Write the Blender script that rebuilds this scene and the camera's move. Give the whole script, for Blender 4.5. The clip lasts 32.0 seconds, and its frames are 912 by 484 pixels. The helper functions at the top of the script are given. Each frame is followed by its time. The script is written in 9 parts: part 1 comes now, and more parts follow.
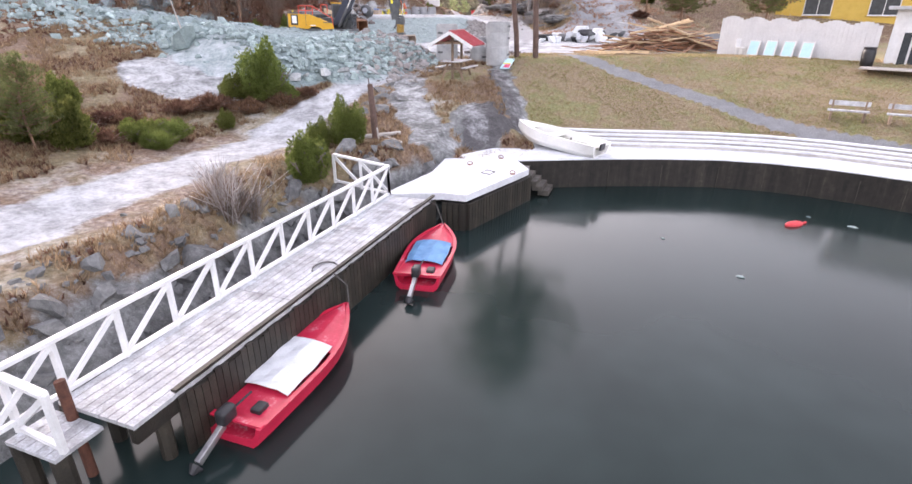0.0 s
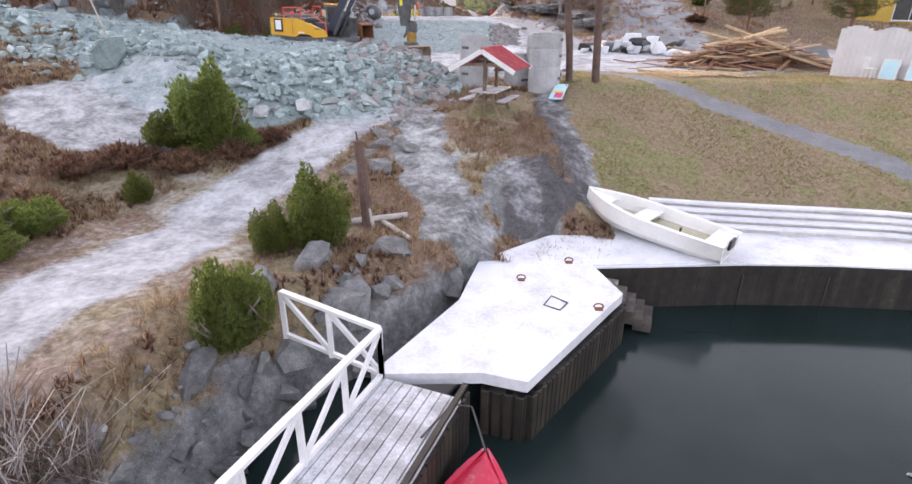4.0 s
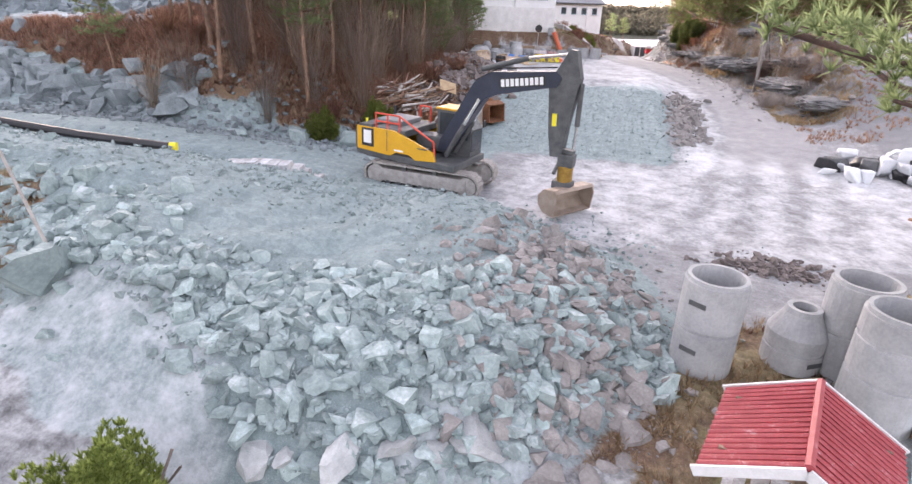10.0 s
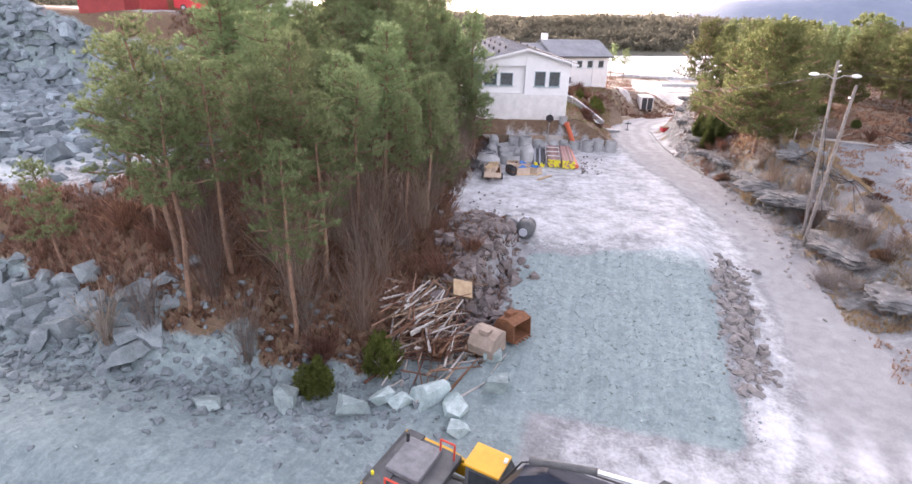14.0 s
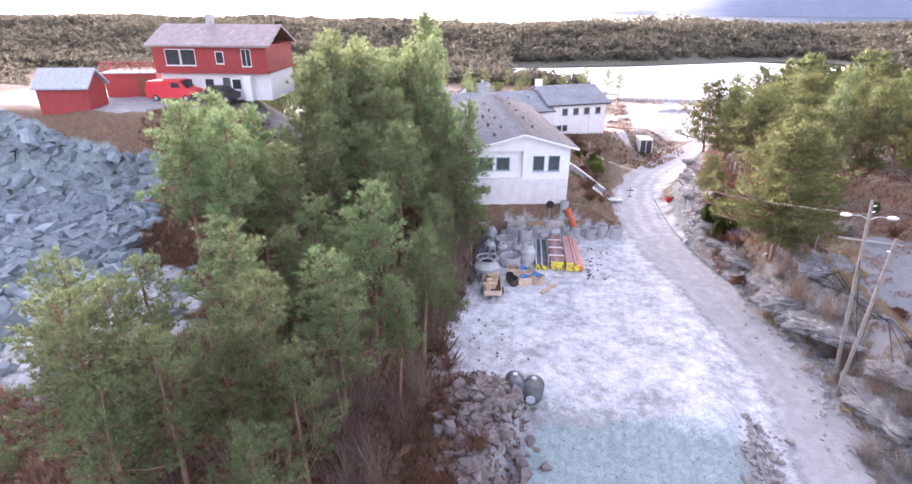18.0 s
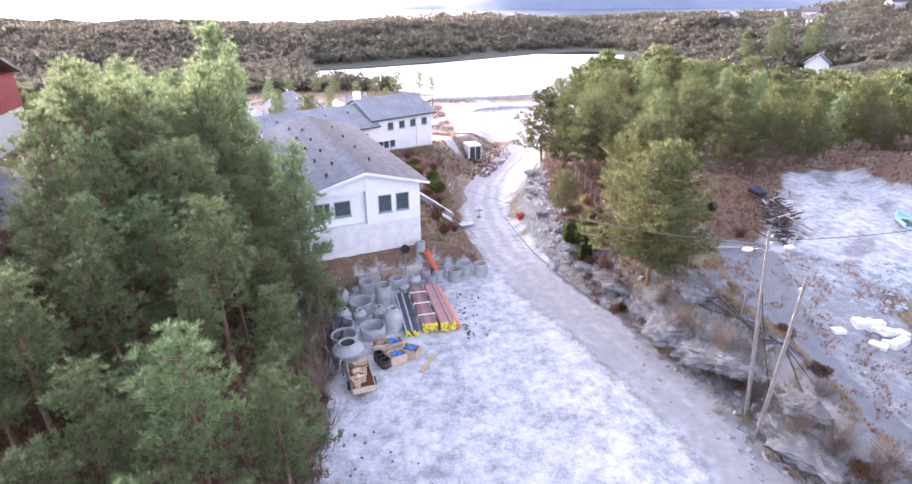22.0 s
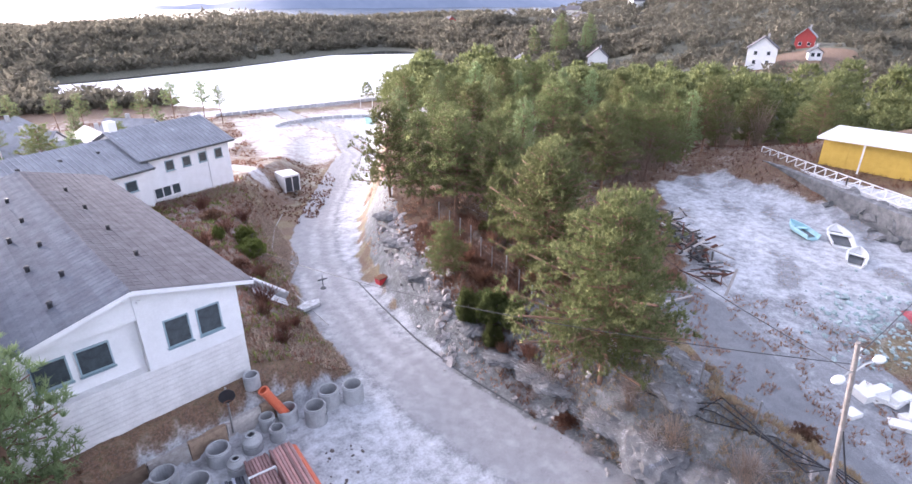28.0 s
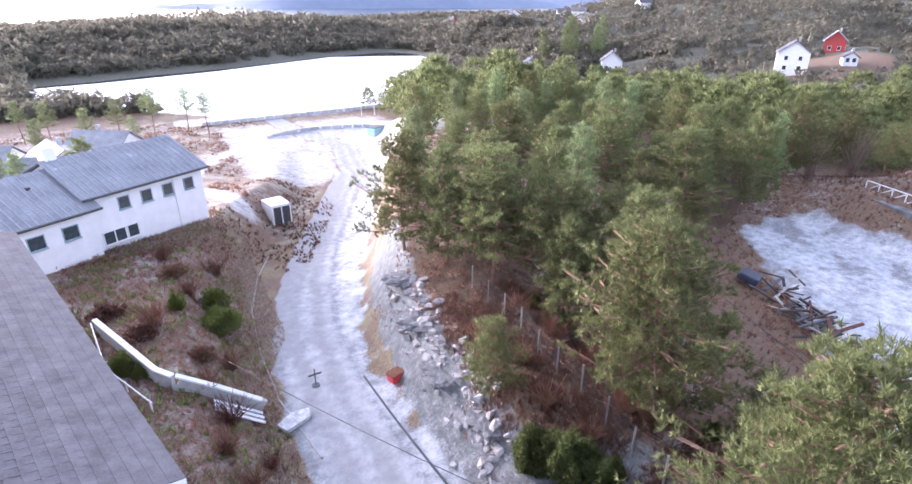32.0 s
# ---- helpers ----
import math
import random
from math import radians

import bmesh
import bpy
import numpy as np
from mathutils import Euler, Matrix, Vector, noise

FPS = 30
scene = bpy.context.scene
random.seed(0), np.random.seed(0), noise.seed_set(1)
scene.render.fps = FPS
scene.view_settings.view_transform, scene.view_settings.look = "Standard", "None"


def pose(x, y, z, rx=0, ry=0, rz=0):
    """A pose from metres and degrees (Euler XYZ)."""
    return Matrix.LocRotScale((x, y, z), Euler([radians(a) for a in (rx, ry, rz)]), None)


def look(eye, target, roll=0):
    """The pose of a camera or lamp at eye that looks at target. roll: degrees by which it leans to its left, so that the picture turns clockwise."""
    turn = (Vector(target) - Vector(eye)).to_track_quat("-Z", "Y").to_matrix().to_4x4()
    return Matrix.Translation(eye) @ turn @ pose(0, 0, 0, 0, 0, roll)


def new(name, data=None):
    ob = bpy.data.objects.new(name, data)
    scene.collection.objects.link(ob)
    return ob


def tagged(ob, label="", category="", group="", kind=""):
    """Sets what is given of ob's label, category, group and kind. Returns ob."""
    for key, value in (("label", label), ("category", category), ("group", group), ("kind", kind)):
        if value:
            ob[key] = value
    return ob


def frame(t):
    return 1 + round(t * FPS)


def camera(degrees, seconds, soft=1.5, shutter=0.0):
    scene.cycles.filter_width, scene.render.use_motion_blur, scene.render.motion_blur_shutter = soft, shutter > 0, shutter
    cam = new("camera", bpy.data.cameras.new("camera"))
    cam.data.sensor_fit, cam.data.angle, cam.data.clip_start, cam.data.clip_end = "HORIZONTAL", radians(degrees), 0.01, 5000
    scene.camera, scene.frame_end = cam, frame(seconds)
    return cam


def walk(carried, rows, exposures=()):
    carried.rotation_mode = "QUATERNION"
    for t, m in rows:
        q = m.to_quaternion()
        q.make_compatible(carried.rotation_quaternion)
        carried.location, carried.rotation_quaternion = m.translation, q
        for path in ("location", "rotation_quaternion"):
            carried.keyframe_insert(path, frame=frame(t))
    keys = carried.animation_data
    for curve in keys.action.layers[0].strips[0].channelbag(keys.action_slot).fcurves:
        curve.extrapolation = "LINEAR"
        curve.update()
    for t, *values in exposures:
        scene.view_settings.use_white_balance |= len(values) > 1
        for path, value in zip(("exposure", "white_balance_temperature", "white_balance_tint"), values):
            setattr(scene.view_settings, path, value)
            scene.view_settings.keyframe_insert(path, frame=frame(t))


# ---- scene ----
cam = camera(80.0, 32.0)
PATH = [
    (0, (0.446, 3.782, 6.474), (0.394, 5.621, 5.69), 0.2),
    (0.5, (0.413, 4.932, 6.485), (0.349, 6.772, 5.701), 0.2),
    (1, (0.337, 5.952, 6.505), (0.269, 7.79, 5.72), 0.2),
    (1.5, (0.264, 7.1, 6.553), (0.187, 8.935, 5.763), 0.4),
    (2, (0.183, 8.241, 6.575), (0.095, 10.075, 5.782), 0.2),
    (2.5, (-0.005, 9.321, 6.586), (-0.092, 11.154, 5.79), 0.2),
    (4.5, (-0.707, 13.792, 7.006), (-0.797, 15.628, 6.218), 0.6),
    (5, (-0.869, 14.936, 7.523), (-0.962, 16.77, 6.732), 0.4),
    (5.5, (-1.005, 16.005, 7.948), (-1.102, 17.838, 7.154), 0.3),
    (6, (-1.155, 17.116, 8.3), (-1.253, 18.95, 7.508), 0.1),
    (6.5, (-1.306, 18.333, 8.563), (-1.407, 20.169, 7.776), 0.1),
    (7, (-1.493, 19.418, 8.661), (-1.615, 21.253, 7.874), 0.1),
    (7.5, (-1.722, 20.419, 8.662), (-1.974, 22.239, 7.872), 0.2),
    (8, (-1.919, 21.631, 8.596), (-2.381, 23.409, 7.806), 0.7),
    (8.5, (-2.171, 22.705, 8.601), (-2.658, 24.475, 7.809), 0.5),
    (9, (-2.503, 23.654, 8.933), (-2.99, 25.424, 8.14), 0.8),
    (9.5, (-2.943, 24.76, 9.629), (-3.43, 26.531, 8.836), 1.1),
    (10, (-3.408, 25.734, 10.273), (-3.889, 27.512, 9.494), 1.6),
    (10.5, (-3.835, 26.825, 11.105), (-4.321, 28.601, 10.326), 1.8),
    (11, (-4.273, 27.914, 11.92), (-4.761, 29.691, 11.144), 1.9),
    (11.5, (-4.839, 29.108, 13.012), (-5.32, 30.887, 12.236), 1.9),
    (12, (-5.31, 30.172, 14.031), (-5.79, 31.951, 13.254), 1.7),
    (12.5, (-5.803, 31.061, 15.106), (-6.274, 32.84, 14.324), 2.0),
    (13, (-6.309, 32.122, 16.436), (-6.774, 33.902, 15.652), 2.0),
    (13.5, (-6.753, 33.115, 17.74), (-7.214, 34.895, 16.953), 1.8),
    (14, (-7.19, 34.055, 18.996), (-7.644, 35.835, 18.206), 1.8),
    (14.5, (-7.527, 34.973, 20.475), (-7.978, 36.753, 19.684), 1.6),
    (15, (-7.752, 35.734, 21.897), (-8.204, 37.513, 21.104), 1.3),
    (15.5, (-8.098, 36.491, 23.292), (-8.543, 38.271, 22.494), 1.3),
    (17.5, (-8.879, 39.636, 26.526), (-9.319, 41.416, 25.727), 0.4),
    (18, (-9.208, 40.584, 26.502), (-9.644, 42.366, 25.705), 0.4),
    (18.5, (-9.528, 41.627, 26.492), (-9.961, 43.41, 25.695), 0.3),
    (19, (-9.885, 42.534, 26.625), (-10.313, 44.316, 25.824), 0.3),
    (19.5, (-10.32, 43.718, 26.834), (-10.74, 45.501, 26.032), 0.3),
    (20, (-10.749, 45.038, 26.963), (-11.146, 46.826, 26.16), 0.2),
    (20.5, (-11.151, 46.083, 27.213), (-11.424, 47.894, 26.41), 0.4),
    (21, (-11.572, 47.263, 27.373), (-11.685, 49.091, 26.57), 0.2),
    (21.5, (-12.039, 48.615, 27.552), (-11.92, 50.443, 26.748), -0.2),
    (22, (-12.394, 49.968, 27.622), (-12.199, 51.787, 26.814), -0.3),
    (22.5, (-12.647, 51.295, 27.647), (-12.421, 53.108, 26.834), -0.1),
    (23, (-12.766, 52.761, 27.616), (-12.52, 54.571, 26.801), -0.1),
    (23.5, (-12.841, 54.113, 27.545), (-12.582, 55.92, 26.73), -0.1),
    (24, (-12.849, 55.398, 27.49), (-12.583, 57.204, 26.672), -0.0),
    (24.5, (-12.844, 56.78, 27.444), (-12.552, 58.581, 26.624), 0.0),
    (25, (-12.813, 58.289, 27.365), (-12.353, 60.055, 26.548), -0.0),
    (25.5, (-12.82, 59.695, 27.289), (-12.186, 61.407, 26.473), -0.1),
    (26, (-12.774, 61.04, 27.22), (-12.038, 62.712, 26.405), -0.2),
    (26.5, (-12.731, 62.624, 27.116), (-11.941, 64.271, 26.302), -0.2),
    (28.5, (-11.498, 68.174, 26.879), (-10.662, 69.799, 26.067), -0.1),
    (29, (-11.066, 69.678, 26.843), (-10.228, 71.302, 26.031), -0.1),
    (29.5, (-10.651, 71.093, 26.778), (-9.81, 72.716, 25.967), -0.1),
    (30, (-10.134, 72.773, 26.751), (-9.291, 74.395, 25.939), -0.1),
    (30.5, (-9.609, 74.362, 26.688), (-8.766, 75.985, 25.878), -0.0),
    (31, (-9.187, 75.923, 26.616), (-8.345, 77.546, 25.806), 0.0),
    (31.5, (-8.744, 77.725, 26.562), (-7.902, 79.349, 25.753), 0.1),
    (32, (-8.385, 79.342, 26.486), (-7.544, 80.966, 25.677), 0.2),
]
walk(cam, [(t, look(eye, target, roll)) for t, eye, target, roll in PATH], [(0.0, 2.92, 6900, 26), (2.0, 2.9, 6850, 26), (4.0, 2.6, 6800, 25), (7.0, 2.6, 6600, 24), (10.0, 2.8, 6950, 26), (12.0, 2.62, 6850, 25), (15.0, 2.96, 6750, 30), (19.0, 2.98, 6050, 32), (23.0, 3.0, 5950, 30), (26.0, 2.84, 5950, 28), (30.0, 2.62, 5900, 27), (32.0, 2.82, 5600, 28)])


# ---------------------------------------------------------------- light
SUN_AZ, SUN_EL = radians(-32), radians(9)
world = bpy.data.worlds.new("sky")
scene.world = world
world.use_nodes = True
wn = world.node_tree
sky = wn.nodes.new("ShaderNodeTexSky")
sky.sky_type, sky.sun_disc = "NISHITA", False
sky.sun_elevation, sky.sun_rotation = SUN_EL, SUN_AZ
sky.air_density, sky.dust_density, sky.ozone_density = 1.0, 3.0, 1.5
wn.nodes["Background"].inputs["Strength"].default_value = 0.15
veil = wn.nodes.new("ShaderNodeHueSaturation")
veil.inputs["Saturation"].default_value = 0.4
wn.links.new(sky.outputs[0], veil.inputs["Color"])
wn.links.new(veil.outputs[0], wn.nodes["Background"].inputs["Color"])
sun = new("sun", bpy.data.lights.new("sun", "SUN"))
sun.data.energy, sun.data.angle, sun.data.color = 0.9, radians(14), (1.0, 0.86, 0.72)
sun_way = Vector((math.sin(SUN_AZ) * math.cos(SUN_EL), math.cos(SUN_AZ) * math.cos(SUN_EL), math.sin(SUN_EL)))
sun.matrix_basis = Matrix.Translation(sun_way * 300) @ (-sun_way).to_track_quat("-Z", "Y").to_matrix().to_4x4()


# ---------------------------------------------------------------- materials
def material(name):
    m = bpy.data.materials.new(name)
    m.use_nodes = True
    return m, m.node_tree, m.node_tree.nodes["Principled BSDF"]


def put(tree, kind, **values):
    n = tree.nodes.new(kind)
    for k, v in values.items():
        n.inputs[k].default_value = v
    return n


def grain(tree, scale, detail=5.0, rough=0.6, coord="Object"):
    c = tree.nodes.new("ShaderNodeTexCoord")
    n = put(tree, "ShaderNodeTexNoise", Scale=scale, Detail=detail, Roughness=rough)
    tree.links.new(c.outputs[coord], n.inputs["Vector"])
    return n.outputs["Fac"]


def ramp(tree, fac, stops):
    r = tree.nodes.new("ShaderNodeValToRGB")
    while len(r.color_ramp.elements) < len(stops):
        r.color_ramp.elements.new(0.5)
    for e, (p, c) in zip(r.color_ramp.elements, stops):
        e.position, e.color = p, (*c, 1)
    tree.links.new(fac, r.inputs[0])
    return r.outputs[0]


def mix(tree, fac, a, b, how="MIX"):
    n = tree.nodes.new("ShaderNodeMix")
    n.data_type, n.blend_type = "RGBA", how
    for s, v in ((n.inputs[0], fac), (n.inputs[6], a), (n.inputs[7], b)):
        if isinstance(v, (int, float)):
            s.default_value = v
        elif isinstance(v, tuple):
            s.default_value = (*v, 1)
        else:
            tree.links.new(v, s)
    return n.outputs[2]


def calc(tree, op, a, b=0.0, c=0.0):
    n = tree.nodes.new("ShaderNodeMath")
    n.operation = op
    for s, v in zip(n.inputs, (a, b, c)):
        if isinstance(v, (int, float)):
            s.default_value = v
        else:
            tree.links.new(v, s)
    return n.outputs[0]


def step(tree, v, lo, hi):
    n = tree.nodes.new("ShaderNodeMapRange")
    n.interpolation_type = "SMOOTHSTEP"
    n.inputs[1].default_value, n.inputs[2].default_value = lo, hi
    tree.links.new(v, n.inputs[0])
    return n.outputs[0]


def relief(tree, bsdf, height, strength=0.3, distance=0.05):
    b = put(tree, "ShaderNodeBump", Strength=strength, Distance=distance)
    tree.links.new(height, b.inputs["Height"])
    tree.links.new(b.outputs[0], bsdf.inputs["Normal"])


def plain(name, dark, light, rough=0.6, metal=0.0, scale=3.0, bump=0.15, frost=0.0, vary=0.0, lo=0.3, hi=0.7):
    """A surface whose colour wanders between two tones at two scales, with fine relief, and rime on what faces up."""
    m, t, b = material(name)
    big, fine = grain(t, scale), grain(t, scale * 9, 4)
    both = calc(t, "ADD", calc(t, "MULTIPLY", big, 0.65), calc(t, "MULTIPLY", fine, 0.35))
    col = ramp(t, both, [(lo, dark), (hi, light)])
    if vary:
        o = t.nodes.new("ShaderNodeObjectInfo")
        hsv = put(t, "ShaderNodeHueSaturation")
        t.links.new(calc(t, "MULTIPLY_ADD", o.outputs["Random"], 2 * vary, 1 - vary), hsv.inputs["Value"])
        t.links.new(col, hsv.inputs["Color"])
        col = hsv.outputs[0]
    if frost:
        g = t.nodes.new("ShaderNodeNewGeometry")
        sep = t.nodes.new("ShaderNodeSeparateXYZ")
        t.links.new(g.outputs["Normal"], sep.inputs[0])
        up = calc(t, "MULTIPLY", step(t, sep.outputs[2], 0.35, 0.9), step(t, calc(t, "ADD", both, frost), 0.75, 1.05))
        col = mix(t, up, col, (0.72, 0.75, 0.79))
    t.links.new(col, b.inputs["Base Color"])
    b.inputs["Roughness"].default_value, b.inputs["Metallic"].default_value = rough, metal
    if bump:
        relief(t, b, fine, bump, 0.03)
    return m


M = {}


# ---------------------------------------------------------------- the ground, one sheet
def sm(a, b, v):
    t = np.clip((v - a) / (b - a), 0, 1)
    return t * t * (3 - 2 * t)


def ip(v, xs, ys):
    return np.interp(v, xs, ys)


def near_line(x, y, pts):
    """Distance to a polyline."""
    best = np.full(np.shape(x), 1e9)
    for (ax, ay), (bx, by) in zip(pts, pts[1:]):
        dx, dy = bx - ax, by - ay
        k = np.clip(((x - ax) * dx + (y - ay) * dy) / (dx * dx + dy * dy), 0, 1)
        best = np.minimum(best, np.hypot(x - ax - k * dx, y - ay - k * dy))
    return best


def rumple(x, y, size, seed=0.0):
    """Cheap smooth noise from -1 to 1, built of crossed waves."""
    u, v = x / size + seed, y / size - 1.7 * seed
    return (np.sin(1.9 * u + 1.3 * np.sin(1.1 * v + seed)) * np.cos(1.7 * v + 1.1 * np.sin(0.9 * u))
            + 0.6 * np.sin(4.1 * u - 2.7 * v + 1.5 * np.sin(2.3 * v)) + 0.4 * np.cos(7.3 * v + 5.9 * u + 2 * np.sin(3.1 * u))) / 2.0


HOUSE_C, HOUSE_TURN = (-10.8, 93.4), radians(18)
ROAD = [(1.0, 40.0), (3.5, 50.0), (5.2, 58.0), (5.3, 66.0), (4.6, 73.0), (2.2, 80.5), (-0.9, 89.0), (-3.0, 97.0), (-3.4, 104.0), (-3.0, 112.0), (-1.0, 122.0), (3.0, 134.0), (9.5, 149.0), (16.0, 163.0), (19.0, 178.0), (14.0, 196.0), (12.0, 209.0)]
LAWN_PATH = [(4.8, 43.5), (5.2, 39.8), (6.4, 36.3), (8.2, 34.0), (10.4, 32.3), (12.2, 30.6), (13.7, 28.9), (15.6, 27.0), (17.4, 25.25), (26.0, 17.0), (40.0, 4.0)]
TRACK = [(-12.8, 8.0), (-11.1, 11.8), (-9.9, 14.6), (-9.1, 17.0), (-8.4, 20.0), (-7.9, 22.5), (-7.6, 25.0), (-6.8, 27.8), (-5.3, 31.5), (-4.2, 33.4), (-3.0, 35.5)]


def quay_y(x):
    return ip(x, [0.5, 5.9, 10.2, 13.2, 15.6, 20, 30, 60], [24.6, 24.9, 24.9, 23.9, 22.3, 18.8, 10, -15])


def height(x, y):
    dl = ip(y, [-60, 5, 12, 15.6, 19.5, 21.0, 22.0, 23.0, 24.5, 25, 26], [-12, -7.4, -5.3, -4.4, -3.4, -2.6, -1.4, -0.4, 0.8, 6, 400]) - x
    dq = y - quay_y(x)
    inland = np.maximum(dl * 0.62 - 0.35, np.where(x > 0.3, dq - 0.4, -9))
    inland = np.where((y > 24.5) & (x < 2.3), np.maximum(inland, 3), inland)
    # bank below the heath, hut knoll and works floor
    za = ip(y, [0, 12, 20, 25, 28, 32, 35, 38, 60], [1.4, 1.8, 2.0, 1.75, 2.3, 3.2, 3.7, 3.9, 3.9])
    za = za + np.clip(0.17 * (-9.5 - x), 0, 3.4) * (1 - sm(34, 44, y))
    za = za + 0.15 * np.exp(-((x + 0.3) / 2.2) ** 2 - ((y - 31) / 3.2) ** 2)
    # lawn above the quay
    zl = ip(dq * ip(x, [9, 12, 15, 20], [1, 0.92, 0.8, 0.74]), [0, 3.0, 3.7, 6, 11, 14, 30], [1.1, 1.1, 1.6, 2.5, 4.1, 4.2, 4.2])
    z = za + (zl - za) * sm(1.4, 3.4, x) * (1 - sm(36, 42, y))
    # level back of the landing stage
    z = np.minimum(z, 1.0 + 0.75 * np.maximum(0, np.hypot((x - 1.9) * 0.8, y - 24.8) - 1.35) + 40 * sm(3.2, 4.2, x) + 40 * sm(5, 7, np.abs(y - 25)))
    # the heap of blasted stone
    e = ((x + 9.5) / 8.3) ** 2 + ((y - 37.2) / 6.6) ** 2
    heap = 1.3 * (1 - sm(0.25, 1.0, e))
    shelf = 1.4 * sm(34.5, 38, y) * (1 - sm(40.5, 43, y)) * sm(-8, -13, x)
    z = z + np.maximum(heap, shelf) * (1 + 0.12 * rumple(x, y, 1.6, 3))
    z = z + np.clip(0.1 * (-8 - x), 0, 1.6) * sm(41, 44, y)
    z = z - 0.55 * np.exp(-((y - 42.6 - 0.12 * (x + 17)) / 0.8) ** 2) * sm(-21, -19.5, x) * (1 - sm(-13.5, -12, x))
    # ramp, yard and road northward
    zy = ip(y, [44, 52, 68, 75, 92, 104, 115, 140, 160, 205], [3.9, 3.95, 6.05, 5.9, 5.8, 5.55, 4.8, 2.2, 1.8, 1.5])
    zr = ip(y, [38, 52, 60, 70, 80, 92, 104, 115, 140, 160, 205], [4.0, 4.0, 4.5, 5.3, 5.75, 5.8, 5.5, 4.75, 2.2, 1.8, 1.5])
    zn = zy + (zr - zy) * sm(-1.0, 1.8, x)
    z = z + (zn - z) * sm(44, 52, y)
    # bank and wooded hill to the west
    s = y - ip(x, [-60, -31, -23, -16, -12.5, -11, -9], [44, 46.5, 48.5, 51, 56, 64, 90])
    w = np.clip(-16.0 - x, 0, 46)
    zw = 5.95 + 0.27 * w + 0.35 * rumple(x, y, 5.0, 1) * sm(1, 8, w)
    zw = zw + 1.5 * np.exp(-((x + 13.6) / 2.6) ** 2 - ((y - 63.5) / 4.0) ** 2)
    steep = ip(x, [-70, -32, -24, -10], [22, 13, 4, 4])
    west = sm(0, 1, s / steep) * np.where(y > 66, sm(-15.6, -17.8, x), 1)
    z = z + (zw - z) * west
    # quarry bench cut into the hill, and the terrace of the red house
    pit = (1 - sm(0.55, 1.0, ((x + 50) / 22) ** 2 + ((y - 64) / 15) ** 2))
    z = z + (8.8 - z) * pit * 0.75
    terrace = sm(76, 80, y) * sm(-34, -39, x)
    z = z + (17.9 - z) * terrace * (1 - 0.6 * sm(120, 170, y))
    # the white house's shelf
    ca, sa = math.cos(HOUSE_TURN), math.sin(HOUSE_TURN)
    v = -(x - HOUSE_C[0]) * sa + (y - HOUSE_C[1]) * ca
    xl = ip(y, [75, 90, 104, 117, 131, 152, 180], [0.3, -3.2, -5.4, -5.6, -2.6, 6.2, 14])
    zt = ip(y, [90, 112, 125, 140, 160, 185], [8.4, 8.2, 7.6, 6.6, 3.2, 1.7])
    shelf2 = sm(-1.15, -0.75, v) * sm(0.4, 6.0, xl - x) * (1 - sm(-33, -45, x) * sm(0, 1, (110 - y) / 20))
    z = z + (np.maximum(zt, 0) - z) * shelf2
    # eastern rock, playground court and pine hill
    xr = ip(y, [38, 50, 56, 61, 75, 85, 94, 102, 111, 123, 132, 152, 177, 200], [3.5, 6.5, 7.6, 7.6, 6.4, 3.2, 0.4, -0.8, 0.0, 4.0, 7.6, 16, 25, 30])
    ze = ip(y, [40, 50, 56, 74, 82, 100, 120, 140, 170, 195, 206], [4.2, 4.2, 4.6, 7.8, 9.1, 9.4, 10.4, 9.9, 7.4, 3.0, 1.5])
    ze = ze - np.clip(0.16 * (x - 38), 0, 7.5) * sm(100, 114, y)
    ze = ze + (1.5 + 0.35 * rumple(x, y, 2.2, 15) + 0.16 * rumple(x, y, 0.7, 16)) * np.exp(-((x - xr - 2.6) / 1.9) ** 2) * sm(60, 68, y) * (1 - sm(84, 90, y))
    ze = ze + (0.9 * rumple(x, y, 9, 2)) * sm(98, 112, y) * sm(4, 12, x - xr)
    ze = ze + 6.0 * sm(36, 44, x) * (1 - sm(104, 118, y)) * sm(70, 84, y) * 0.4
    east = sm(0.2, ip(y, [50, 70, 90, 130], [5, 3.6, 4.2, 5]), x - xr) * sm(50, 58, y)
    z = z + (ze - z) * east
    # low coast, causeway, bay and the far hills
    z = z + (1.6 - z) * sm(175, 207, y) * (1 - sm(90, 160, x))
    land = ip(x, [-400, -64, -50, -40, -20, 2, 20, 46, 60, 95, 130, 300], [600, 600, 300, 262, 240, 218, 217, 228, 236, 300, 345, 420])
    z = z + (-1.5 - z) * sm(0, 9, y - land)
    far = y - ip(x, [-900, -300, -80, -26, 14, 66, 95, 180, 420, 900], [180, 235, 262, 290, 314, 349, 357, 420, 560, 680])
    hill = ip(x, [-500, -160, -70, 0, 60, 130, 300], [13, 12, 10, 13, 14, 11, 9]) + 2.2 * rumple(x, y, 85, 5) + 1.2 * rumple(x, y, 33, 6)
    z = z + (hill - z) * sm(-4, 150, far)
    # ground sunk behind the hills, so added water mirrors bright sky there
    z = z + (-1.5 - z) * sm(260, 420, far)
    inlet = np.exp(-((y - 640 - 0.25 * (x - 200)) / 70) ** 2) * sm(60, 160, x)
    z = z + (-1.5 - z) * inlet
    right = sm(90, 190, x) * sm(60, 140, y)
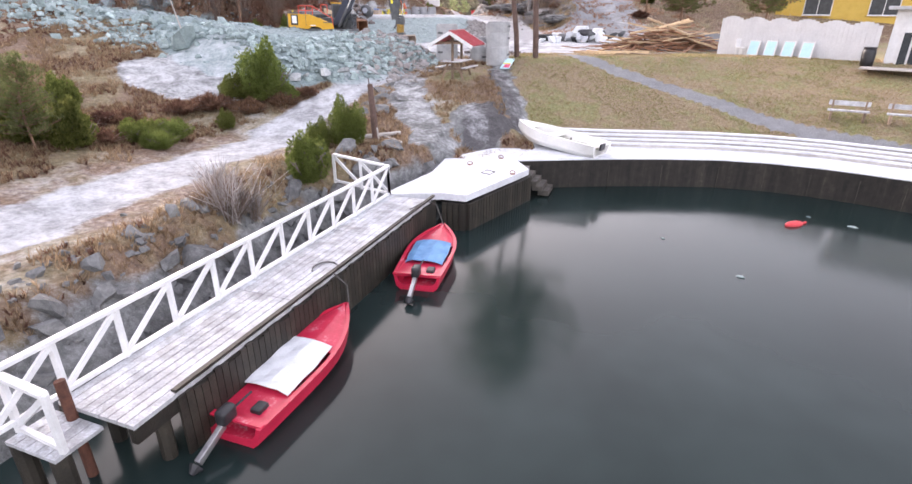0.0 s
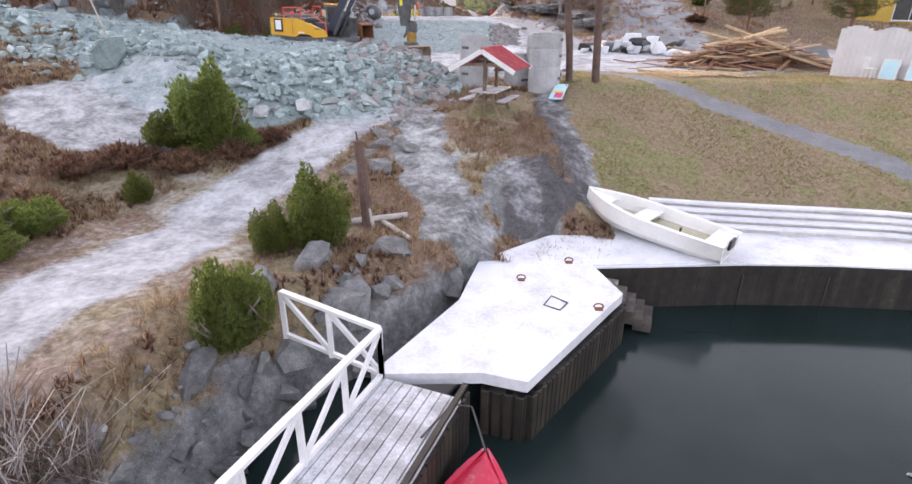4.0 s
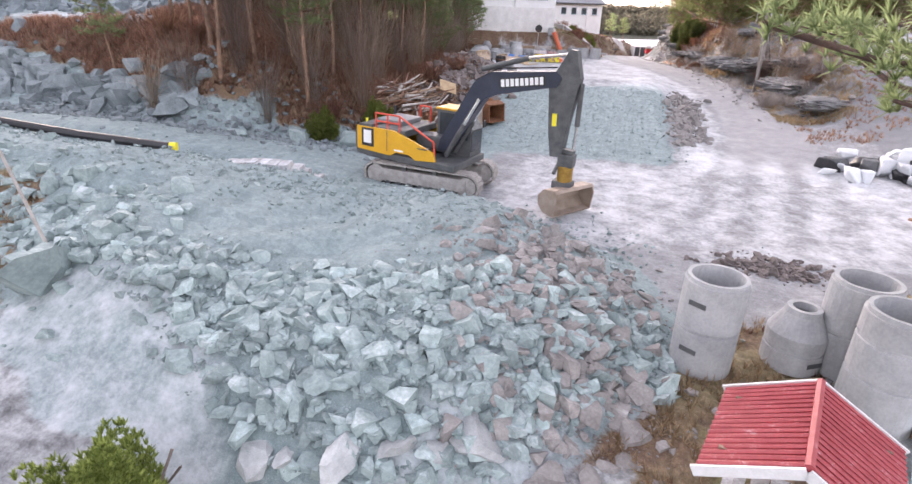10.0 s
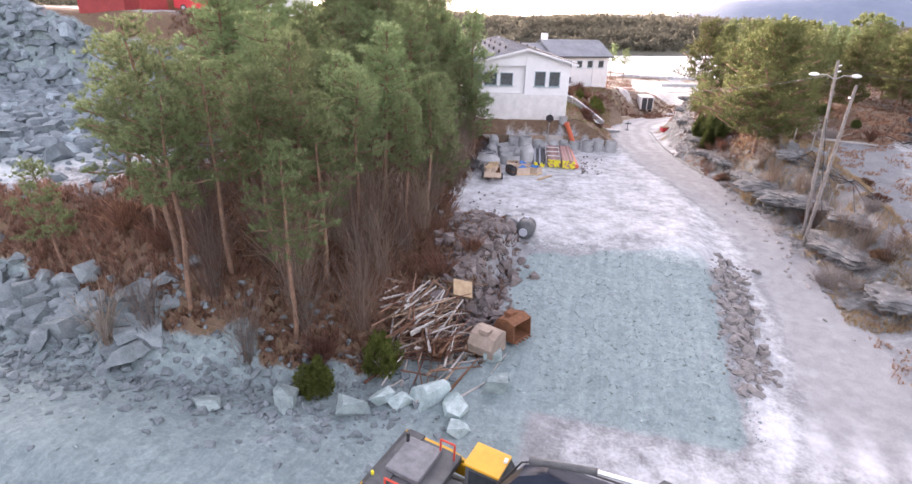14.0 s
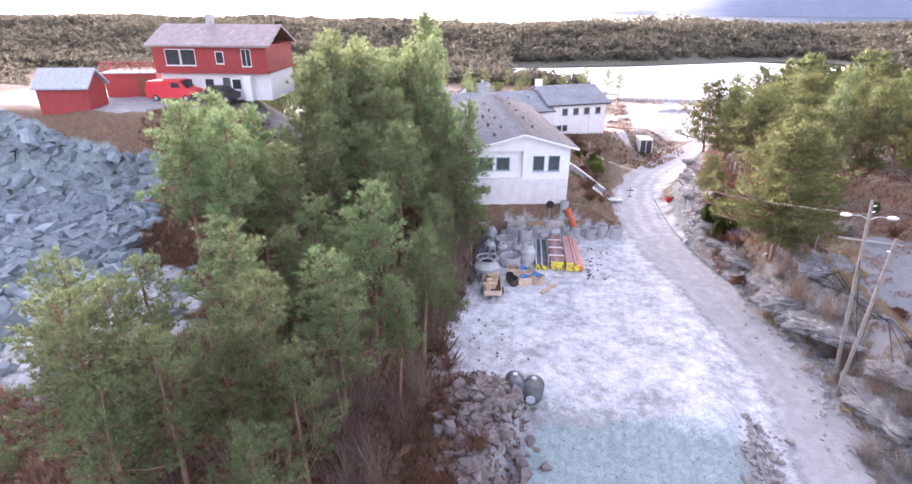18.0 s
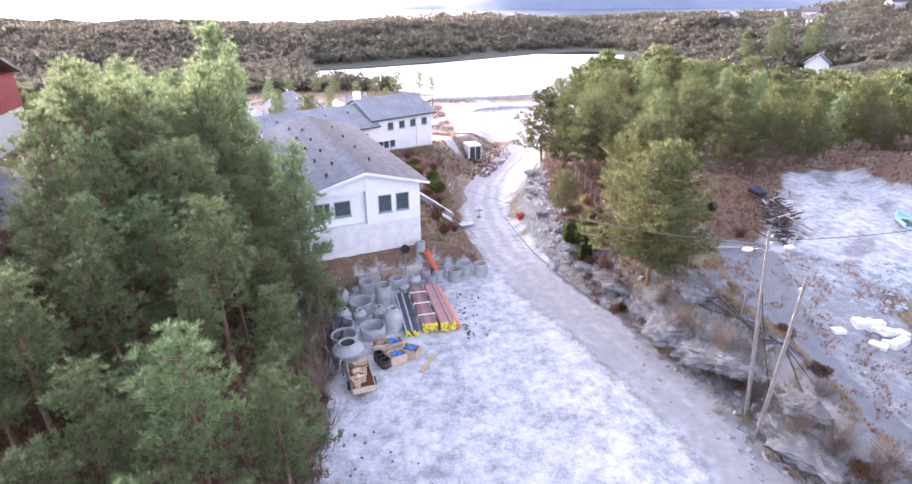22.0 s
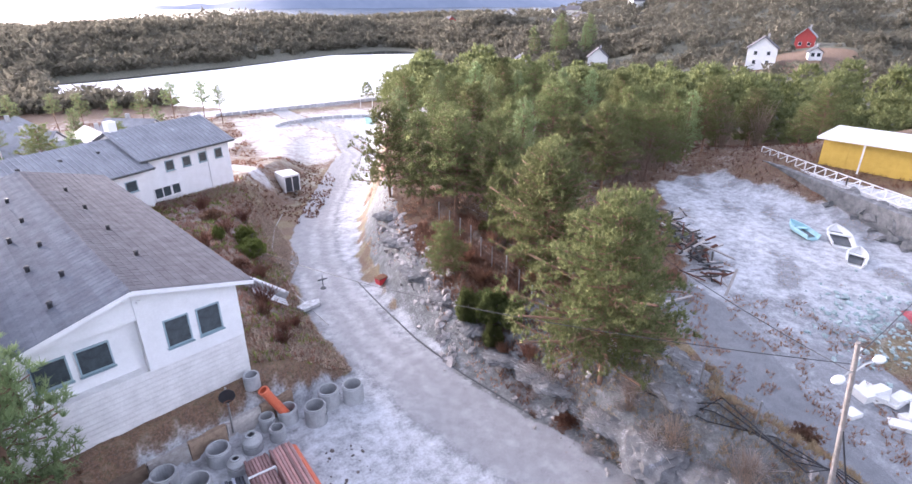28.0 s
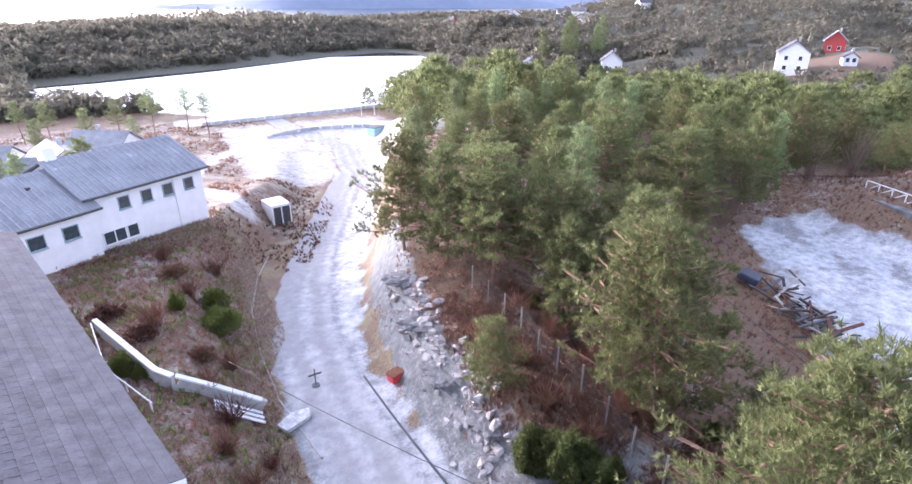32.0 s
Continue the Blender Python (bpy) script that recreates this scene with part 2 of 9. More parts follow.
    z = z + (np.maximum(z, 9 + 0.03 * (x - 90) + 30 * sm(230, 620, x) + 6 * rumple(x, y, 60, 8)) - z) * right * (1 - inlet) * (1 - sm(330, 520, y - 0.4 * x))
    # shore
    rough = 0.07 * rumple(x, y, 1.1, 4) + 0.05 * rumple(x, y, 0.5, 7)
    smooth = np.maximum(sm(1.6, 3, x) * (1 - sm(44, 50, y)), sm(54, 60, y) * (1 - sm(-15, -17, x)) * (1 - sm(5, 8, x - xr)))
    z = z + rough * (1 - 0.85 * smooth)
    bed = -1.6
    k = sm(-0.9, 1.3, inland)
    return np.where(y < 60, bed + (z - bed) * k, z)


def steps_of(parts):
    out = []
    for a, b, d in parts:
        out += list(np.arange(a, b, d))
    return np.array(out + [parts[-1][1]])


def patches(x, y):
    """How much of each kind of surface lies where."""
    n1, n2 = rumple(x, y, 2.2, 11), rumple(x, y, 0.8, 12)
    wob = 0.5 * n1 + 0.3 * n2
    dq = y - quay_y(x)
    road = 1 - sm(1.7, 2.6, near_line(x, y, ROAD) + 0.35 * n1)
    lane_d = near_line(x, y, ROAD) + 0.18 * n1
    rut = np.exp(-((lane_d - 0.85) / 0.4) ** 2) + 0.8 * np.exp(-((lane_d - 2.3) / 0.35) ** 2)
    rut = np.clip(rut * (0.8 + 0.35 * rumple(x, y, 6, 17)), 0, 1) * sm(40, 46, y)
    path = 1 - sm(0.4, 0.6, near_line(x, y, LAWN_PATH) + 0.1 * n2)
    track = 1 - sm(0.8, 1.6, near_line(x, y, TRACK) + 0.6 * wob)
    lawn = sm(1.5, 2.8, x + 0.4 * n1) * sm(1.5, 2.5, dq) * (1 - sm(40, 44, y + 1.5 * n1 - 0.35 * np.clip(x - 7, 0, 30)))
    lawn = np.maximum(lawn, 0.75 * (1 - sm(0.9, 1.8, np.hypot(x + 0.2, (y - 33.2) * 0.8) + wob)))
    e = ((x + 9.5) / 8.3) ** 2 + ((y - 37.2) / 6.6) ** 2
    floor = sm(40, 43, y + n1) * (1 - sm(52, 56, y))
    gravel = np.maximum.reduce([1 - sm(0.85, 1.05, e + 0.1 * n1), sm(35.5, 37.5, y + wob) * sm(-7, -10, x) * (1 - sm(0.6, 1.7, y - ip(x, [-60, -31, -23, -16, -12.5], [52.5, 50.6, 49.2, 51, 54]) + 0.9 * n1)),
                                sm(51, 53, y) * (1 - sm(64.5, 66.5, y + 0.6 * n1 - 0.35 * (x + 6))) * sm(-11.5, -10, x) * (1 - sm(-0.9, 0.4, x + 0.3 * n1 - 0.03 * (y - 55)))])
    pit = 1 - sm(0.7, 1.1, ((x + 55) / 19) ** 2 + ((y - 63) / 14) ** 2 + 0.15 * n1)
    gravel = np.maximum.reduce([gravel, pit, sm(97, 100, y) * (1 - sm(122, 128, y)) * sm(-54, -58, x) * sm(-140, -125, x), sm(62, 65, y) * (1 - sm(77.0, 78.6, y + 0.5 * n1)) * sm(-42.5, -44.5, x + 0.7 * n1)])
    yard = sm(64, 67, y) * (1 - sm(92.1, 92.7, y - 0.325 * (x + 10.8) + 0.15 * n2)) * sm(-18, -16.2, x + 0.6 * n1) * (1 - sm(-0.8, 0.6, x + 0.4 * n1 - ip(y, [60, 75, 85, 94, 102], [7.6, 6.4, 3.2, 0.4, -0.8])))
    works = floor * sm(-9, -6, x) * (1 - sm(24, 28, x)) + sm(50, 54, y) * (1 - sm(76, 82, y)) * sm(-0.5, 1.0, x) * (1 - sm(5.5, 8.5, x))
    xr = ip(y, [94, 102, 111, 123, 132, 152, 177, 200], [0.4, -0.8, 0.0, 4.0, 7.6, 16, 25, 30])
    lane = sm(90, 94, y) * (1 - sm(200, 208, y)) * sm(-6, -4.5, x - xr + n1 * 0.5) * (1 - sm(0, 1.5, x - xr + n1))
    court = sm(-1, 1, x + n1 - ip(y, [76, 81, 88, 98, 104, 108], [10, 11.5, 16.5, 25.5, 29.4, 34])) * sm(77, 82, y) * (1 - sm(104, 106.5, y + n1)) * (1 - sm(37, 41, x + n1))
    court_road = 1 - sm(4.0, 5.2, near_line(x, y, [(17, 82), (14, 74), (13, 66), (11, 56)]) + 0.5 * n1)
    asphalt = 1 - sm(1.9, 2.4, near_line(x, y, [(15.2, 87), (12.8, 81), (11.4, 76.8), (10.9, 73.4), (11.3, 70), (11.9, 66), (12, 56)]) + 0.15 * n1)
    tongues = np.maximum.reduce([1 - sm(0.6, 1.2, near_line(x, y, [(-2.9, 32.2), (-2.3, 29.0), (-1.0, 25.2)]) + 0.5 * n2),
                                 1 - sm(0.35, 0.8, near_line(x, y, [(1.9, 36.0), (2.1, 31.5), (2.7, 28.3)]) + 0.35 * n2),
                                 (1 - sm(0.4, 1.0, np.hypot(x - 0.6, (y - 27.6) * 0.7) + 0.3 * n2))])
    gully = 1 - sm(0.3, 0.65, near_line(x, y, [(1.7, 33.6), (2.0, 31.0), (2.6, 28.4)]) + 0.35 * n2)
    slab = 1 - sm(0.75, 1.1, ((x + 12.7) / 3.9) ** 2 + ((y - 30.9) / 3.1) ** 2 + 0.25 * n1)
    frost = np.maximum.reduce([0.62 * track, 0.36 * sm(5, 8, y) * (1 - sm(27, 30, y)) * (1 - sm(1.6, 3.6, near_line(x, y, TRACK) + n1)) * (1 - lawn), 0.46 * tongues * (1 - 0.25 * gully), 0.24 * (1 - sm(0.5, 1.1, ((x + 0.2) / 2.0) ** 2 + ((y - 29.8) / 2.3) ** 2 + 0.5 * n1)), 0.64 * slab, 0.66 * yard, 0.62 * works * (1 - gravel), 0.74 * lane, 0.62 * court * (1 - 0.75 * sm(0.3, 0.6, rumple(x, y, 3.4, 51))), 0.45 * court_road, 0.1 * gravel * floor, 0.08 * gravel,
                               0.75 * sm(150, 160, y) * (1 - sm(200, 212, y)) * sm(-4, 2, x) * (1 - sm(30, 40, x)), 0.3 * sm(95, 110, y) * sm(10, 20, x) * (1 - sm(150, 190, y)) * (1 - sm(60, 80, x))])
    frost = frost * (1 - 0.55 * court_road)
    frost = np.maximum(frost, 0.34 * sm(126, 140, y) * (1 - sm(215, 225, y)) * (1 - sm(8, 20, x)) * sm(-120, -60, x))
    frost = np.maximum(frost, 0.8 * (1 - sm(1.0, 2.0, near_line(x, y, [(-3.5, 139), (-5.5, 148), (-9, 158), (-6, 172), (2, 186), (10, 196)]) + 0.3 * n2)))
    frost = np.maximum(frost, 0.9 * (1 - sm(4, 6, near_line(x, y, [(-4, 214), (30, 217), (70, 230)]))))
    frost = frost * (1 - 0.85 * asphalt) - 0.3 * asphalt
    bare = 1 - sm(0.6, 1.1, ((x + 38) / 9) ** 2 + ((y - 62) / 8) ** 2 + 0.3 * n1)
    frost = np.maximum.reduce([frost, 0.6 * bare, 0.26 * sm(96, 100, y) * (1 - sm(126, 134, y)) * sm(-24, -20, x) * (1 - sm(-8, -5, x))])
    wood = np.maximum(sm(-13.5, -16, x) * sm(46, 49.5, y + 0.12 * (x + 16)) * (1 - pit), sm(1.5, 5, x - xr) * sm(86, 92, y) * (1 - court))
    hu, hv = (x - HOUSE_C[0]) * math.cos(HOUSE_TURN) + (y - HOUSE_C[1]) * math.sin(HOUSE_TURN), -(x - HOUSE_C[0]) * math.sin(HOUSE_TURN) + (y - HOUSE_C[1]) * math.cos(HOUSE_TURN)
    earth = sm(-1.35, -1.05, hv) * (1 - sm(0.5, 1.0, hv)) * sm(-14, -12, hu) * (1 - sm(4.5, 6, hu))
    wood = np.maximum.reduce([wood, earth, sm(225, 260, y), 0.85 * sm(70, 95, x) * sm(60, 90, y), 0.8 * sm(8, -2, x) * sm(125, 145, y) * (0.6 + 0.6 * n1), 0.75 * sm(94, 98, y) * (1 - sm(128, 140, y)) * sm(-5.5, -7.5, x)])
    rock = (1 - asphalt) * np.maximum.reduce([bare, slab, tongues, sm(60, 64, y) * (1 - sm(88, 96, y)) * (1 - sm(2.8, 4.6, np.abs(x - ip(y, [60, 75, 85, 94, 110], [8.8, 8.0, 5.2, 3.0, 3.2])) + 0.6 * n1)),
                              1 - sm(1.0, 1.5, np.hypot(x - 0.7, (y - 27.3) * 0.8) + 0.6 * wob), 1 - sm(0.9, 1.8, near_line(x, y, [(2.6, 92), (1.6, 100), (2.8, 110), (5.6, 120)]) + wob),
                              0.8 * (1 - sm(0.5, 1.5, np.abs(ip(y, [5, 12, 15.6, 19.5, 23.0], [-7.4, -5.3, -4.4, -3.4, -0.4]) - 0.9 - x) + wob)) * (1 - sm(23, 25, y))])
    slate = 1 - sm(0.7, 1.15, ((x - 1.1 - 0.35 * (y - 27.5)) / 1.15) ** 2 + ((y - 27.5) / 1.7) ** 2 + 0.6 * n2 + 0.4 * n1)
    slate = np.maximum(slate, 0.9 * gully)
    far = np.maximum(sm(225, 260, y), sm(84, 100, x) * sm(70, 110, y)) * (1 - (1 - sm(15, 21, np.hypot(x - 165, (y - 176) * 1.2))))
    return dict(slate=slate, far=far, road=road * sm(50, 54, y) * (1 - 0.3 * lane), tar=np.maximum(path, asphalt), lawn=lawn * (1 - path) * (1 - tongues) * (1 - sm(37.2, 38.4, y + wob) * (1 - sm(2.6, 4.2, x + wob))), gravel=gravel, frost=np.clip(frost, 0, 1), wood=wood, rock=rock, rut=rut, dirt=np.clip(np.maximum.reduce([sm(36.8, 38.2, y + wob) * (1 - sm(43, 44, y)) * sm(-7, -5.5, x) * (1 - sm(2.6, 4.2, x + wob)), sm(41, 43, y) * (1 - sm(71, 74, y)) * sm(-13, -11.5, x) * (1 - sm(6, 8, x)), yard, works, lane, court, court_road, asphalt, 0.75 * track, 0.8 * sm(79, 81, y + n1) * (1 - sm(94, 98, y)) * sm(-38, -40, x) * sm(-75, -65, x)]), 0, 1))


def ground():
    xs = steps_of([(-2600, -800, 150), (-800, -240, 35), (-240, -80, 8), (-80, -36, 1.2), (-36, -22, 0.6), (-22, 22, 0.3), (22, 60, 0.8), (60, 240, 6), (240, 900, 30), (900, 2800, 150)])
    ys = steps_of([(-400, -60, 40), (-60, 6, 4), (6, 60, 0.3), (60, 115, 0.45), (115, 160, 0.9), (160, 330, 3.5), (330, 900, 20), (900, 3200, 110)])
    gx, gy = np.meshgrid(xs, ys)
    gz = height(gx, gy)
    nx, ny = len(xs), len(ys)
    co = np.stack([gx, gy, gz], -1).reshape(-1, 3)
    i = (np.arange(ny - 1)[:, None] * nx + np.arange(nx - 1)).ravel()
    quads = np.stack([i, i + 1, i + nx + 1, i + nx], -1)
    me = bpy.data.meshes.new("ground")
    me.vertices.add(len(co))
    me.vertices.foreach_set("co", co.astype(np.float32).ravel())
    me.loops.add(quads.size)
    me.loops.foreach_set("vertex_index", quads.astype(np.int32).ravel())
    me.polygons.add(len(quads))
    me.polygons.foreach_set("loop_start", np.arange(0, quads.size, 4, dtype=np.int32))
    me.update(calc_edges=True)
    me.polygons.foreach_set("use_smooth", np.ones(len(quads), dtype=bool))
    for name, w in patches(gx, gy).items():
        a = me.attributes.new(name, "FLOAT", "POINT")
        a.data.foreach_set("value", w.astype(np.float32).ravel())
    me.materials.append(M["ground"])
    return tagged(new("ground", me), "frosted heath, gravel and forest floor by the harbour", "ground", kind="structure")


def ground_material():
    m, t, b = material("ground")

    def weight(name):
        a = t.nodes.new("ShaderNodeAttribute")
        a.attribute_name = name
        return a.outputs["Fac"]

    big, mid, fine, tiny = grain(t, 0.35), grain(t, 1.6, 6), grain(t, 7, 6, 0.7), grain(t, 38, 4, 0.7)
    heath = mix(t, step(t, big, 0.42, 0.6), ramp(t, fine, [(0.3, (0.07, 0.042, 0.028)), (0.55, (0.2, 0.125, 0.08)), (0.75, (0.36, 0.27, 0.17))]), ramp(t, fine, [(0.3, (0.1, 0.08, 0.035)), (0.7, (0.33, 0.26, 0.15))]))
    wood = mix(t, step(t, mid, 0.4, 0.62), ramp(t, fine, [(0.3, (0.06, 0.04, 0.026)), (0.7, (0.22, 0.125, 0.075))]), ramp(t, fine, [(0.3, (0.075, 0.075, 0.032)), (0.7, (0.25, 0.13, 0.08))]))
    lawn = mix(t, step(t, calc(t, "ADD", calc(t, "MULTIPLY", mid, 0.4), calc(t, "MULTIPLY", big, 0.6)), 0.45, 0.6), ramp(t, fine, [(0.3, (0.15, 0.105, 0.055)), (0.7, (0.34, 0.26, 0.165))]), ramp(t, fine, [(0.3, (0.11, 0.115, 0.035)), (0.7, (0.27, 0.255, 0.105))]))
    vor = put(t, "ShaderNodeTexVoronoi", Scale=3.2)
    c = t.nodes.new("ShaderNodeTexCoord")
    t.links.new(c.outputs["Object"], vor.inputs["Vector"])
    sep = t.nodes.new("ShaderNodeSeparateColor")
    t.links.new(vor.outputs["Color"], sep.inputs[0])
    lay_of = t.nodes.new("ShaderNodeMapping")
    lay_of.inputs["Scale"].default_value = (2.4, 0.16, 1.0)
    t.links.new(c.outputs["Object"], lay_of.inputs["Vector"])
    comb = put(t, "ShaderNodeTexNoise", Scale=1.3, Detail=5.0, Roughness=0.6)
    t.links.new(lay_of.outputs[0], comb.inputs["Vector"])
    grit = calc(t, "ADD", calc(t, "MULTIPLY", fine, 0.45), calc(t, "ADD", calc(t, "MULTIPLY", comb.outputs["Fac"], 0.3), calc(t, "MULTIPLY", tiny, 0.25)))
    gravel = mix(t, 0.16, ramp(t, grit, [(0.3, (0.1, 0.14, 0.145)), (0.5, (0.215, 0.285, 0.29)), (0.7, (0.37, 0.45, 0.455))]), ramp(t, sep.outputs[0], [(0.1, (0.12, 0.15, 0.155)), (0.9, (0.42, 0.5, 0.5))]))
    rock = ramp(t, calc(t, "ADD", calc(t, "MULTIPLY", mid, 0.5), calc(t, "MULTIPLY", fine, 0.5)), [(0.32, (0.055, 0.057, 0.057)), (0.5, (0.165, 0.17, 0.168)), (0.66, (0.34, 0.345, 0.345))])
    road = ramp(t, calc(t, "ADD", calc(t, "MULTIPLY", mid, 0.4), calc(t, "MULTIPLY", tiny, 0.6)), [(0.3, (0.2, 0.2, 0.205)), (0.7, (0.42, 0.42, 0.43))])
    edge = calc(t, "MULTIPLY_ADD", fine, 0.5, -0.25)

    def lay(under, over, name):
        return mix(t, step(t, calc(t, "ADD", weight(name), edge), 0.35, 0.65), under, over)

    col = lay(heath, wood, "wood")
    col = lay(col, lawn, "lawn")
    dirt = ramp(t, calc(t, "ADD", calc(t, "MULTIPLY", mid, 0.5), calc(t, "MULTIPLY", fine, 0.5)), [(0.3, (0.15, 0.15, 0.155)), (0.5, (0.26, 0.265, 0.275)), (0.7, (0.4, 0.41, 0.425))])
    col = lay(col, dirt, "dirt")
    col = lay(col, rock, "rock")
    col = lay(col, ramp(t, calc(t, "ADD", calc(t, "MULTIPLY", mid, 0.4), calc(t, "MULTIPLY", fine, 0.6)), [(0.3, (0.03, 0.028, 0.03)), (0.55, (0.085, 0.08, 0.083)), (0.75, (0.17, 0.165, 0.17))]), "slate")
    col = lay(col, gravel, "gravel")
    col = lay(col, road, "road")
    col = lay(col, ramp(t, mid, [(0.3, (0.045, 0.05, 0.032)), (0.7, (0.12, 0.115, 0.08))]), "far")
    tar = ramp(t, calc(t, "ADD", calc(t, "MULTIPLY", mid, 0.45), calc(t, "MULTIPLY", tiny, 0.55)), [(0.3, (0.13, 0.135, 0.145)), (0.7, (0.27, 0.275, 0.285))])
    col = lay(col, tar, "tar")
    cover = calc(t, "ADD", calc(t, "MULTIPLY", fine, 0.26), calc(t, "ADD", calc(t, "MULTIPLY", mid, 0.4), calc(t, "MULTIPLY", big, 0.34)))
    rime = step(t, calc(t, "ADD", calc(t, "MULTIPLY_ADD", weight("rut"), -0.5, calc(t, "MULTIPLY_ADD", weight("road"), -0.34, weight("frost"))), calc(t, "MULTIPLY", calc(t, "MULTIPLY_ADD", cover, 2.8, -1.4), calc(t, "MULTIPLY_ADD", weight("road"), -0.5, 1.0))), 0.12, 1.25)
    thin = calc(t, "MULTIPLY", step(t, tiny, 0.5, 0.75), calc(t, "MULTIPLY_ADD", weight("far"), -0.22, 0.22))
    col = mix(t, calc(t, "MAXIMUM", calc(t, "MULTIPLY", rime, 0.8), thin), col, (0.76, 0.78, 0.81))
    t.links.new(col, b.inputs["Base Color"])
    b.inputs["Roughness"].default_value = 0.9
    relief(t, b, calc(t, "ADD", calc(t, "MULTIPLY", fine, 0.7), calc(t, "MULTIPLY", tiny, 0.25)), 0.6, 0.08)
    return m


def water_material():
    m, t, b = material("water")
    n = grain(t, 0.25, 3)
    t.links.new(ramp(t, n, [(0.3, (0.008, 0.017, 0.016)), (0.7, (0.02, 0.034, 0.033))]), b.inputs["Base Color"])
    t.links.new(calc(t, "MULTIPLY_ADD", n, 0.18, 0.03), b.inputs["Roughness"])
    b.inputs["IOR"].default_value = 1.33
    relief(t, b, grain(t, 1.3, 3), 0.04, 0.02)
    return m


M["ground"], M["water"] = ground_material(), water_material()
ground()


def z_at(x, y):
    return float(height(np.array([float(x)]), np.array([float(y)]))[0])


# ---------------------------------------------------------------- building tools
def link(name, bm, mat, parent=None, label="", smooth=False):
    me = bpy.data.meshes.new(name)
    bm.to_mesh(me)
    bm.free()
    if smooth:
        me.polygons.foreach_set("use_smooth", [True] * len(me.polygons))
    me.materials.append(M[mat] if isinstance(mat, str) else mat)
    ob = new(name, me)
    ob.parent = parent
    if label:
        ob["label"] = label
    return ob


def part(name, bm, mat, parent, label="", smooth=False):
    return link(name, bm, mat, parent, label, smooth)


def thing(name, m, label, category, group="", kind=""):
    ob = new(name)
    ob.empty_display_size = 0.2
    ob.matrix_basis = m
    return tagged(ob, label, category, group, kind)


def box(cx, cy, cz, sx, sy, sz, bevel=0.0, turn=None, bm=None, taper=1.0):
    own = bmesh.new()
    bmesh.ops.create_cube(own, size=1.0)
    for v in own.verts:
        k = taper if v.co.z > 0 else 1.0
        v.co = Vector((v.co.x * sx * k, v.co.y * sy * k, v.co.z * sz))
    if bevel:
        bmesh.ops.bevel(own, geom=own.edges[:], offset=bevel, segments=2, affect="EDGES", profile=0.6)
    m = Matrix.Translation((cx, cy, cz)) @ (turn.to_matrix().to_4x4() if turn is not None else Matrix.Identity(4))
    own.transform(m)
    return merge(own, bm)


def merge(own, bm):
    if bm is None:
        return own
    me = bpy.data.meshes.new("join")
    own.to_mesh(me)
    own.free()
    bm.from_mesh(me)
    bpy.data.meshes.remove(me)
    return bm


def beam(a, b, w, h, bm=None, bevel=0.0):
    a, b = Vector(a), Vector(b)
    d = b - a
    q = d.to_track_quat("X", "Z")
    mid = (a + b) / 2
    return box(mid.x, mid.y, mid.z, d.length, w, h, bevel, q, bm)


def rod(a, b, r, r2=None, n=8, bm=None, caps=True):
    a, b = Vector(a), Vector(b)
    own = bmesh.new()
    d = b - a
    bmesh.ops.create_cone(own, cap_ends=caps, segments=n, radius1=r, radius2=r if r2 is None else r2, depth=d.length)
    own.transform(Matrix.Translation((a + b) / 2) @ d.to_track_quat("Z", "Y").to_matrix().to_4x4())
    return merge(own, bm)


def tube(pts, r, n=6, bm=None):
    """A bent round rod through points."""
    own = bmesh.new()
    rings = []
    pts = [Vector(p) for p in pts]
    for i, p in enumerate(pts):
        d = (pts[min(i + 1, len(pts) - 1)] - pts[max(i - 1, 0)]).normalized()
        q = d.to_track_quat("Z", "Y")
        rings.append([own.verts.new(p + q @ Vector((r * math.cos(2 * math.pi * k / n), r * math.sin(2 * math.pi * k / n), 0))) for k in range(n)])
    for a, b in zip(rings, rings[1:]):
        for k in range(n):
            own.faces.new((a[k], a[(k + 1) % n], b[(k + 1) % n], b[k]))
    own.faces.new(rings[0][::-1])
    own.faces.new(rings[-1])
    return merge(own, bm)


def lathe(profile, n=20, bm=None):
    """Turns (radius, z) pairs about the z axis; the outline may go back down inside."""
    own = bmesh.new()
    rings = [[own.verts.new((r * math.cos(2 * math.pi * k / n), r * math.sin(2 * math.pi * k / n), z)) for k in range(n)] for r, z in profile]
    for a, b in zip(rings, rings[1:]):
        for k in range(n):
            own.faces.new((a[k], a[(k + 1) % n], b[(k + 1) % n], b[k]))
    return merge(own, bm)


def prism(outline, thick, bm=None, axis="y"):
    """A flat outline given a thickness; axis y: outline in x, z; axis z: outline in x, y."""
    own = bmesh.new()
    if axis == "y":
        lo, hi = [own.verts.new((x, -thick / 2, z)) for x, z in outline], [own.verts.new((x, thick / 2, z)) for x, z in outline]
    else:
        lo, hi = [own.verts.new((x, y, 0)) for x, y in outline], [own.verts.new((x, y, thick)) for x, y in outline]
    n = len(outline)
    own.faces.new(lo)
    own.faces.new(hi[::-1])
    for i in range(n):
        own.faces.new((lo[i], lo[(i + 1) % n], hi[(i + 1) % n], hi[i]))
    bmesh.ops.recalc_face_normals(own, faces=own.faces[:])
    return merge(own, bm)


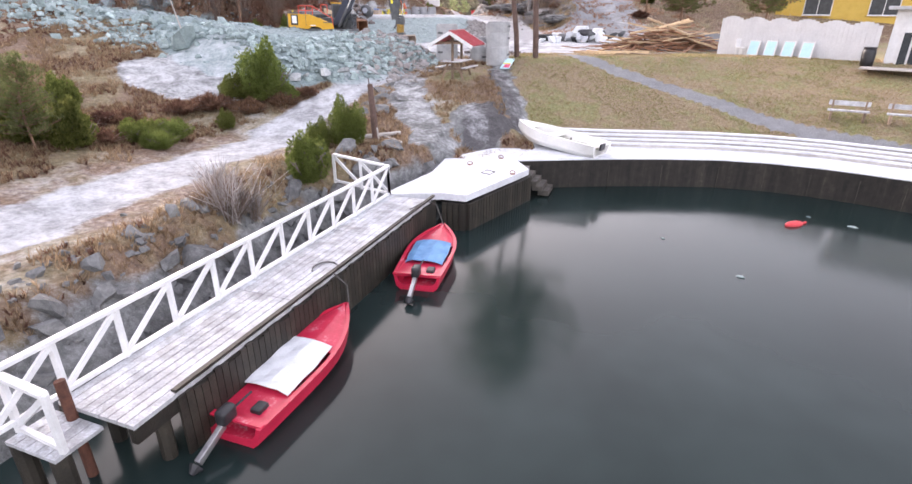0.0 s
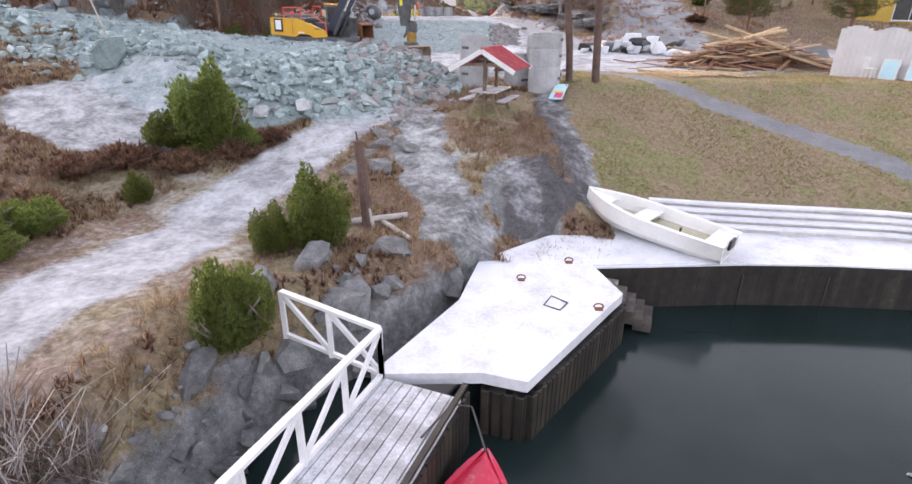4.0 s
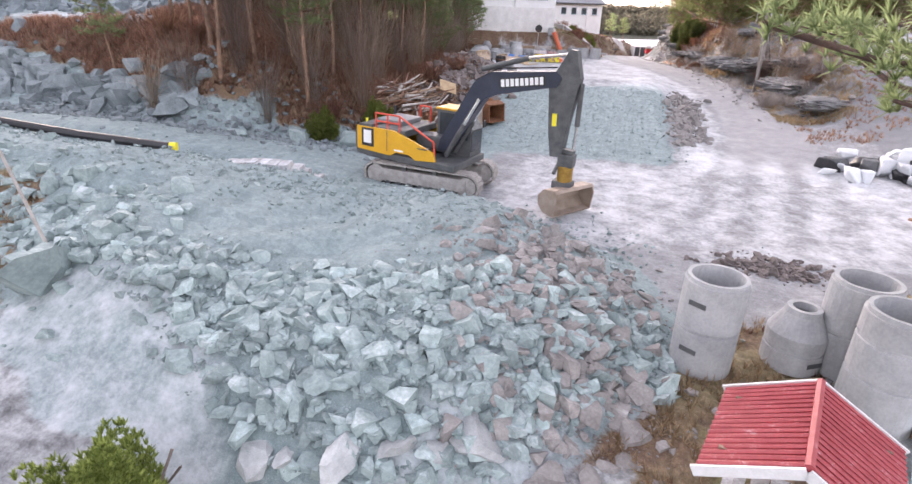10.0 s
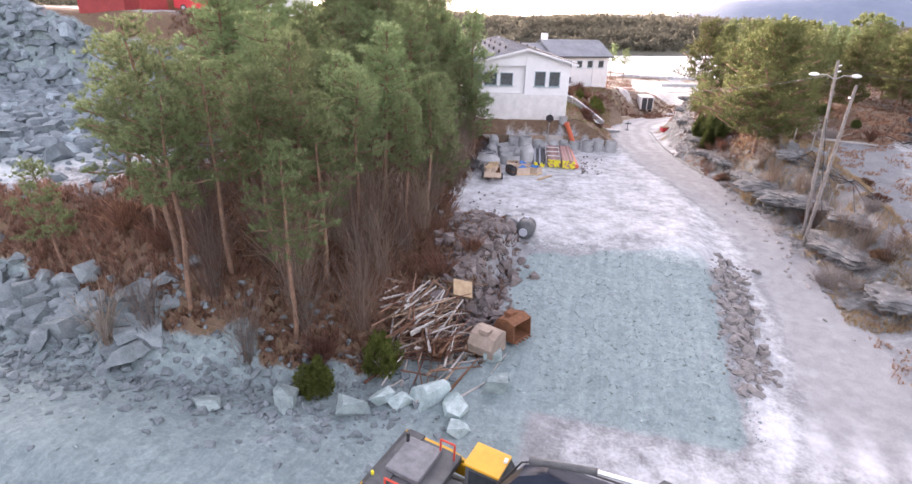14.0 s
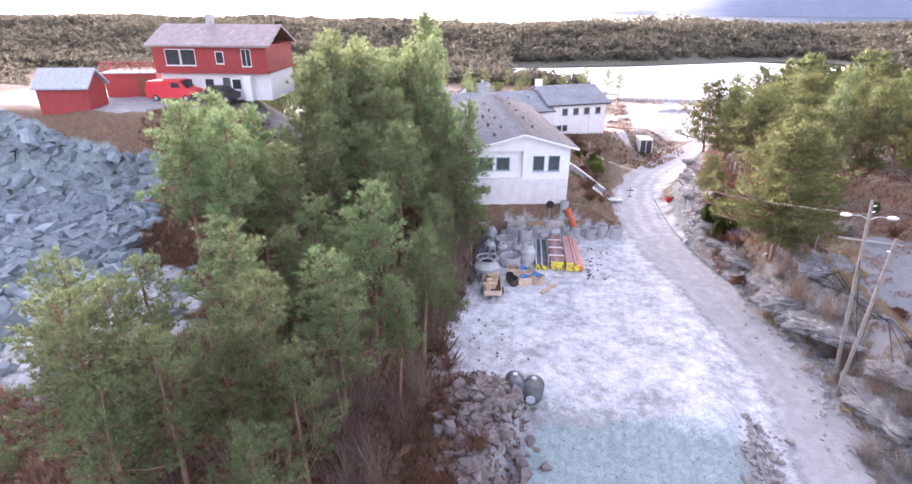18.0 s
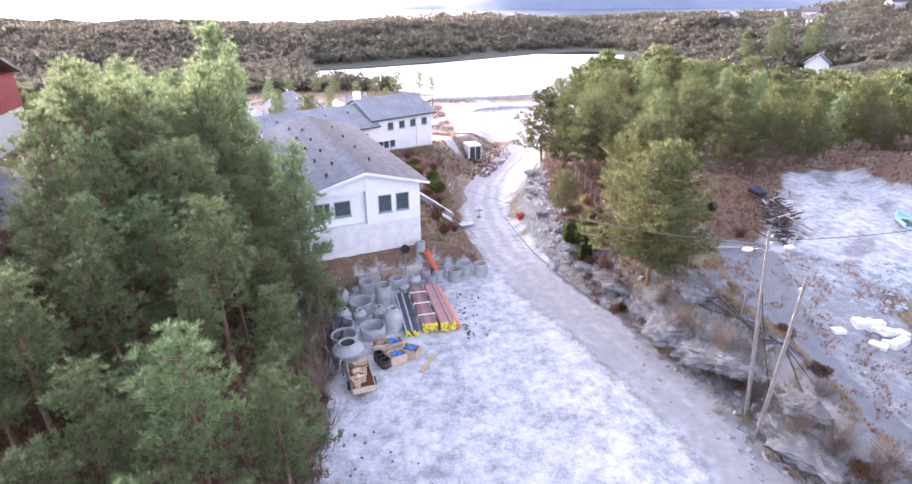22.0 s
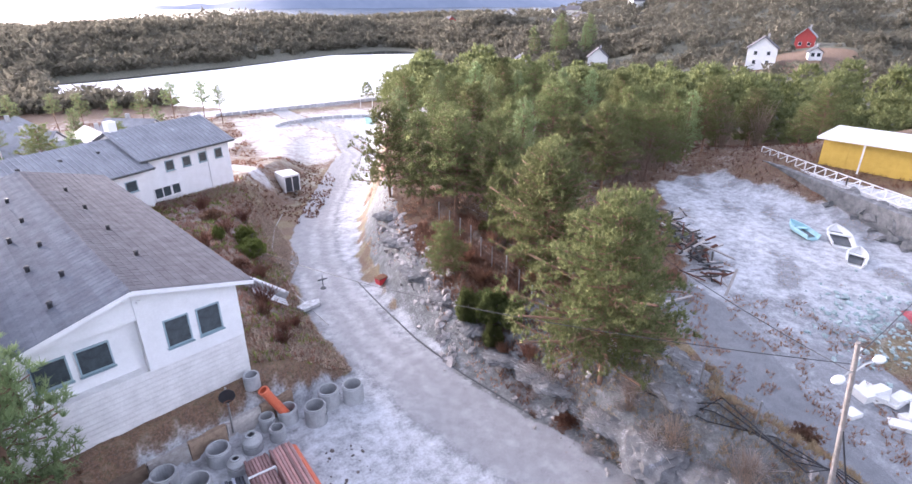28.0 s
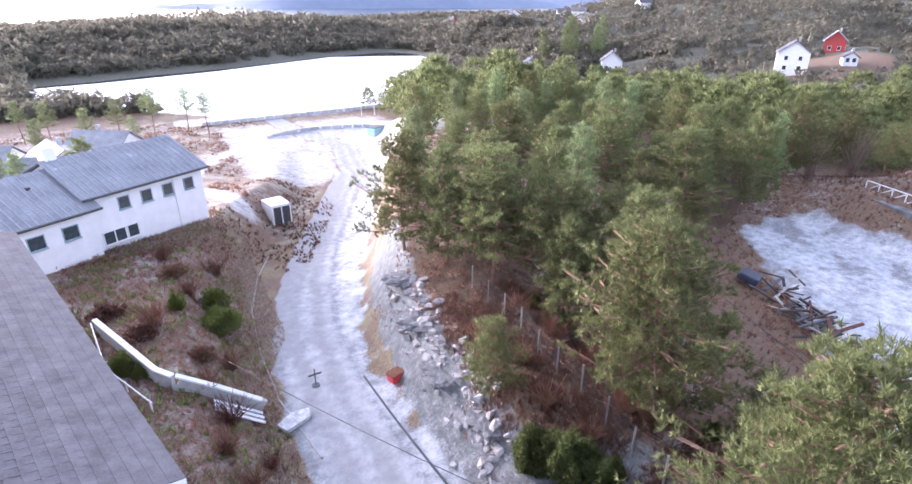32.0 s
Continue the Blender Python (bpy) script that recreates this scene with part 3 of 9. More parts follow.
def stone(rng, size, flat=0.7):
    """An angular splintered stone: a skewed block cut by seven chance planes."""
    own = bmesh.new()
    bmesh.ops.create_cube(own, size=1.9)
    lx, ly = rng.uniform(0.7, 1.1), rng.uniform(0.45, 0.8)
    for _ in range(8):
        nrm = Vector((rng.gauss(0, 1), rng.gauss(0, 1), rng.gauss(0, 0.8))).normalized()
        bmesh.ops.bisect_plane(own, geom=own.verts[:] + own.edges[:] + own.faces[:], plane_co=nrm * rng.uniform(0.5, 0.8), plane_no=nrm, clear_outer=True)
        edges = [e for e in own.edges if e.is_boundary]
        if edges:
            bmesh.ops.contextual_create(own, geom=edges)
    skew = rng.uniform(-0.4, 0.4)
    for v in own.verts:
        v.co = Vector((v.co.x * lx + skew * v.co.z, v.co.y * ly, v.co.z * flat)) * size
    bmesh.ops.recalc_face_normals(own, faces=own.faces[:])
    return own


def sheet(name, polygon, z, mat, label, category):
    bm = bmesh.new()
    bm.faces.new([bm.verts.new((x, y, z)) for x, y in polygon])
    return tagged(link(name, bm, mat), label, category, kind="structure")


sheet("water", [(-2600, -400), (2800, -400), (2800, 3200), (-2600, 3200)], 0.0, "water", "still dark green harbour water with a skin of ice", "water")


# ---------------------------------------------------------------- plants and stones
def leaf_material(name, dark, light, rough=0.75):
    m, t, b = material(name)
    g = t.nodes.new("ShaderNodeNewGeometry")
    o = t.nodes.new("ShaderNodeObjectInfo")
    v = calc(t, "ADD", calc(t, "MULTIPLY", g.outputs["Random Per Island"], 0.55), calc(t, "MULTIPLY", grain(t, 0.9, 3), 0.45))
    col = ramp(t, v, [(0.15, dark), (0.8, light)])
    hsv = put(t, "ShaderNodeHueSaturation")
    t.links.new(calc(t, "MULTIPLY_ADD", o.outputs["Random"], 0.03, 0.485), hsv.inputs["Hue"])
    t.links.new(calc(t, "MULTIPLY_ADD", o.outputs["Random"], 0.5, 0.75), hsv.inputs["Value"])
    t.links.new(col, hsv.inputs["Color"])
    t.links.new(hsv.outputs[0], b.inputs["Base Color"])
    b.inputs["Roughness"].default_value = rough
    b.inputs["Specular IOR Level"].default_value = 0.25
    thru = t.nodes.new("ShaderNodeBsdfTranslucent")
    t.links.new(hsv.outputs[0], thru.inputs["Color"])
    blend = t.nodes.new("ShaderNodeMixShader")
    blend.inputs[0].default_value = 0.7
    t.links.new(b.outputs[0], blend.inputs[1])
    t.links.new(thru.outputs[0], blend.inputs[2])
    t.links.new(blend.outputs[0], t.nodes["Material Output"].inputs["Surface"])
    return m


# needles is paler and cooler than olive_needles, to carry haze over the western wood
M["needles"] = leaf_material("needles", (0.18, 0.23, 0.115), (0.29, 0.355, 0.178))
M["olive_needles"] = leaf_material("olive_needles", (0.1, 0.117, 0.05), (0.24, 0.262, 0.115))
M["far_olive"] = leaf_material("far_olive", (0.12, 0.14, 0.06), (0.27, 0.3, 0.135))
M["spruce_green"] = leaf_material("spruce_green", (0.075, 0.1, 0.035), (0.19, 0.23, 0.085))
M["juniper"] = leaf_material("juniper", (0.1, 0.13, 0.035), (0.29, 0.33, 0.1))
M["heather"] = leaf_material("heather", (0.1, 0.055, 0.04), (0.3, 0.175, 0.12))
M["straw"] = leaf_material("straw", (0.23, 0.155, 0.09), (0.5, 0.385, 0.25))
M["moss_grass"] = leaf_material("moss_grass", (0.16, 0.16, 0.055), (0.31, 0.3, 0.12))
M["red_twig"] = leaf_material("red_twig", (0.19, 0.1, 0.078), (0.45, 0.27, 0.2))
M["brown_twig"] = leaf_material("brown_twig", (0.23, 0.175, 0.145), (0.5, 0.41, 0.35))
M["pale_twig"] = leaf_material("pale_twig", (0.34, 0.31, 0.3), (0.68, 0.65, 0.64))
# far crowns get a paled, low-contrast tone that stands for haze
M["hazed_wood"] = leaf_material("hazed_wood", (0.112, 0.105, 0.08), (0.175, 0.164, 0.125))
M["bark"] = plain("bark", (0.1, 0.065, 0.05), (0.34, 0.2, 0.13), 0.9, scale=2.5, bump=0.6)
M["grey_twig"] = plain("grey_twig", (0.12, 0.09, 0.08), (0.34, 0.28, 0.25), 0.9, scale=3)
M["stone"] = plain("stone", (0.175, 0.235, 0.235), (0.51, 0.62, 0.615), 0.85, scale=1.6, bump=0.5, frost=0.24, vary=0.3)
M["quarry_stone"] = plain("quarry_stone", (0.12, 0.155, 0.175), (0.37, 0.44, 0.475), 0.85, scale=1.4, bump=0.5, frost=0.14, vary=0.35)
M["pale_rock"] = plain("pale_rock", (0.3, 0.32, 0.325), (0.6, 0.62, 0.62), 0.85, scale=1.6, bump=0.4, frost=0.2, vary=0.15)
M["brown_stone"] = plain("brown_stone", (0.18, 0.165, 0.16), (0.5, 0.47, 0.455), 0.9, scale=2.0, bump=0.5, frost=0.18, vary=0.3)
M["dark_rubble"] = plain("dark_rubble", (0.085, 0.07, 0.066), (0.29, 0.25, 0.24), 0.9, scale=2.0, bump=0.5, frost=0.05, vary=0.3)
M["bank_rock"] = plain("bank_rock", (0.09, 0.115, 0.125), (0.3, 0.345, 0.36), 0.85, scale=1.6, bump=0.5, frost=0.04, vary=0.2)
M["ledge"] = plain("ledge", (0.07, 0.07, 0.072), (0.27, 0.268, 0.268), 0.9, scale=3.4, bump=1.0, frost=0.2)
M["boulder"] = plain("boulder", (0.06, 0.064, 0.068), (0.3, 0.3, 0.295), 0.85, scale=1.6, bump=0.7, frost=0.2, vary=0.25)


def from_arrays(name, co, faces, mat):
    """One mesh from vertex and triangle arrays."""
    me = bpy.data.meshes.new(name)
    co, faces = np.asarray(co, np.float32), np.asarray(faces, np.int32)
    me.vertices.add(len(co))
    me.vertices.foreach_set("co", co.ravel())
    me.loops.add(faces.size)
    me.loops.foreach_set("vertex_index", faces.ravel())
    me.polygons.add(len(faces))
    me.polygons.foreach_set("loop_start", np.arange(0, faces.size, 3, dtype=np.int32))
    me.update(calc_edges=True)
    me.polygons.foreach_set("use_smooth", np.zeros(len(faces), dtype=bool))
    me.materials.append(M[mat])
    return me


def arrays_of(bm):
    bmesh.ops.triangulate(bm, faces=bm.faces[:])
    bm.verts.index_update()
    co, f = np.array([v.co[:] for v in bm.verts]), np.array([[v.index for v in p.verts] for p in bm.faces])
    bm.free()
    return co, f


def strew(name, shapes, spots, mat):
    """Many small pieces in one mesh: spots are rows of (shape, x, y, z, size, turn, tip)."""
    cos, fs, base = [], [], 0
    for k, x, y, z, size, turn, tip in spots:
        co, f = shapes[int(k) % len(shapes)]
        c, s, ct, st = math.cos(turn), math.sin(turn), math.cos(tip), math.sin(tip)
        r = np.array([[c, -s * ct, s * st], [s, c * ct, -c * st], [0, st, ct]])
        cos.append(co @ r.T * size + (x, y, z))
        fs.append(f + base)
        base += len(co)
    return from_arrays(name, np.concatenate(cos), np.concatenate(fs), mat)


def tufts(rng, spots, blades, length, width, up=0.25):
    """Needle tufts: each spot (place, way) throws narrow blades about its way."""
    n = len(spots) * blades
    p = np.repeat(np.array([s[0] for s in spots]), blades, 0)
    w = np.repeat(np.array([s[1] for s in spots]), blades, 0)
    d = w + rng.normal(0, 0.62, (n, 3)) + (0, 0, up)
    d /= np.linalg.norm(d, axis=1)[:, None]
    side = np.cross(d, rng.normal(0, 1, (n, 3)))
    side /= np.linalg.norm(side, axis=1)[:, None] + 1e-9
    ln = length * rng.uniform(0.6, 1.25, (n, 1))
    a, b, tip = p - side * width / 2, p + side * width / 2, p + d * ln
    mid = p + d * ln * 0.55 + side * width * 0.55
    co = np.stack([a, b, mid, tip], 1).reshape(-1, 3)
    i = np.arange(n)[:, None] * 4
    return co, np.concatenate([i + [0, 1, 2], i + [0, 2, 3]])


def pine_meshes(seed, tall, bare, spread, limbs=46, lean=0.0, dome=0.0, mat="needles"):
    """A Scots pine: bent trunk, rising limbs with side branches, needle clumps at their tips."""
    rng, r = np.random.default_rng(seed), random.Random(seed)
    bm = bmesh.new()
    bend = [(lean * (max(z, 0) / tall) ** 1.5 * tall * 0.3 + 0.12 * math.sin(z * 0.7 + seed), 0.12 * math.cos(z * 0.5 + seed), z) for z in np.linspace(-0.4, tall * 0.97, 9)]
    for a, b in zip(bend, bend[1:]):
        ra, rb = (0.022 * tall * (1.05 - max(p[2], 0) / tall) ** 0.75 * 0.55 + 0.02 for p in (a, b))
        rod(a, b, ra, rb, 8, bm, caps=False)
    spots = []
    whorls = max(7, int(limbs / 4.2))
    sides = [r.uniform(0.75, 1.2) for _ in range(6)]
    for i in range(limbs):
        k = min(1.0, (int(i / limbs * whorls) + r.gauss(0.35, 0.16)) / whorls)
        k = max(0.0, k)
        z0 = tall * (bare + (0.96 - bare) * k)
        ax = float(np.interp(z0, [p[2] for p in bend], [p[0] for p in bend]))
        ay = float(np.interp(z0, [p[2] for p in bend], [p[1] for p in bend]))
        turn = i * 2.4 + r.uniform(-0.6, 0.6)
        cone = (1.03 - k) ** 0.75 if k > 0.15 else 0.7 + 1.2 * k
        globe = math.sqrt(max(0.02, 1 - ((k - 0.28) / 0.76) ** 2))
        reach = spread * max(0.13, cone + (globe - cone) * dome) * r.uniform(0.45, 1.2) * sides[int(turn % 6.283 / 1.0472) % 6]
        a = Vector((ax, ay, z0))
        way = Vector((math.cos(turn), math.sin(turn), 0))
        b = a + way * reach + Vector((0, 0, reach * r.uniform(0.05, 0.38) + 0.3 * k))
        m1 = a + (b - a) * 0.5 - Vector((0, 0, 0.07 * reach))
        tube([a, m1, b], 0.01 + 0.011 * reach, 4, bm)
        across_ = Vector((-way.y, way.x, 0))
        n = 2 + int(2.1 * reach)
        for j in range(n):
            f = 1.0 if j == 0 else r.uniform(0.32, 0.98)
            side = 0 if j == 0 else r.choice((-1, 1)) * r.uniform(0.25, 0.6) * (0.35 + reach * (1.1 - f) * 0.55)
            c = a + (b - a) * f - Vector((0, 0, 0.07 * reach * 4 * f * (1 - f))) + across_ * side + Vector((0, 0, r.uniform(0.0, 0.22)))
            if j and r.random() < 0.5:
                tube([a + (b - a) * max(0.1, f - 0.2), c], 0.012, 3, bm)
            for _ in range(4 if j else 6):
                q = c + Vector((r.gauss(0, 0.2), r.gauss(0, 0.2), r.gauss(0.02, 0.13)))
                spots.append((q[:], (way * 0.45 + Vector((0, 0, 0.75)))[:]))
    co, f = tufts(rng, spots, 15, 0.29, 0.031)
    trunk = bpy.data.meshes.new("trunk")
    bm.to_mesh(trunk)
    bm.free()
    trunk.polygons.foreach_set("use_smooth", [True] * len(trunk.polygons))
    trunk.materials.append(M["bark"])
    return trunk, from_arrays("crown", co, f, mat)


def pine(x, y, tall, mould, label, turn=0.0, group="pines"):
    trunk, crown, was = mould
    ob = thing("pine_tree", Matrix.Translation((x, y, z_at(x, y))) @ Matrix.Rotation(turn, 4, "Z") @ Matrix.Scale(tall / was, 4), label, "tree", group)
    for name, me in (("trunk", trunk), ("crown", crown)):
        c = new(name, me)
        c.parent = ob
    return ob


MOULDS = [(*pine_meshes(11, 10.0, 0.30, 2.3, 60, 0, 0.1), 10.0), (*pine_meshes(23, 11.0, 0.42, 2.2, 56, 0.1, 0.2), 11.0), (*pine_meshes(37, 9.0, 0.22, 2.1, 62, 0.2, 0.0), 9.0), (*pine_meshes(41, 12.0, 0.5, 2.1, 54, 0, 0.2), 12.0), (*pine_meshes(53, 8.0, 0.12, 2.0, 60, 0, 0.0), 8.0)]
BROAD = [(*pine_meshes(71, 8.5, 0.16, 3.1, 80, 0.1, 0.3, "olive_needles"), 8.5), (*pine_meshes(73, 9.0, 0.24, 3.3, 80, -0.1, 0.55, "olive_needles"), 9.0), (*pine_meshes(79, 8.0, 0.10, 2.8, 76, 0, 0.1, "olive_needles"), 8.0), (*pine_meshes(83, 9.5, 0.3, 3.0, 72, 0.15, 0.4, "olive_needles"), 9.5)]
TALL = [(*pine_meshes(61, 13.0, 0.5, 2.6, 44, 0.12, 0.5), 13.0), (*pine_meshes(67, 14.0, 0.46, 2.5, 46, -0.08, 0.4), 14.0)]
M["dark_bark"] = plain("dark_bark", (0.05, 0.035, 0.032), (0.2, 0.125, 0.1), 0.9, scale=2.5, bump=0.6)
SPREAD = [(*pine_meshes(64, 13.0, 0.36, 3.4, 50, 0.05, 0.7), 13.0), (*pine_meshes(69, 14.0, 0.34, 3.6, 52, -0.05, 0.7), 14.0)]
rnd = random.Random(5)


def room(spots, x, y, gap):
    return all((x - a) ** 2 + (y - b) ** 2 > gap * gap for a, b in spots)


# the western wood
west = []
for _ in range(6000):
    if len(west) >= 125:
        break
    x, y = rnd.uniform(-42, -17.3), rnd.uniform(49, 104)
    front = 51.5 + 0.1 * (-20 - x)
    if y < front or (x < -24.6 - 0.3 * (y - 52) - 0.45 * max(0.0, y - 60) and y < 76) or (x < -36 and y < 106) or (y > 80 and x > -22.0) or (y > 70 and x > -19.0) or (y > 97 and x > -27) or not room(west, x, y, 3.3 if y < 60 else 2.7):
        continue
    west.append((x, y))
for i, (x, y) in enumerate(west):
    edge = y < 60
    low = x < -29.3 - 0.43 * (y - 76) and 74 < y < 96
    pine(x, y, rnd.uniform(5.0, 6.8) if low else rnd.uniform(12.0, 14.6) if y > 86 and x < -27 and i % 4 else rnd.uniform(8.5, 11.5) if edge else rnd.uniform(11.0, 15.0) if -36 < x < -27.5 and y > 76 and i % 3 else rnd.uniform(6.5, 9.0) if x > -21.5 and y > 66 else rnd.uniform(7.0, 12.0), TALL[i % 2] if edge and i % 3 else MOULDS[(1, 3, 0, 1)[i % 4] if edge else i % 5], "tall Scots pine with a bare reddish trunk on the wood's edge" if edge else "dense green Scots pine in the wood above the yard", rnd.uniform(0, 6.3), "pines of the western wood")
for i, (x, y, h) in enumerate(((-20.1, 87.5, 11.6), (-19.6, 82.6, 8.0), (-18.0, 81.6, 6.6), (-19.4, 77.6, 6.4))):
    pine(x, y, h, MOULDS[(2, 4, 0, 4)[i]], "light-green young pine beside the white house's yard", 1.9 * i, "pines of the western wood")
pine(-31.0, 111.0, 17.4, MOULDS[4], "tall dark conifer rising above the wood", 0.4, "pines of the western wood")
for i, (x, y, h) in enumerate(((-23.2, 51.0, 9.2), (-22.3, 52.7, 9.4), (-21.0, 54.2, 9.0), (-18.7, 54.7, 8.6), (-18.8, 58.4, 9.2), (-20.2, 62.0, 8.6), (-25.4, 54.6, 8.8))):
    pine(x, y, h, TALL[i % 2], "slender Scots pine with thin crown among bare birches", 1.7 * i, "pines of the western wood")
NEARPINE = (*pine_meshes(91, 9.5, 0.12, 4.3, 150, 0.05, 0.35, "olive_needles"), 9.5)
THIN = [(*pine_meshes(91, 9.0, 0.36, 2.3, 34, 0.25, 0.4), 9.0), (*pine_meshes(97, 9.0, 0.3, 2.0, 32, -0.2, 0.3), 9.0)]
for i, (x, y, h) in enumerate(((-29.6, 55.5, 8.2), (-27.2, 57.6, 8.0), (-26.6, 53.4, 7.4), (-31.4, 52.2, 5.6))):
    pine(x, y, h, THIN[i % 2], "young Scots pine with a leaning trunk at the quarry's edge", 2.3 * i, "pines of the western wood")
back = []
for _ in range(900):
    x, y = rnd.uniform(-58, -21), rnd.uniform(98, 142)
    if len(back) < 22 and x < -32 - 0.1 * (y - 98) and not (x < -40 and y < 104) and room(back, x, y, 3.6):
        back.append((x, y))
for i, (x, y) in enumerate(back):
    pine(x, y, rnd.uniform(9.5, 13.5), MOULDS[i % 5], "tall Scots pine behind the white house", rnd.uniform(0, 6.3), "pines behind the houses")
# the eastern hill
east = [(5.8, 84.2), (8.4, 93.0), (9.6, 100.4), (11.8, 98.0), (8.2, 106.0), (4.9, 113.2), (10.5, 102.5), (6.5, 109.5), (12.5, 106.4), (14.5, 102.5), (9.8, 88.6), (2.9, 97.4), (10.4, 95.4), (9.4, 110.4), (9.2, 107.8), (27.0, 107.2), (31.0, 106.8), (34.8, 107.6), (38.4, 108.6), (42.0, 109.2), (24.0, 105.6), (46.0, 110.5)]
sizes = {0: 10.2, 1: 9.2, 2: 6.5, 3: 8.6, 4: 8.8, 5: 8.6, 6: 8.0, 7: 8.0, 8: 8.5, 9: 7.0, 10: 4.5, 11: 4.6, 12: 6.0, 13: 8.0, 14: 6.5}
for _ in range(12000):
    if len(east) >= 250:
        break
    x, y = 6 + 110 * rnd.random() ** 1.25, rnd.uniform(90, 215)
    if x < ip(y, [90, 98, 111, 123, 132, 152, 177, 205], [11.5, 9.5, 5.5, 9, 13, 22, 31, 36]) or (x > 9 and y < 104) or (x < 43 and y < 105.5 and x > ip(y, [76, 81, 88, 98, 104, 108], [10, 11.5, 16.5, 25.5, 29.4, 34]) - 1.2) or not room(east, x, y, 3.1 + 0.012 * (y - 90)):
        continue
    east.append((x, y))
for i, (x, y) in enumerate(east):
    if y > 146 or x > 62:
        continue
    pine(x, y, sizes.get(i, rnd.uniform(6.0, 9.0) if x < 45 else rnd.uniform(5.0, 7.0)), NEARPINE if i < 2 else BROAD[(0, 1, 2, 3, 1)[i % 5]] if i % 6 or i < 15 else MOULDS[2], "bushy olive-green pine beside the gravel road" if i < 15 else "olive-green pine on the rocky hill", rnd.uniform(0, 6.3), "pines of the eastern hill")
# the pines farthest up the hill, joined
rough = []
for seed, dome in ((5, 0.8), (6, 0.5), (7, 0.9)):
    g = random.Random(seed)
    spots = []
    for k in range(150):
        f = g.random()
        reach = 3.2 * (math.sqrt(max(0.03, 1 - ((f - 0.28) / 0.76) ** 2)) * dome + (1.03 - f) * (1 - dome)) * g.uniform(0.55, 1.05)
        a = g.uniform(0, 6.3)
        spots.append(((math.cos(a) * reach, math.sin(a) * reach, 1.6 + 6.6 * f + 0.2 * reach), (math.cos(a) * 0.4, math.sin(a) * 0.4, 0.7)))
    rough.append(tufts(np.random.default_rng(seed), spots, 14, 0.75, 0.16))
far_east = [(i % 3, x, y, z_at(x, y) - 0.2, rnd.uniform(0.6, 1.35), rnd.uniform(0, 6.3), rnd.gauss(0, 0.06)) for i, (x, y) in enumerate(east) if y > 146 or x > 62]
tagged(new("hill_pines", strew("hill_pines", rough, far_east, "far_olive")), "olive-green pines covering the top of the hill", "trees", kind="stuff")
for i, (x, y, h) in enumerate(((-24, 150, 7), (-29, 158, 8), (-36, 162, 8), (-20, 166, 7), (-44, 158, 9), (-52, 165, 9), (-38, 176, 8), (-48, 180, 9), (-28, 184, 8), (-60, 170, 10), (-66, 182, 10), (-57, 152, 9), (-72, 160, 10), (-64, 194, 9), (-46, 204, 8), (-75, 204, 9), (-55, 214, 9), (-82, 188, 9), (-88, 168, 10), (-95, 200, 10))):
    pine(x, y, h, BROAD[i % 4] if i % 2 else MOULDS[i % 5], "olive-green pine among the houses by the bay", 1.3 * i, "pines by the bay")
for i, (x, y, h) in enumerate(((20, 60, 6.5), (22.5, 66, 8), (26, 70, 8), (17.5, 63, 6), (28, 60, 6.5), (36, 74, 8), (31, 72, 7))):
    pine(x, y, h, BROAD[i % 4], "bushy pine behind the works and the timber pile", 2.1 * i, "pines behind the timber pile")
for x, y, h, k in ((2.85, 36.1, 13.5, 0), (4.0, 35.7, 14.5, 1)):
    ob = pine(x, y, h, SPREAD[k], "tall pine with a bare trunk beside the picnic shelter", 0.7 * k, "shelter pines")
    for c in ob.children:
        if c.name.startswith("trunk"):
            c.data.materials[0] = M["dark_bark"]
            for v in c.data.vertices:
                if math.hypot(v.co.x, v.co.y) < 0.5:
                    v.co.x, v.co.y = v.co.x * 0.8, v.co.y * 0.8
    here = Matrix.Translation(ob.matrix_basis.translation)
    ob.matrix_basis = here @ Matrix.Rotation(radians(-5), 4, "Y") @ here.inverted() @ ob.matrix_basis
for x, y, h in ((-12.8, 19.7, 2.7), (-14.6, 21.3, 2.0)):
    pine(x, y, h, BROAD[(0, 2)[int(-x) % 2]], "small light-green pine sapling on the heath bank", x, "saplings")
for x, y, h in ((-17.5, 196, 9), (-12, 199, 10), (-6, 201, 9.5), (-22, 192, 8), (-2.5, 200, 8.5), (-28, 196, 9), (-34, 206, 8), (-40, 200, 9), (-15, 188, 7)):
    pine(x, y, h, TALL[int(x) % 2], "thin pine standing on the shore of the frozen bay", x, "shore pines")


def bush_mesh(seed, rx, rz, spots_n, blades, length, width, mat, up=0.6, draw_in=0.45):
    rng = np.random.default_rng(seed)
    spots = []
    while len(spots) < spots_n:
        p = rng.uniform(-1, 1, 3)
        r = np.linalg.norm(p * (1, 1, 1))
        if 0.35 < r < 1 and p[2] > -0.75:
            lump = 0.78 + 0.22 * math.sin(5 * p[0] + seed) * math.cos(4 * p[1] - seed)
            taper = 1 - draw_in * max(p[2], 0)
            spots.append(((p[0] * rx * lump * taper, p[1] * rx * lump * taper, (p[2] + 0.75) * rz / 1.75 * lump), (p[0] * 0.6, p[1] * 0.6, 0.5)))
    co, f = tufts(rng, spots, blades, length, width, up)
    return from_arrays("foliage", co, f, mat)


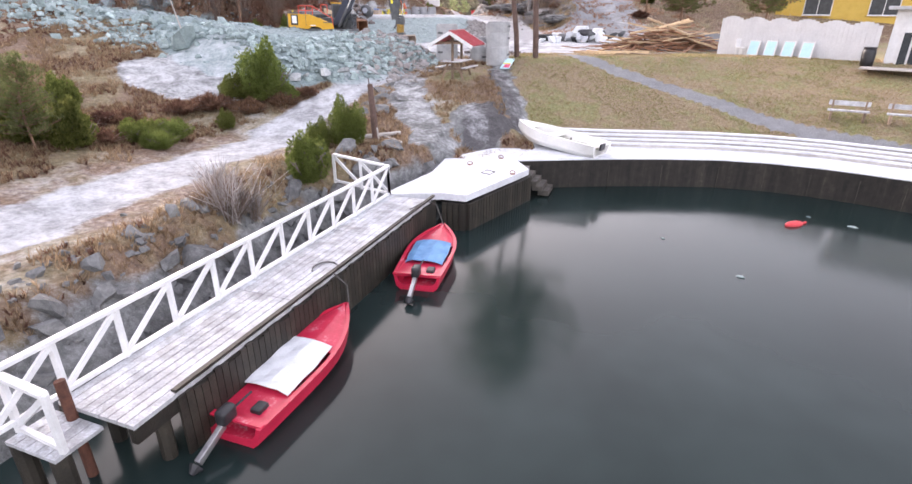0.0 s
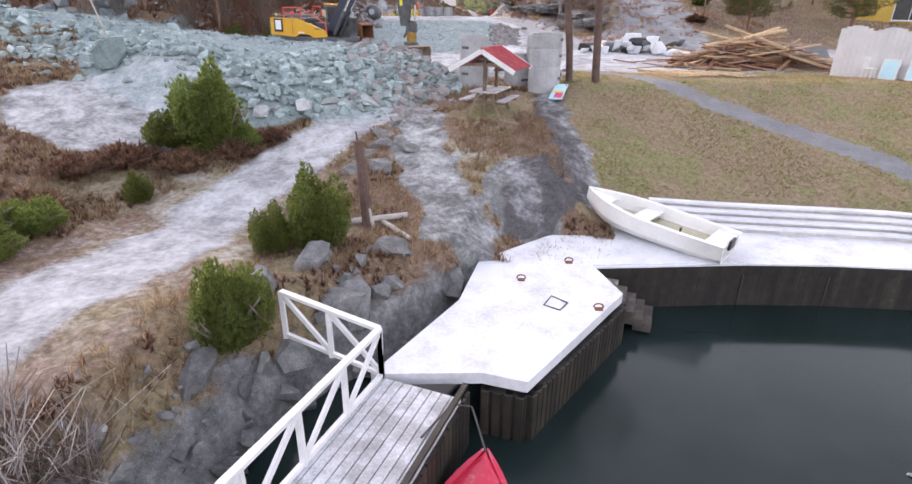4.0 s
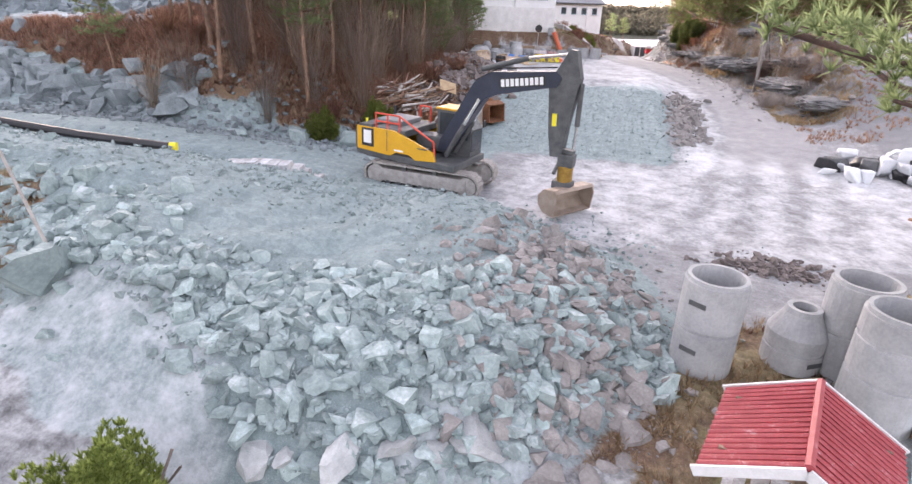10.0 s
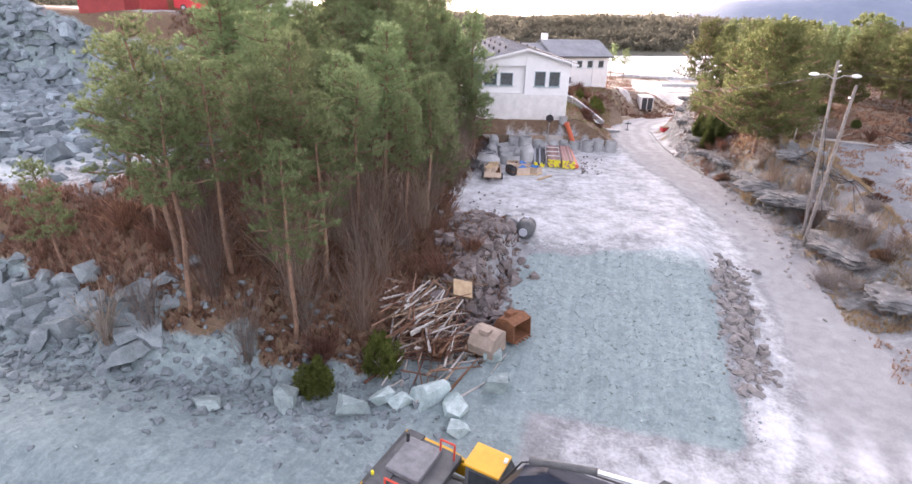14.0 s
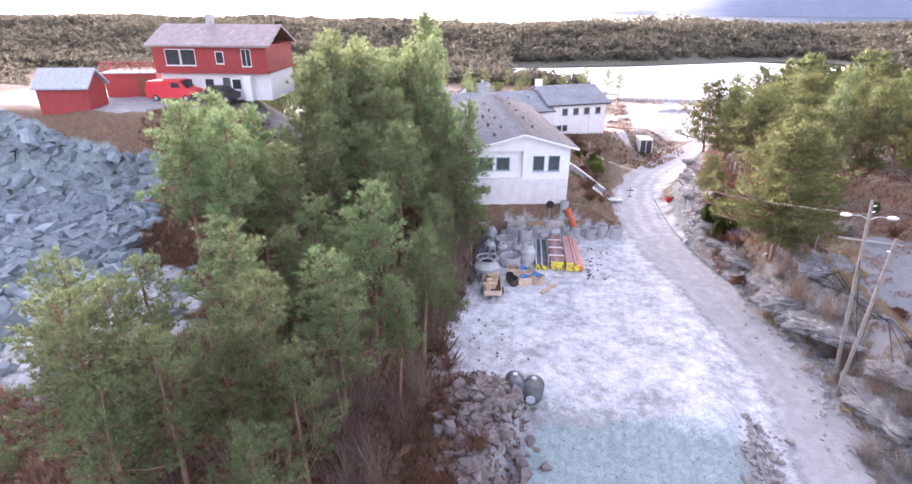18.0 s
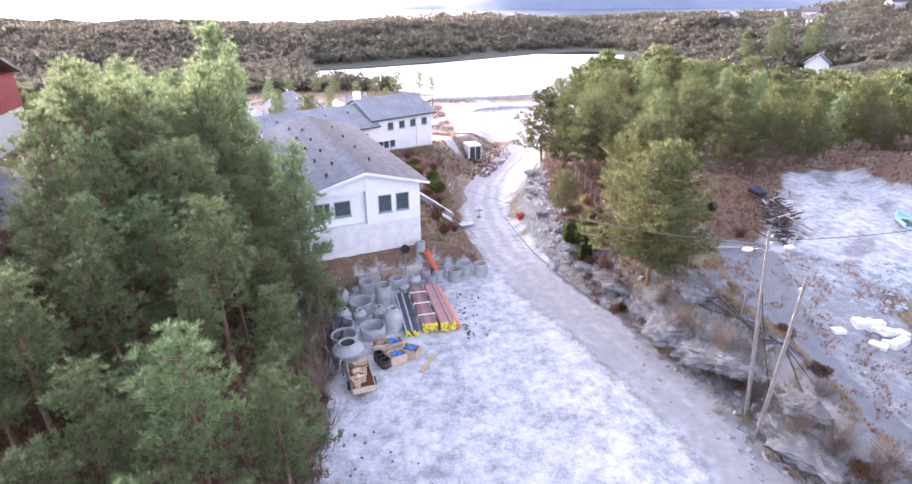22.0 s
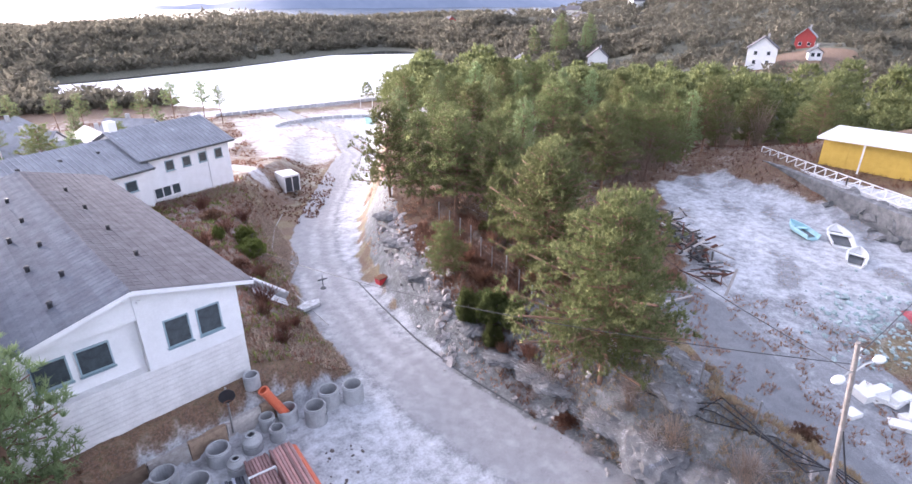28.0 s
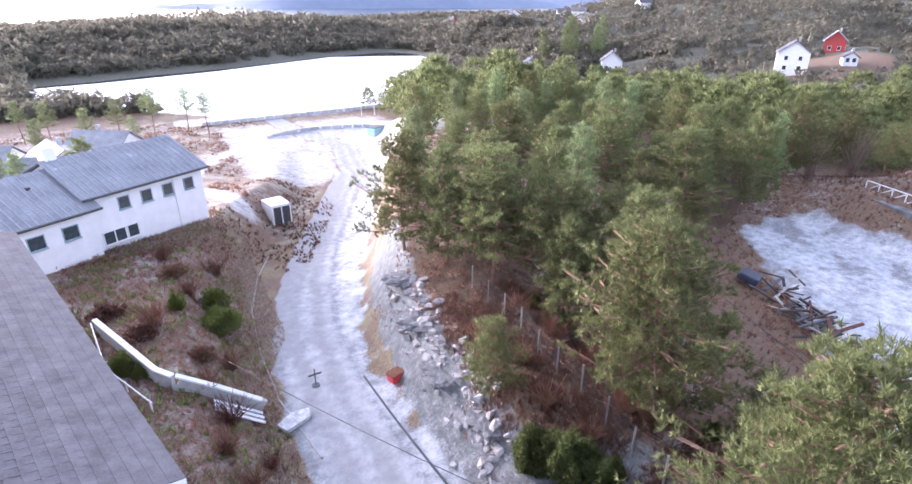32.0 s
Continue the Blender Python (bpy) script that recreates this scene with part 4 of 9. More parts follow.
def stems_mesh(seed, n, tall, spread, mat, thick=0.012):
    r = random.Random(seed)
    bm = bmesh.new()
    for _ in range(n):
        a = Vector((r.gauss(0, 0.12 * spread), r.gauss(0, 0.12 * spread), -0.05))
        d = Vector((r.gauss(0, 1) * spread * 0.5, r.gauss(0, 1) * spread * 0.5, tall * r.uniform(0.6, 1.05)))
        m1 = a + d * 0.5 + Vector((r.gauss(0, 0.08), r.gauss(0, 0.08), 0.06 * tall))
        tube([a, m1, a + d], thick * r.uniform(0.6, 1.1), 3, bm)
        for _ in range(2):
            f = r.uniform(0.35, 0.8)
            b = a + d * f
            tube([b, b + Vector((r.gauss(0, 0.22), r.gauss(0, 0.22), r.uniform(0.15, 0.45))) * tall * 0.5], thick * 0.6, 3, bm)
    me = bpy.data.meshes.new("twig_tangle")
    bm.to_mesh(me)
    bm.free()
    me.materials.append(M[mat])
    return me


def shrub(name, x, y, size, meshes, label, group, turn=0.0):
    ob = thing(name, Matrix.Translation((x, y, z_at(x, y) - 0.03)) @ Matrix.Rotation(turn, 4, "Z") @ Matrix.Scale(size, 4), label, "bush", group)
    for n, me in meshes:
        c = new(n, me)
        c.parent = ob
    return ob


JUNI = [("foliage", bush_mesh(3, 1.0, 2.0, 1300, 9, 0.17, 0.04, "juniper", 0.7)), ("twig_tangle", stems_mesh(4, 12, 1.2, 0.8, "grey_twig", 0.02))]
LOW = [("foliage", bush_mesh(7, 1.1, 0.7, 320, 8, 0.22, 0.04, "heather", 0.6)), ("twig_tangle", stems_mesh(8, 40, 0.6, 1.2, "brown_twig", 0.01))]
TWIGS = [("twig_tangle", stems_mesh(15, 45, 1.3, 0.8, "pale_twig", 0.008)), ("twig_tangle", stems_mesh(17, 40, 0.9, 0.9, "brown_twig", 0.009))]
PALETWIGS = [("twig_tangle", stems_mesh(25, 90, 1.0, 1.2, "pale_twig", 0.009))]
REDTWIGS = [("twig_tangle", stems_mesh(16, 80, 1.2, 0.9, "red_twig", 0.014))]
BARE = [("twig_tangle", stems_mesh(19, 64, 4.6, 1.7, "brown_twig", 0.011))]
DARKJUNI = [("foliage", bush_mesh(9, 1.0, 1.9, 2600, 9, 0.12, 0.026, "spruce_green", 0.6, 0.3)), ("twig_tangle", stems_mesh(10, 16, 1.1, 0.8, "grey_twig", 0.02))]
for x, y, k in ((2.9, 93.7, 1.3), (3.7, 92.3, 1.35), (4.3, 90.9, 1.05), (3.2, 91.2, 0.9)):
    shrub("spruce_bush", x, y, k, DARKJUNI, "dense dark green spruce bush beside the road cutting", "spruce bushes", x)
BIGJUNI = [("foliage", bush_mesh(3, 0.95, 2.05, 4600, 9, 0.085, 0.02, "juniper", 0.8, 0.15)), ("twig_tangle", stems_mesh(4, 14, 1.2, 0.8, "grey_twig", 0.02))]
SIDEJUNI = [("foliage", bush_mesh(5, 1.25, 1.15, 2800, 9, 0.1, 0.022, "juniper", 0.7, 0.25)), ("twig_tangle", stems_mesh(6, 20, 0.8, 1.1, "grey_twig", 0.016))]
for x, y, k in ((-10.2, 29.3, 1.05), (-8.3, 29.5, 0.75), (-11.4, 22.6, 0.75), (-10.7, 23.6, 0.7), (-10.5, 22.2, 0.6), (-8.1, 114.8, 1.5), (-12.2, 108.0, 0.7)):
    shrub("juniper_bush", x, y, k, SIDEJUNI, "wide low juniper growing beside the tall one" if y < 40 else "broad grey-green bush on the slope above the road", "junipers", x)
for x, y, k in ((-4.75, 20.4, 0.85), (-4.25, 23.9, 0.95), (-5.1, 23.4, 0.6)):
    shrub("juniper_bush", x, y, k, BIGJUNI, "young upright yellow-green juniper on the bank by the jetty", "junipers", 3 * y)
shrub("juniper_bush", -9.2, 29.5, 1.4, BIGJUNI, "tall dense green juniper bush beside the frosted track", "junipers")
for x, y, s in ((-16.0, 19.5, 0.8), (-12.2, 20.6, 0.85), (-13.4, 20.2, 0.9), (-15.6, 25.0, 0.8), (-9.7, 26.0, 0.45), (-15.2, 52.6, 1.1), (-13.2, 108.5, 0.8), (-8.2, 117.5, 1.15), (-17.2, 50.5, 0.95), (-10.5, 115.5, 0.7), (20, 71.0, 1.0), (23, 70, 1.2)):
    shrub("juniper_bush", x, y, s, JUNI, "low spreading green juniper bush", "junipers", x)
for x, y, s in ((-10.9, 27.6, 1.0), (-9.4, 27.9, 0.9), (-8.2, 28.9, 0.8), (-11.8, 26.6, 0.8), (-7.4, 30.0, 0.6), (-13.5, 24, 0.8), (-15, 16.4, 0.9), (-13, 15, 0.7), (-17, 23, 1.0), (-19, 20, 1.1), (-11.9, 21.6, 0.7), (-11.5, 24.6, 0.8), (-13.0, 24.6, 0.9), (-14.2, 22.4, 1.0), (-16.8, 26.5, 0.8), (7.6, 70.0, 0.8), (11.0, 76.5, 0.8), (10.4, 72.5, 0.7), (4.0, 84.5, 0.8), (9.2, 67.2, 0.8), (-12.5, 112, 1.1), (-9.5, 109.5, 1.0), (-14.5, 116, 1.2), (-10.5, 121, 1.2), (22, 67, 1.1), (25, 72, 1.2), (17, 63, 1.0)):
    shrub("heather_bush", x, y, s, LOW, "brown winter heather clump", "heather", 2 * x)
for x, y, s in ((-5.85, 17.0, 1.15), (-5.5, 17.6, 0.9), (-6.3, 17.5, 0.8), (-14.2, 18.4, 0.8), (4.3, 86.5, 0.9), (6.4, 66.5, 0.9), (6.9, 78.0, 0.8)):
    shrub("bare_shrub", x, y, s, TWIGS, "leafless grey-brown shrub of thin twigs", "bare shrubs", x)
for x, y, s in ((-8.6, 103.5, 1.2), (-9.4, 106.2, 1.0), (-8.0, 109.5, 1.1), (-11.8, 113.2, 1.3), (-9.6, 118.5, 1.1), (-7.6, 123.5, 1.2), (-11.2, 124.6, 1.2), (-26.0, 53.0, 1.2), (-29.0, 54.0, 1.3), (-16.9, 68.4, 1.3), (-16.2, 67.2, 1.0), (-8.2, 98.4, 0.9), (-7.2, 100.2, 0.8), (-9.0, 100.8, 1.0), (-8.6, 96.4, 0.8), (4.2, 88.5, 1.0), (3.4, 90.2, 0.8), (-13.0, 54.0, 1.1), (-14.2, 58.2, 1.2), (-13.0, 60.4, 1.0), (-17.6, 51.8, 1.2), (7.5, 74.6, 0.7), (5.8, 80.5, 0.9), (4.6, 95.2, 1.0), (5.2, 98.4, 0.9), (4.4, 101.0, 0.9), (7.9, 99.2, 1.2), (8.2, 96.2, 1.3), (7.6, 102.4, 1.1), (7.4, 93.2, 1.2), (5.0, 92.6, 0.9)):
    shrub("red_shrub", x, y, s, REDTWIGS, "leafless reddish-brown shrub of dense twigs", "red shrubs", x)
for x, y, s in ((-18.6, 52.4, 0.9), (-20.5, 50.6, 0.8), (-17.2, 55.6, 1.0), (-24.5, 50.0, 0.8), (-26.5, 49.4, 0.7), (-16.9, 60.5, 1.0), (-17.2, 64.0, 0.9), (-17.0, 72.5, 0.8), (-22.5, 51.6, 0.9), (-17.4, 76.5, 0.8), (30, 106, 1.1), (33, 107.5, 1.0), (27, 105.5, 0.9), (36, 109, 1.1), (44, 108, 1.2), (47, 106, 1.1), (16.4, 104.5, 0.8), (-17.6, 68.5, 1.0), (-18.0, 70.6, 1.1), (-17.9, 74.4, 1.0), (-18.3, 78.2, 1.1), (-18.6, 80.6, 0.9), (-19.0, 83.0, 1.0), (-19.6, 86.0, 0.9), (-16.6, 63.0, 0.8), (-20.4, 81.2, 1.1), (6.4, 79.6, 0.6), (7.4, 76.6, 0.65), (8.0, 70.4, 0.7), (8.6, 68.6, 0.65), (7.6, 73.4, 0.55), (6.0, 82.2, 0.6), (9.2, 66.8, 0.6), (-19.6, 53.4, 1.1), (-21.6, 54.6, 1.0), (-23.4, 53.0, 1.1), (-18.2, 57.8, 1.2), (-20.2, 58.6, 1.1), (-22.8, 57.2, 1.0), (-25.4, 55.4, 1.1), (-17.0, 57.4, 0.9), (-16.4, 53.4, 0.9), (-19.0, 61.6, 1.2), (-21.2, 62.4, 1.0)):
    shrub("bare_birch", x, y, s, BARE, "leafless birch thicket with thin pale stems", "bare birches", x)

ridge_rng = random.Random(77)
for k in range(34):
    y = ridge_rng.uniform(64.0, 88.0)
    x = float(ip(y, [60, 75, 85, 94], [8.8, 8.0, 5.2, 3.0])) + ridge_rng.gauss(-0.4, 1.0)
    shrub("frosted_shrub", x, y, ridge_rng.uniform(0.55, 1.0), PALETWIGS, "low leafless shrub with pale frosted twigs on the rock", "frosted shrubs", ridge_rng.uniform(0, 6.3))

slope_rng = random.Random(78)
for k in range(46):
    y = slope_rng.uniform(86.0, 106.0)
    x = float(ip(y, [84, 95, 106], [7.5, 8.0, 9.0])) + abs(slope_rng.gauss(0, 3.4))
    if x > float(ip(y, [76, 81, 88, 98, 104, 108], [10, 11.5, 16.5, 25.5, 29.4, 34])) - 1.5:
        continue
    if k % 3 == 0:
        shrub("spruce_bush", x, y, slope_rng.uniform(0.5, 0.95), DARKJUNI, "dark green bush among the pines on the slope", "spruce bushes", slope_rng.uniform(0, 6.3))
    else:
        shrub("red_shrub", x, y, slope_rng.uniform(0.7, 1.4), REDTWIGS if k % 3 == 1 else PALETWIGS, "leafless reddish-brown shrub of dense twigs" if k % 3 == 1 else "leafless pale shrub on the slope above the court", "red shrubs", slope_rng.uniform(0, 6.3))

# small growth that nobody could count
rng = np.random.default_rng(9)


def sward(name, n, box4, keep, blades, length, width, mat, label, up=0.8):
    x, y = rng.uniform(box4[0], box4[1], n * 4), rng.uniform(box4[2], box4[3], n * 4)
    ok = keep(x, y)
    x, y = x[ok][:n], y[ok][:n]
    z = height(x, y) - 0.02
    way = np.tile((0.0, 0.0, 0.6), (len(x), 1))
    co, f = tufts(rng, list(zip(np.stack([x, y, z], 1), way)), blades, length, width, up)
    return tagged(new(name, from_arrays(name, co, f, mat)), label, "undergrowth", kind="stuff")


def wild(x, y):
    p = patches(x, y)
    return (p["frost"] < 0.3) & (p["gravel"] < 0.3) & (p["rock"] < 0.45) & (p["lawn"] < 0.4) & (height(x, y) > 0.6) & (rumple(x, y, 1.4, 21) > -0.35)


def grassy(x, y):
    p = patches(x, y)
    return (p["lawn"] > 0.7) & (p["tar"] < 0.2) & (y > quay_y(x) + 3.8)


def woody(x, y):
    p = patches(x, y)
    return (p["wood"] > 0.6) & (p["frost"] < 0.5) & (p["gravel"] < 0.4)


sward("dry_grass", 14000, (-22, 3, 10, 38), wild, 5, 0.24, 0.02, "straw", "frosted straw-coloured dry grass")
sward("heather_carpet", 8000, (-24, 3, 10, 38), lambda x, y: wild(x, y) & (rumple(x, y, 2.6, 31) > 0.0) & (np.hypot(x, (y - 30.5) * 0.7) > 2.4), 6, 0.16, 0.03, "heather", "low reddish-brown heather")
sward("lawn_straw", 18000, (1, 22, 25, 46), grassy, 6, 0.08, 0.013, "straw", "flattened pale winter straw in the lawn")
sward("lawn_grass", 15000, (1, 22, 25, 46), lambda x, y: grassy(x, y) & (rumple(x, y, 3.2, 41) > 0.05), 6, 0.06, 0.014, "moss_grass", "short mossy winter grass")
sward("red_scrub", 7000, (-46, -12, 45, 66), lambda x, y: woody(x, y), 7, 0.5, 0.025, "red_twig", "tangled red-brown twigs and dead bracken")
sward("court_scrub", 4000, (8, 40, 44, 80), lambda x, y: (patches(x, y)["dirt"] < 0.3) & (patches(x, y)["lawn"] < 0.3) & (patches(x, y)["tar"] < 0.1) & (patches(x, y)["frost"] < 0.3), 7, 0.25, 0.015, "brown_twig", "dry brown scrub beyond the lawn")
sward("quarry_scrub", 9000, (-44, -28, 62, 84), lambda x, y: (patches(x, y)["gravel"] < 0.3) & (patches(x, y)["frost"] < 0.5), 7, 0.34, 0.022, "heather", "dark brown heath on the bank above the quarry")
sward("forest_undergrowth", 11000, (-46, -10, 46, 90), lambda x, y: woody(x, y) | ((x < -11) & (y > 54) & (y < 66) & (x > -18)), 6, 0.4, 0.05, "heather", "red-brown heather and bilberry under the pines")
sward("hill_undergrowth", 14000, (2, 60, 84, 150), lambda x, y: woody(x, y) & (patches(x, y)["frost"] < 0.4), 7, 0.34, 0.022, "heather", "dark brown heather on the pine hill")
sward("bank_scrub", 9000, (-20, -4, 94, 150), lambda x, y: (patches(x, y)["frost"] < 0.25), 6, 0.3, 0.03, "brown_twig", "tangled dry grass on the slope by the road")
sward("bank_bracken", 3500, (-18, -5.8, 94, 142), lambda x, y: (patches(x, y)["frost"] < 0.3), 7, 0.4, 0.03, "red_twig", "reddish dead bracken on the slope below the houses")
sward("bank_heather", 1500, (-18, -5.8, 94, 142), lambda x, y: (patches(x, y)["frost"] < 0.3) & (rumple(x, y, 3, 33) > 0), 7, 0.35, 0.05, "juniper", "low green heath on the slope below the houses")
sward("shore_scrub", 9000, (-60, 8, 126, 214), lambda x, y: (patches(x, y)["frost"] < 0.5) & (rumple(x, y, 5, 35) > 0.0), 6, 0.4, 0.07, "heather", "brown heath and scrub on the low shore")
sward("fence_scrub", 5000, (2.6, 9.5, 84, 106), lambda x, y: (patches(x, y)["frost"] < 0.5) & (rumple(x, y, 2.0, 53) > -0.3), 7, 0.42, 0.02, "heather", "dark heather and dead fern along the wire fence")
sward("court_grass", 3500, (14, 40, 78, 106), lambda x, y: (patches(x, y)["dirt"] > 0.6) & (patches(x, y)["tar"] < 0.1) & (rumple(x, y, 3.4, 51) > 0.5), 8, 0.12, 0.014, "brown_twig", "flattened brown grass in patches on the court")
sward("rock_grass", 5000, (4.5, 11, 62, 88), lambda x, y: (patches(x, y)["frost"] < 0.5) & (rumple(x, y, 1.5, 47) > -0.15), 6, 0.34, 0.018, "straw", "bleached dry grass on the rock beside the road")
sward("rock_scrub", 6000, (1.5, 22, 58, 112), lambda x, y: (patches(x, y)["frost"] < 0.35) & (rumple(x, y, 1.8, 43) > 0.1), 6, 0.24, 0.03, "red_twig", "dry scrub between the rocks")


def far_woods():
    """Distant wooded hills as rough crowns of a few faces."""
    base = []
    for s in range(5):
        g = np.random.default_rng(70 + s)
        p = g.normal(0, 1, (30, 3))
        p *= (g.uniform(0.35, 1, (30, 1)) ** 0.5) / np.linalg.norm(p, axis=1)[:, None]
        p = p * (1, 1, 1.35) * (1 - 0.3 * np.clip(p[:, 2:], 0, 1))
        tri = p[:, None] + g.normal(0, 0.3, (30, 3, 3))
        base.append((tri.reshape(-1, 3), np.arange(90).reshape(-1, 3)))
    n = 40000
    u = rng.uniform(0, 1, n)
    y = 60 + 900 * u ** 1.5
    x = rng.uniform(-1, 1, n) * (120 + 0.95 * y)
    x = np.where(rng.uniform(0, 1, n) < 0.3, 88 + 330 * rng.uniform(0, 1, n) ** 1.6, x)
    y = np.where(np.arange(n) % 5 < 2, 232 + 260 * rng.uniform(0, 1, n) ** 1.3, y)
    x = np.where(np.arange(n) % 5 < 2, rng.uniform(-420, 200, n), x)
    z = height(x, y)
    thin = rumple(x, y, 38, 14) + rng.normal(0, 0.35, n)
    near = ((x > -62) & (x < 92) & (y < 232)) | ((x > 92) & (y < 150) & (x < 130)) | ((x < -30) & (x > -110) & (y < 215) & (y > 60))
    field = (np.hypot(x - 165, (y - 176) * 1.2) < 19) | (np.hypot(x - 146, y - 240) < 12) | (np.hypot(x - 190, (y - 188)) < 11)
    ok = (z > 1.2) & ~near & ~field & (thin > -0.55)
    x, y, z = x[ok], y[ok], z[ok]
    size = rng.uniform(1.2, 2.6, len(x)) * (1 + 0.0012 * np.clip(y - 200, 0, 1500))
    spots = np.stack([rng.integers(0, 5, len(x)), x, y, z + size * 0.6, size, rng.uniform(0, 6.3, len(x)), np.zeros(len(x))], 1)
    return tagged(new("far_woods", strew("far_woods", base, spots, "hazed_wood")), "pine woods on the hills across the bay, paled for haze", "woods", kind="stuff")


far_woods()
STONES = []
for s in range(14):
    rr = random.Random(100 + s)
    STONES.append(arrays_of(stone(rr, 1.0, rr.uniform(0.4, 0.75))))
STONE_MESHES = {}


def stone_mesh(k, mat):
    if (k, mat) not in STONE_MESHES:
        STONE_MESHES[k, mat] = from_arrays("stone", *STONES[k], mat)
    return STONE_MESHES[k, mat]


def boulder(name, x, y, size, k, label, mat="boulder", sink=0.25, group="boulders", flat=1.0):
    ob = new(name, stone_mesh(k % 14, mat))
    ob.matrix_basis = Matrix.Translation((x, y, z_at(x, y) + size * 0.5 * flat - sink * size)) @ Matrix.Rotation(x * 3 + y, 4, "Z") @ Matrix.Diagonal((size, size, size * flat, 1))
    return tagged(ob, label, "boulder", group)


for i, (x, y, s) in enumerate(((-6.5, 13.4, 0.5), (-6.0, 15.3, 0.8), (-5.6, 16.1, 0.7), (-5.0, 17.6, 0.5), (-6.3, 14.6, 0.45), (-7.2, 12.2, 0.45), (-5.0, 19.6, 0.6), (-4.0, 20.9, 0.65), (-3.2, 22.0, 0.8), (-2.4, 22.8, 0.55), (-4.6, 21.6, 0.5), (-8.4, 11.0, 0.7), (-7.0, 11.9, 0.45), (-2.6, 23.6, 0.6), (-3.8, 22.9, 0.45))):
    boulder("boulder", x, y, 0.72 * s, i, "wet grey boulder on the shore behind the jetty", sink=0.3, group="shore boulders")
for i, (x, y, k) in enumerate(((-2.2, 21.8, 0.75), (-3.0, 22.1, 0.6), (-4.0, 22.6, 0.5), (-1.3, 22.8, 0.6), (-1.2, 23.9, 0.45), (-2.9, 21.0, 0.5))):
    boulder("boulder", x, y, k, i + 4, "dark grey shore rock beside the landing stage", sink=0.35, group="shore boulders")
boulder("boulder", -2.9, 29.6, 0.62, 9, "large dark flat boulder beside the frosted slab", sink=0.2, flat=0.45)
boulder("boulder", -3.5, 28.2, 0.5, 10, "dark boulder below the picnic shelter", sink=0.2, flat=0.5)
for i, (x, y, k) in enumerate(((-3.75, 30.6, 0.5), (-3.65, 31.3, 0.35), (-4.0, 29.9, 0.6), (-4.3, 29.1, 0.45), (-4.5, 28.3, 0.5), (-3.3, 30.2, 0.35))):
    boulder("boulder", x, y, k, i + 3, "dark lichened rock beside the frosted track", sink=0.3, flat=0.55, group="track rocks")
boulder("boulder", -14.6, 33.4, 1.25, 6, "huge pale blue-grey block on the stone heap", "stone", sink=0.3)
for i, (x, y, s) in enumerate(((-6.91, 31.82, 0.60), (-4.82, 32.62, 0.50), (-6.13, 32.15, 0.36), (-8.21, 31.46, 0.40), (-7.80, 31.58, 0.34), (-5.42, 32.36, 0.30), (-7.41, 32.06, 0.32), (-6.65, 32.30, 0.34), (-5.91, 32.58, 0.30), (-8.62, 31.69, 0.32))):
    boulder("boulder", x, y, s, i + 2, "pale frosted boulder at the foot of the stone heap", "pale_rock" if i < 6 else "stone", sink=0.05, group="pale boulders", flat=0.62)
for i, (x, y, s) in enumerate(((-15.4, 49.9, 0.9), (-14.4, 50.9, 0.8), (-12.6, 51.6, 1.1), (-11.3, 51.2, 0.9), (-13.6, 51.0, 0.7), (-10.2, 52.8, 0.7), (-10.4, 54.6, 0.6), (-17.8, 49.2, 0.8), (-20.4, 48.0, 0.7), (-10.9, 50.0, 0.6))):
    boulder("boulder", x, y, s, i + 5, "blue-grey blasted block at the foot of the wood", "stone", sink=0.3, group="blasted blocks")


def heap(name, label, n, spots_fn, mat, big, small, singles=0, seed=1, power=3.2, lift=0.12):
    """Loose stones: the first ones are pieces of their own, the rest one mesh."""
    r = random.Random(seed)
    ob = thing(name, Matrix.Identity(4), label, "rubble")
    rest, k = [], 0
    while k < n:
        x, y = spots_fn(r)
        s = small + (big - small) * r.random() ** power
        z = z_at_fast(x, y) + s * lift
        if k < singles:
            c = new("stone", stone_mesh(r.randrange(14), mat))
            s = max(s, r.uniform(0.3, 1.0) ** 2 * big)
            c.matrix_basis = Matrix.Translation((x, y, z)) @ Euler((r.uniform(-0.5, 0.5), r.uniform(-0.5, 0.5), r.uniform(0, 6.3))).to_matrix().to_4x4() @ Matrix.Scale(s, 4)
            c.parent = ob
        else:
            rest.append((r.randrange(14), x, y, z, s, r.uniform(0, 6.3), r.uniform(-0.5, 0.5)))
        k += 1
    c = new("rubble", strew("rubble", STONES, rest, mat))
    c["kind"] = "stuff"
    c.parent = ob
    return ob


GX, GY = np.arange(-70, 60, 0.4), np.arange(8, 130, 0.4)
GZ = height(*np.meshgrid(GX, GY))


def z_at_fast(x, y):
    return float(GZ[min(max(int((y - 8) / 0.4 + 0.5), 0), len(GY) - 1), min(max(int((x + 70) / 0.4 + 0.5), 0), len(GX) - 1)])


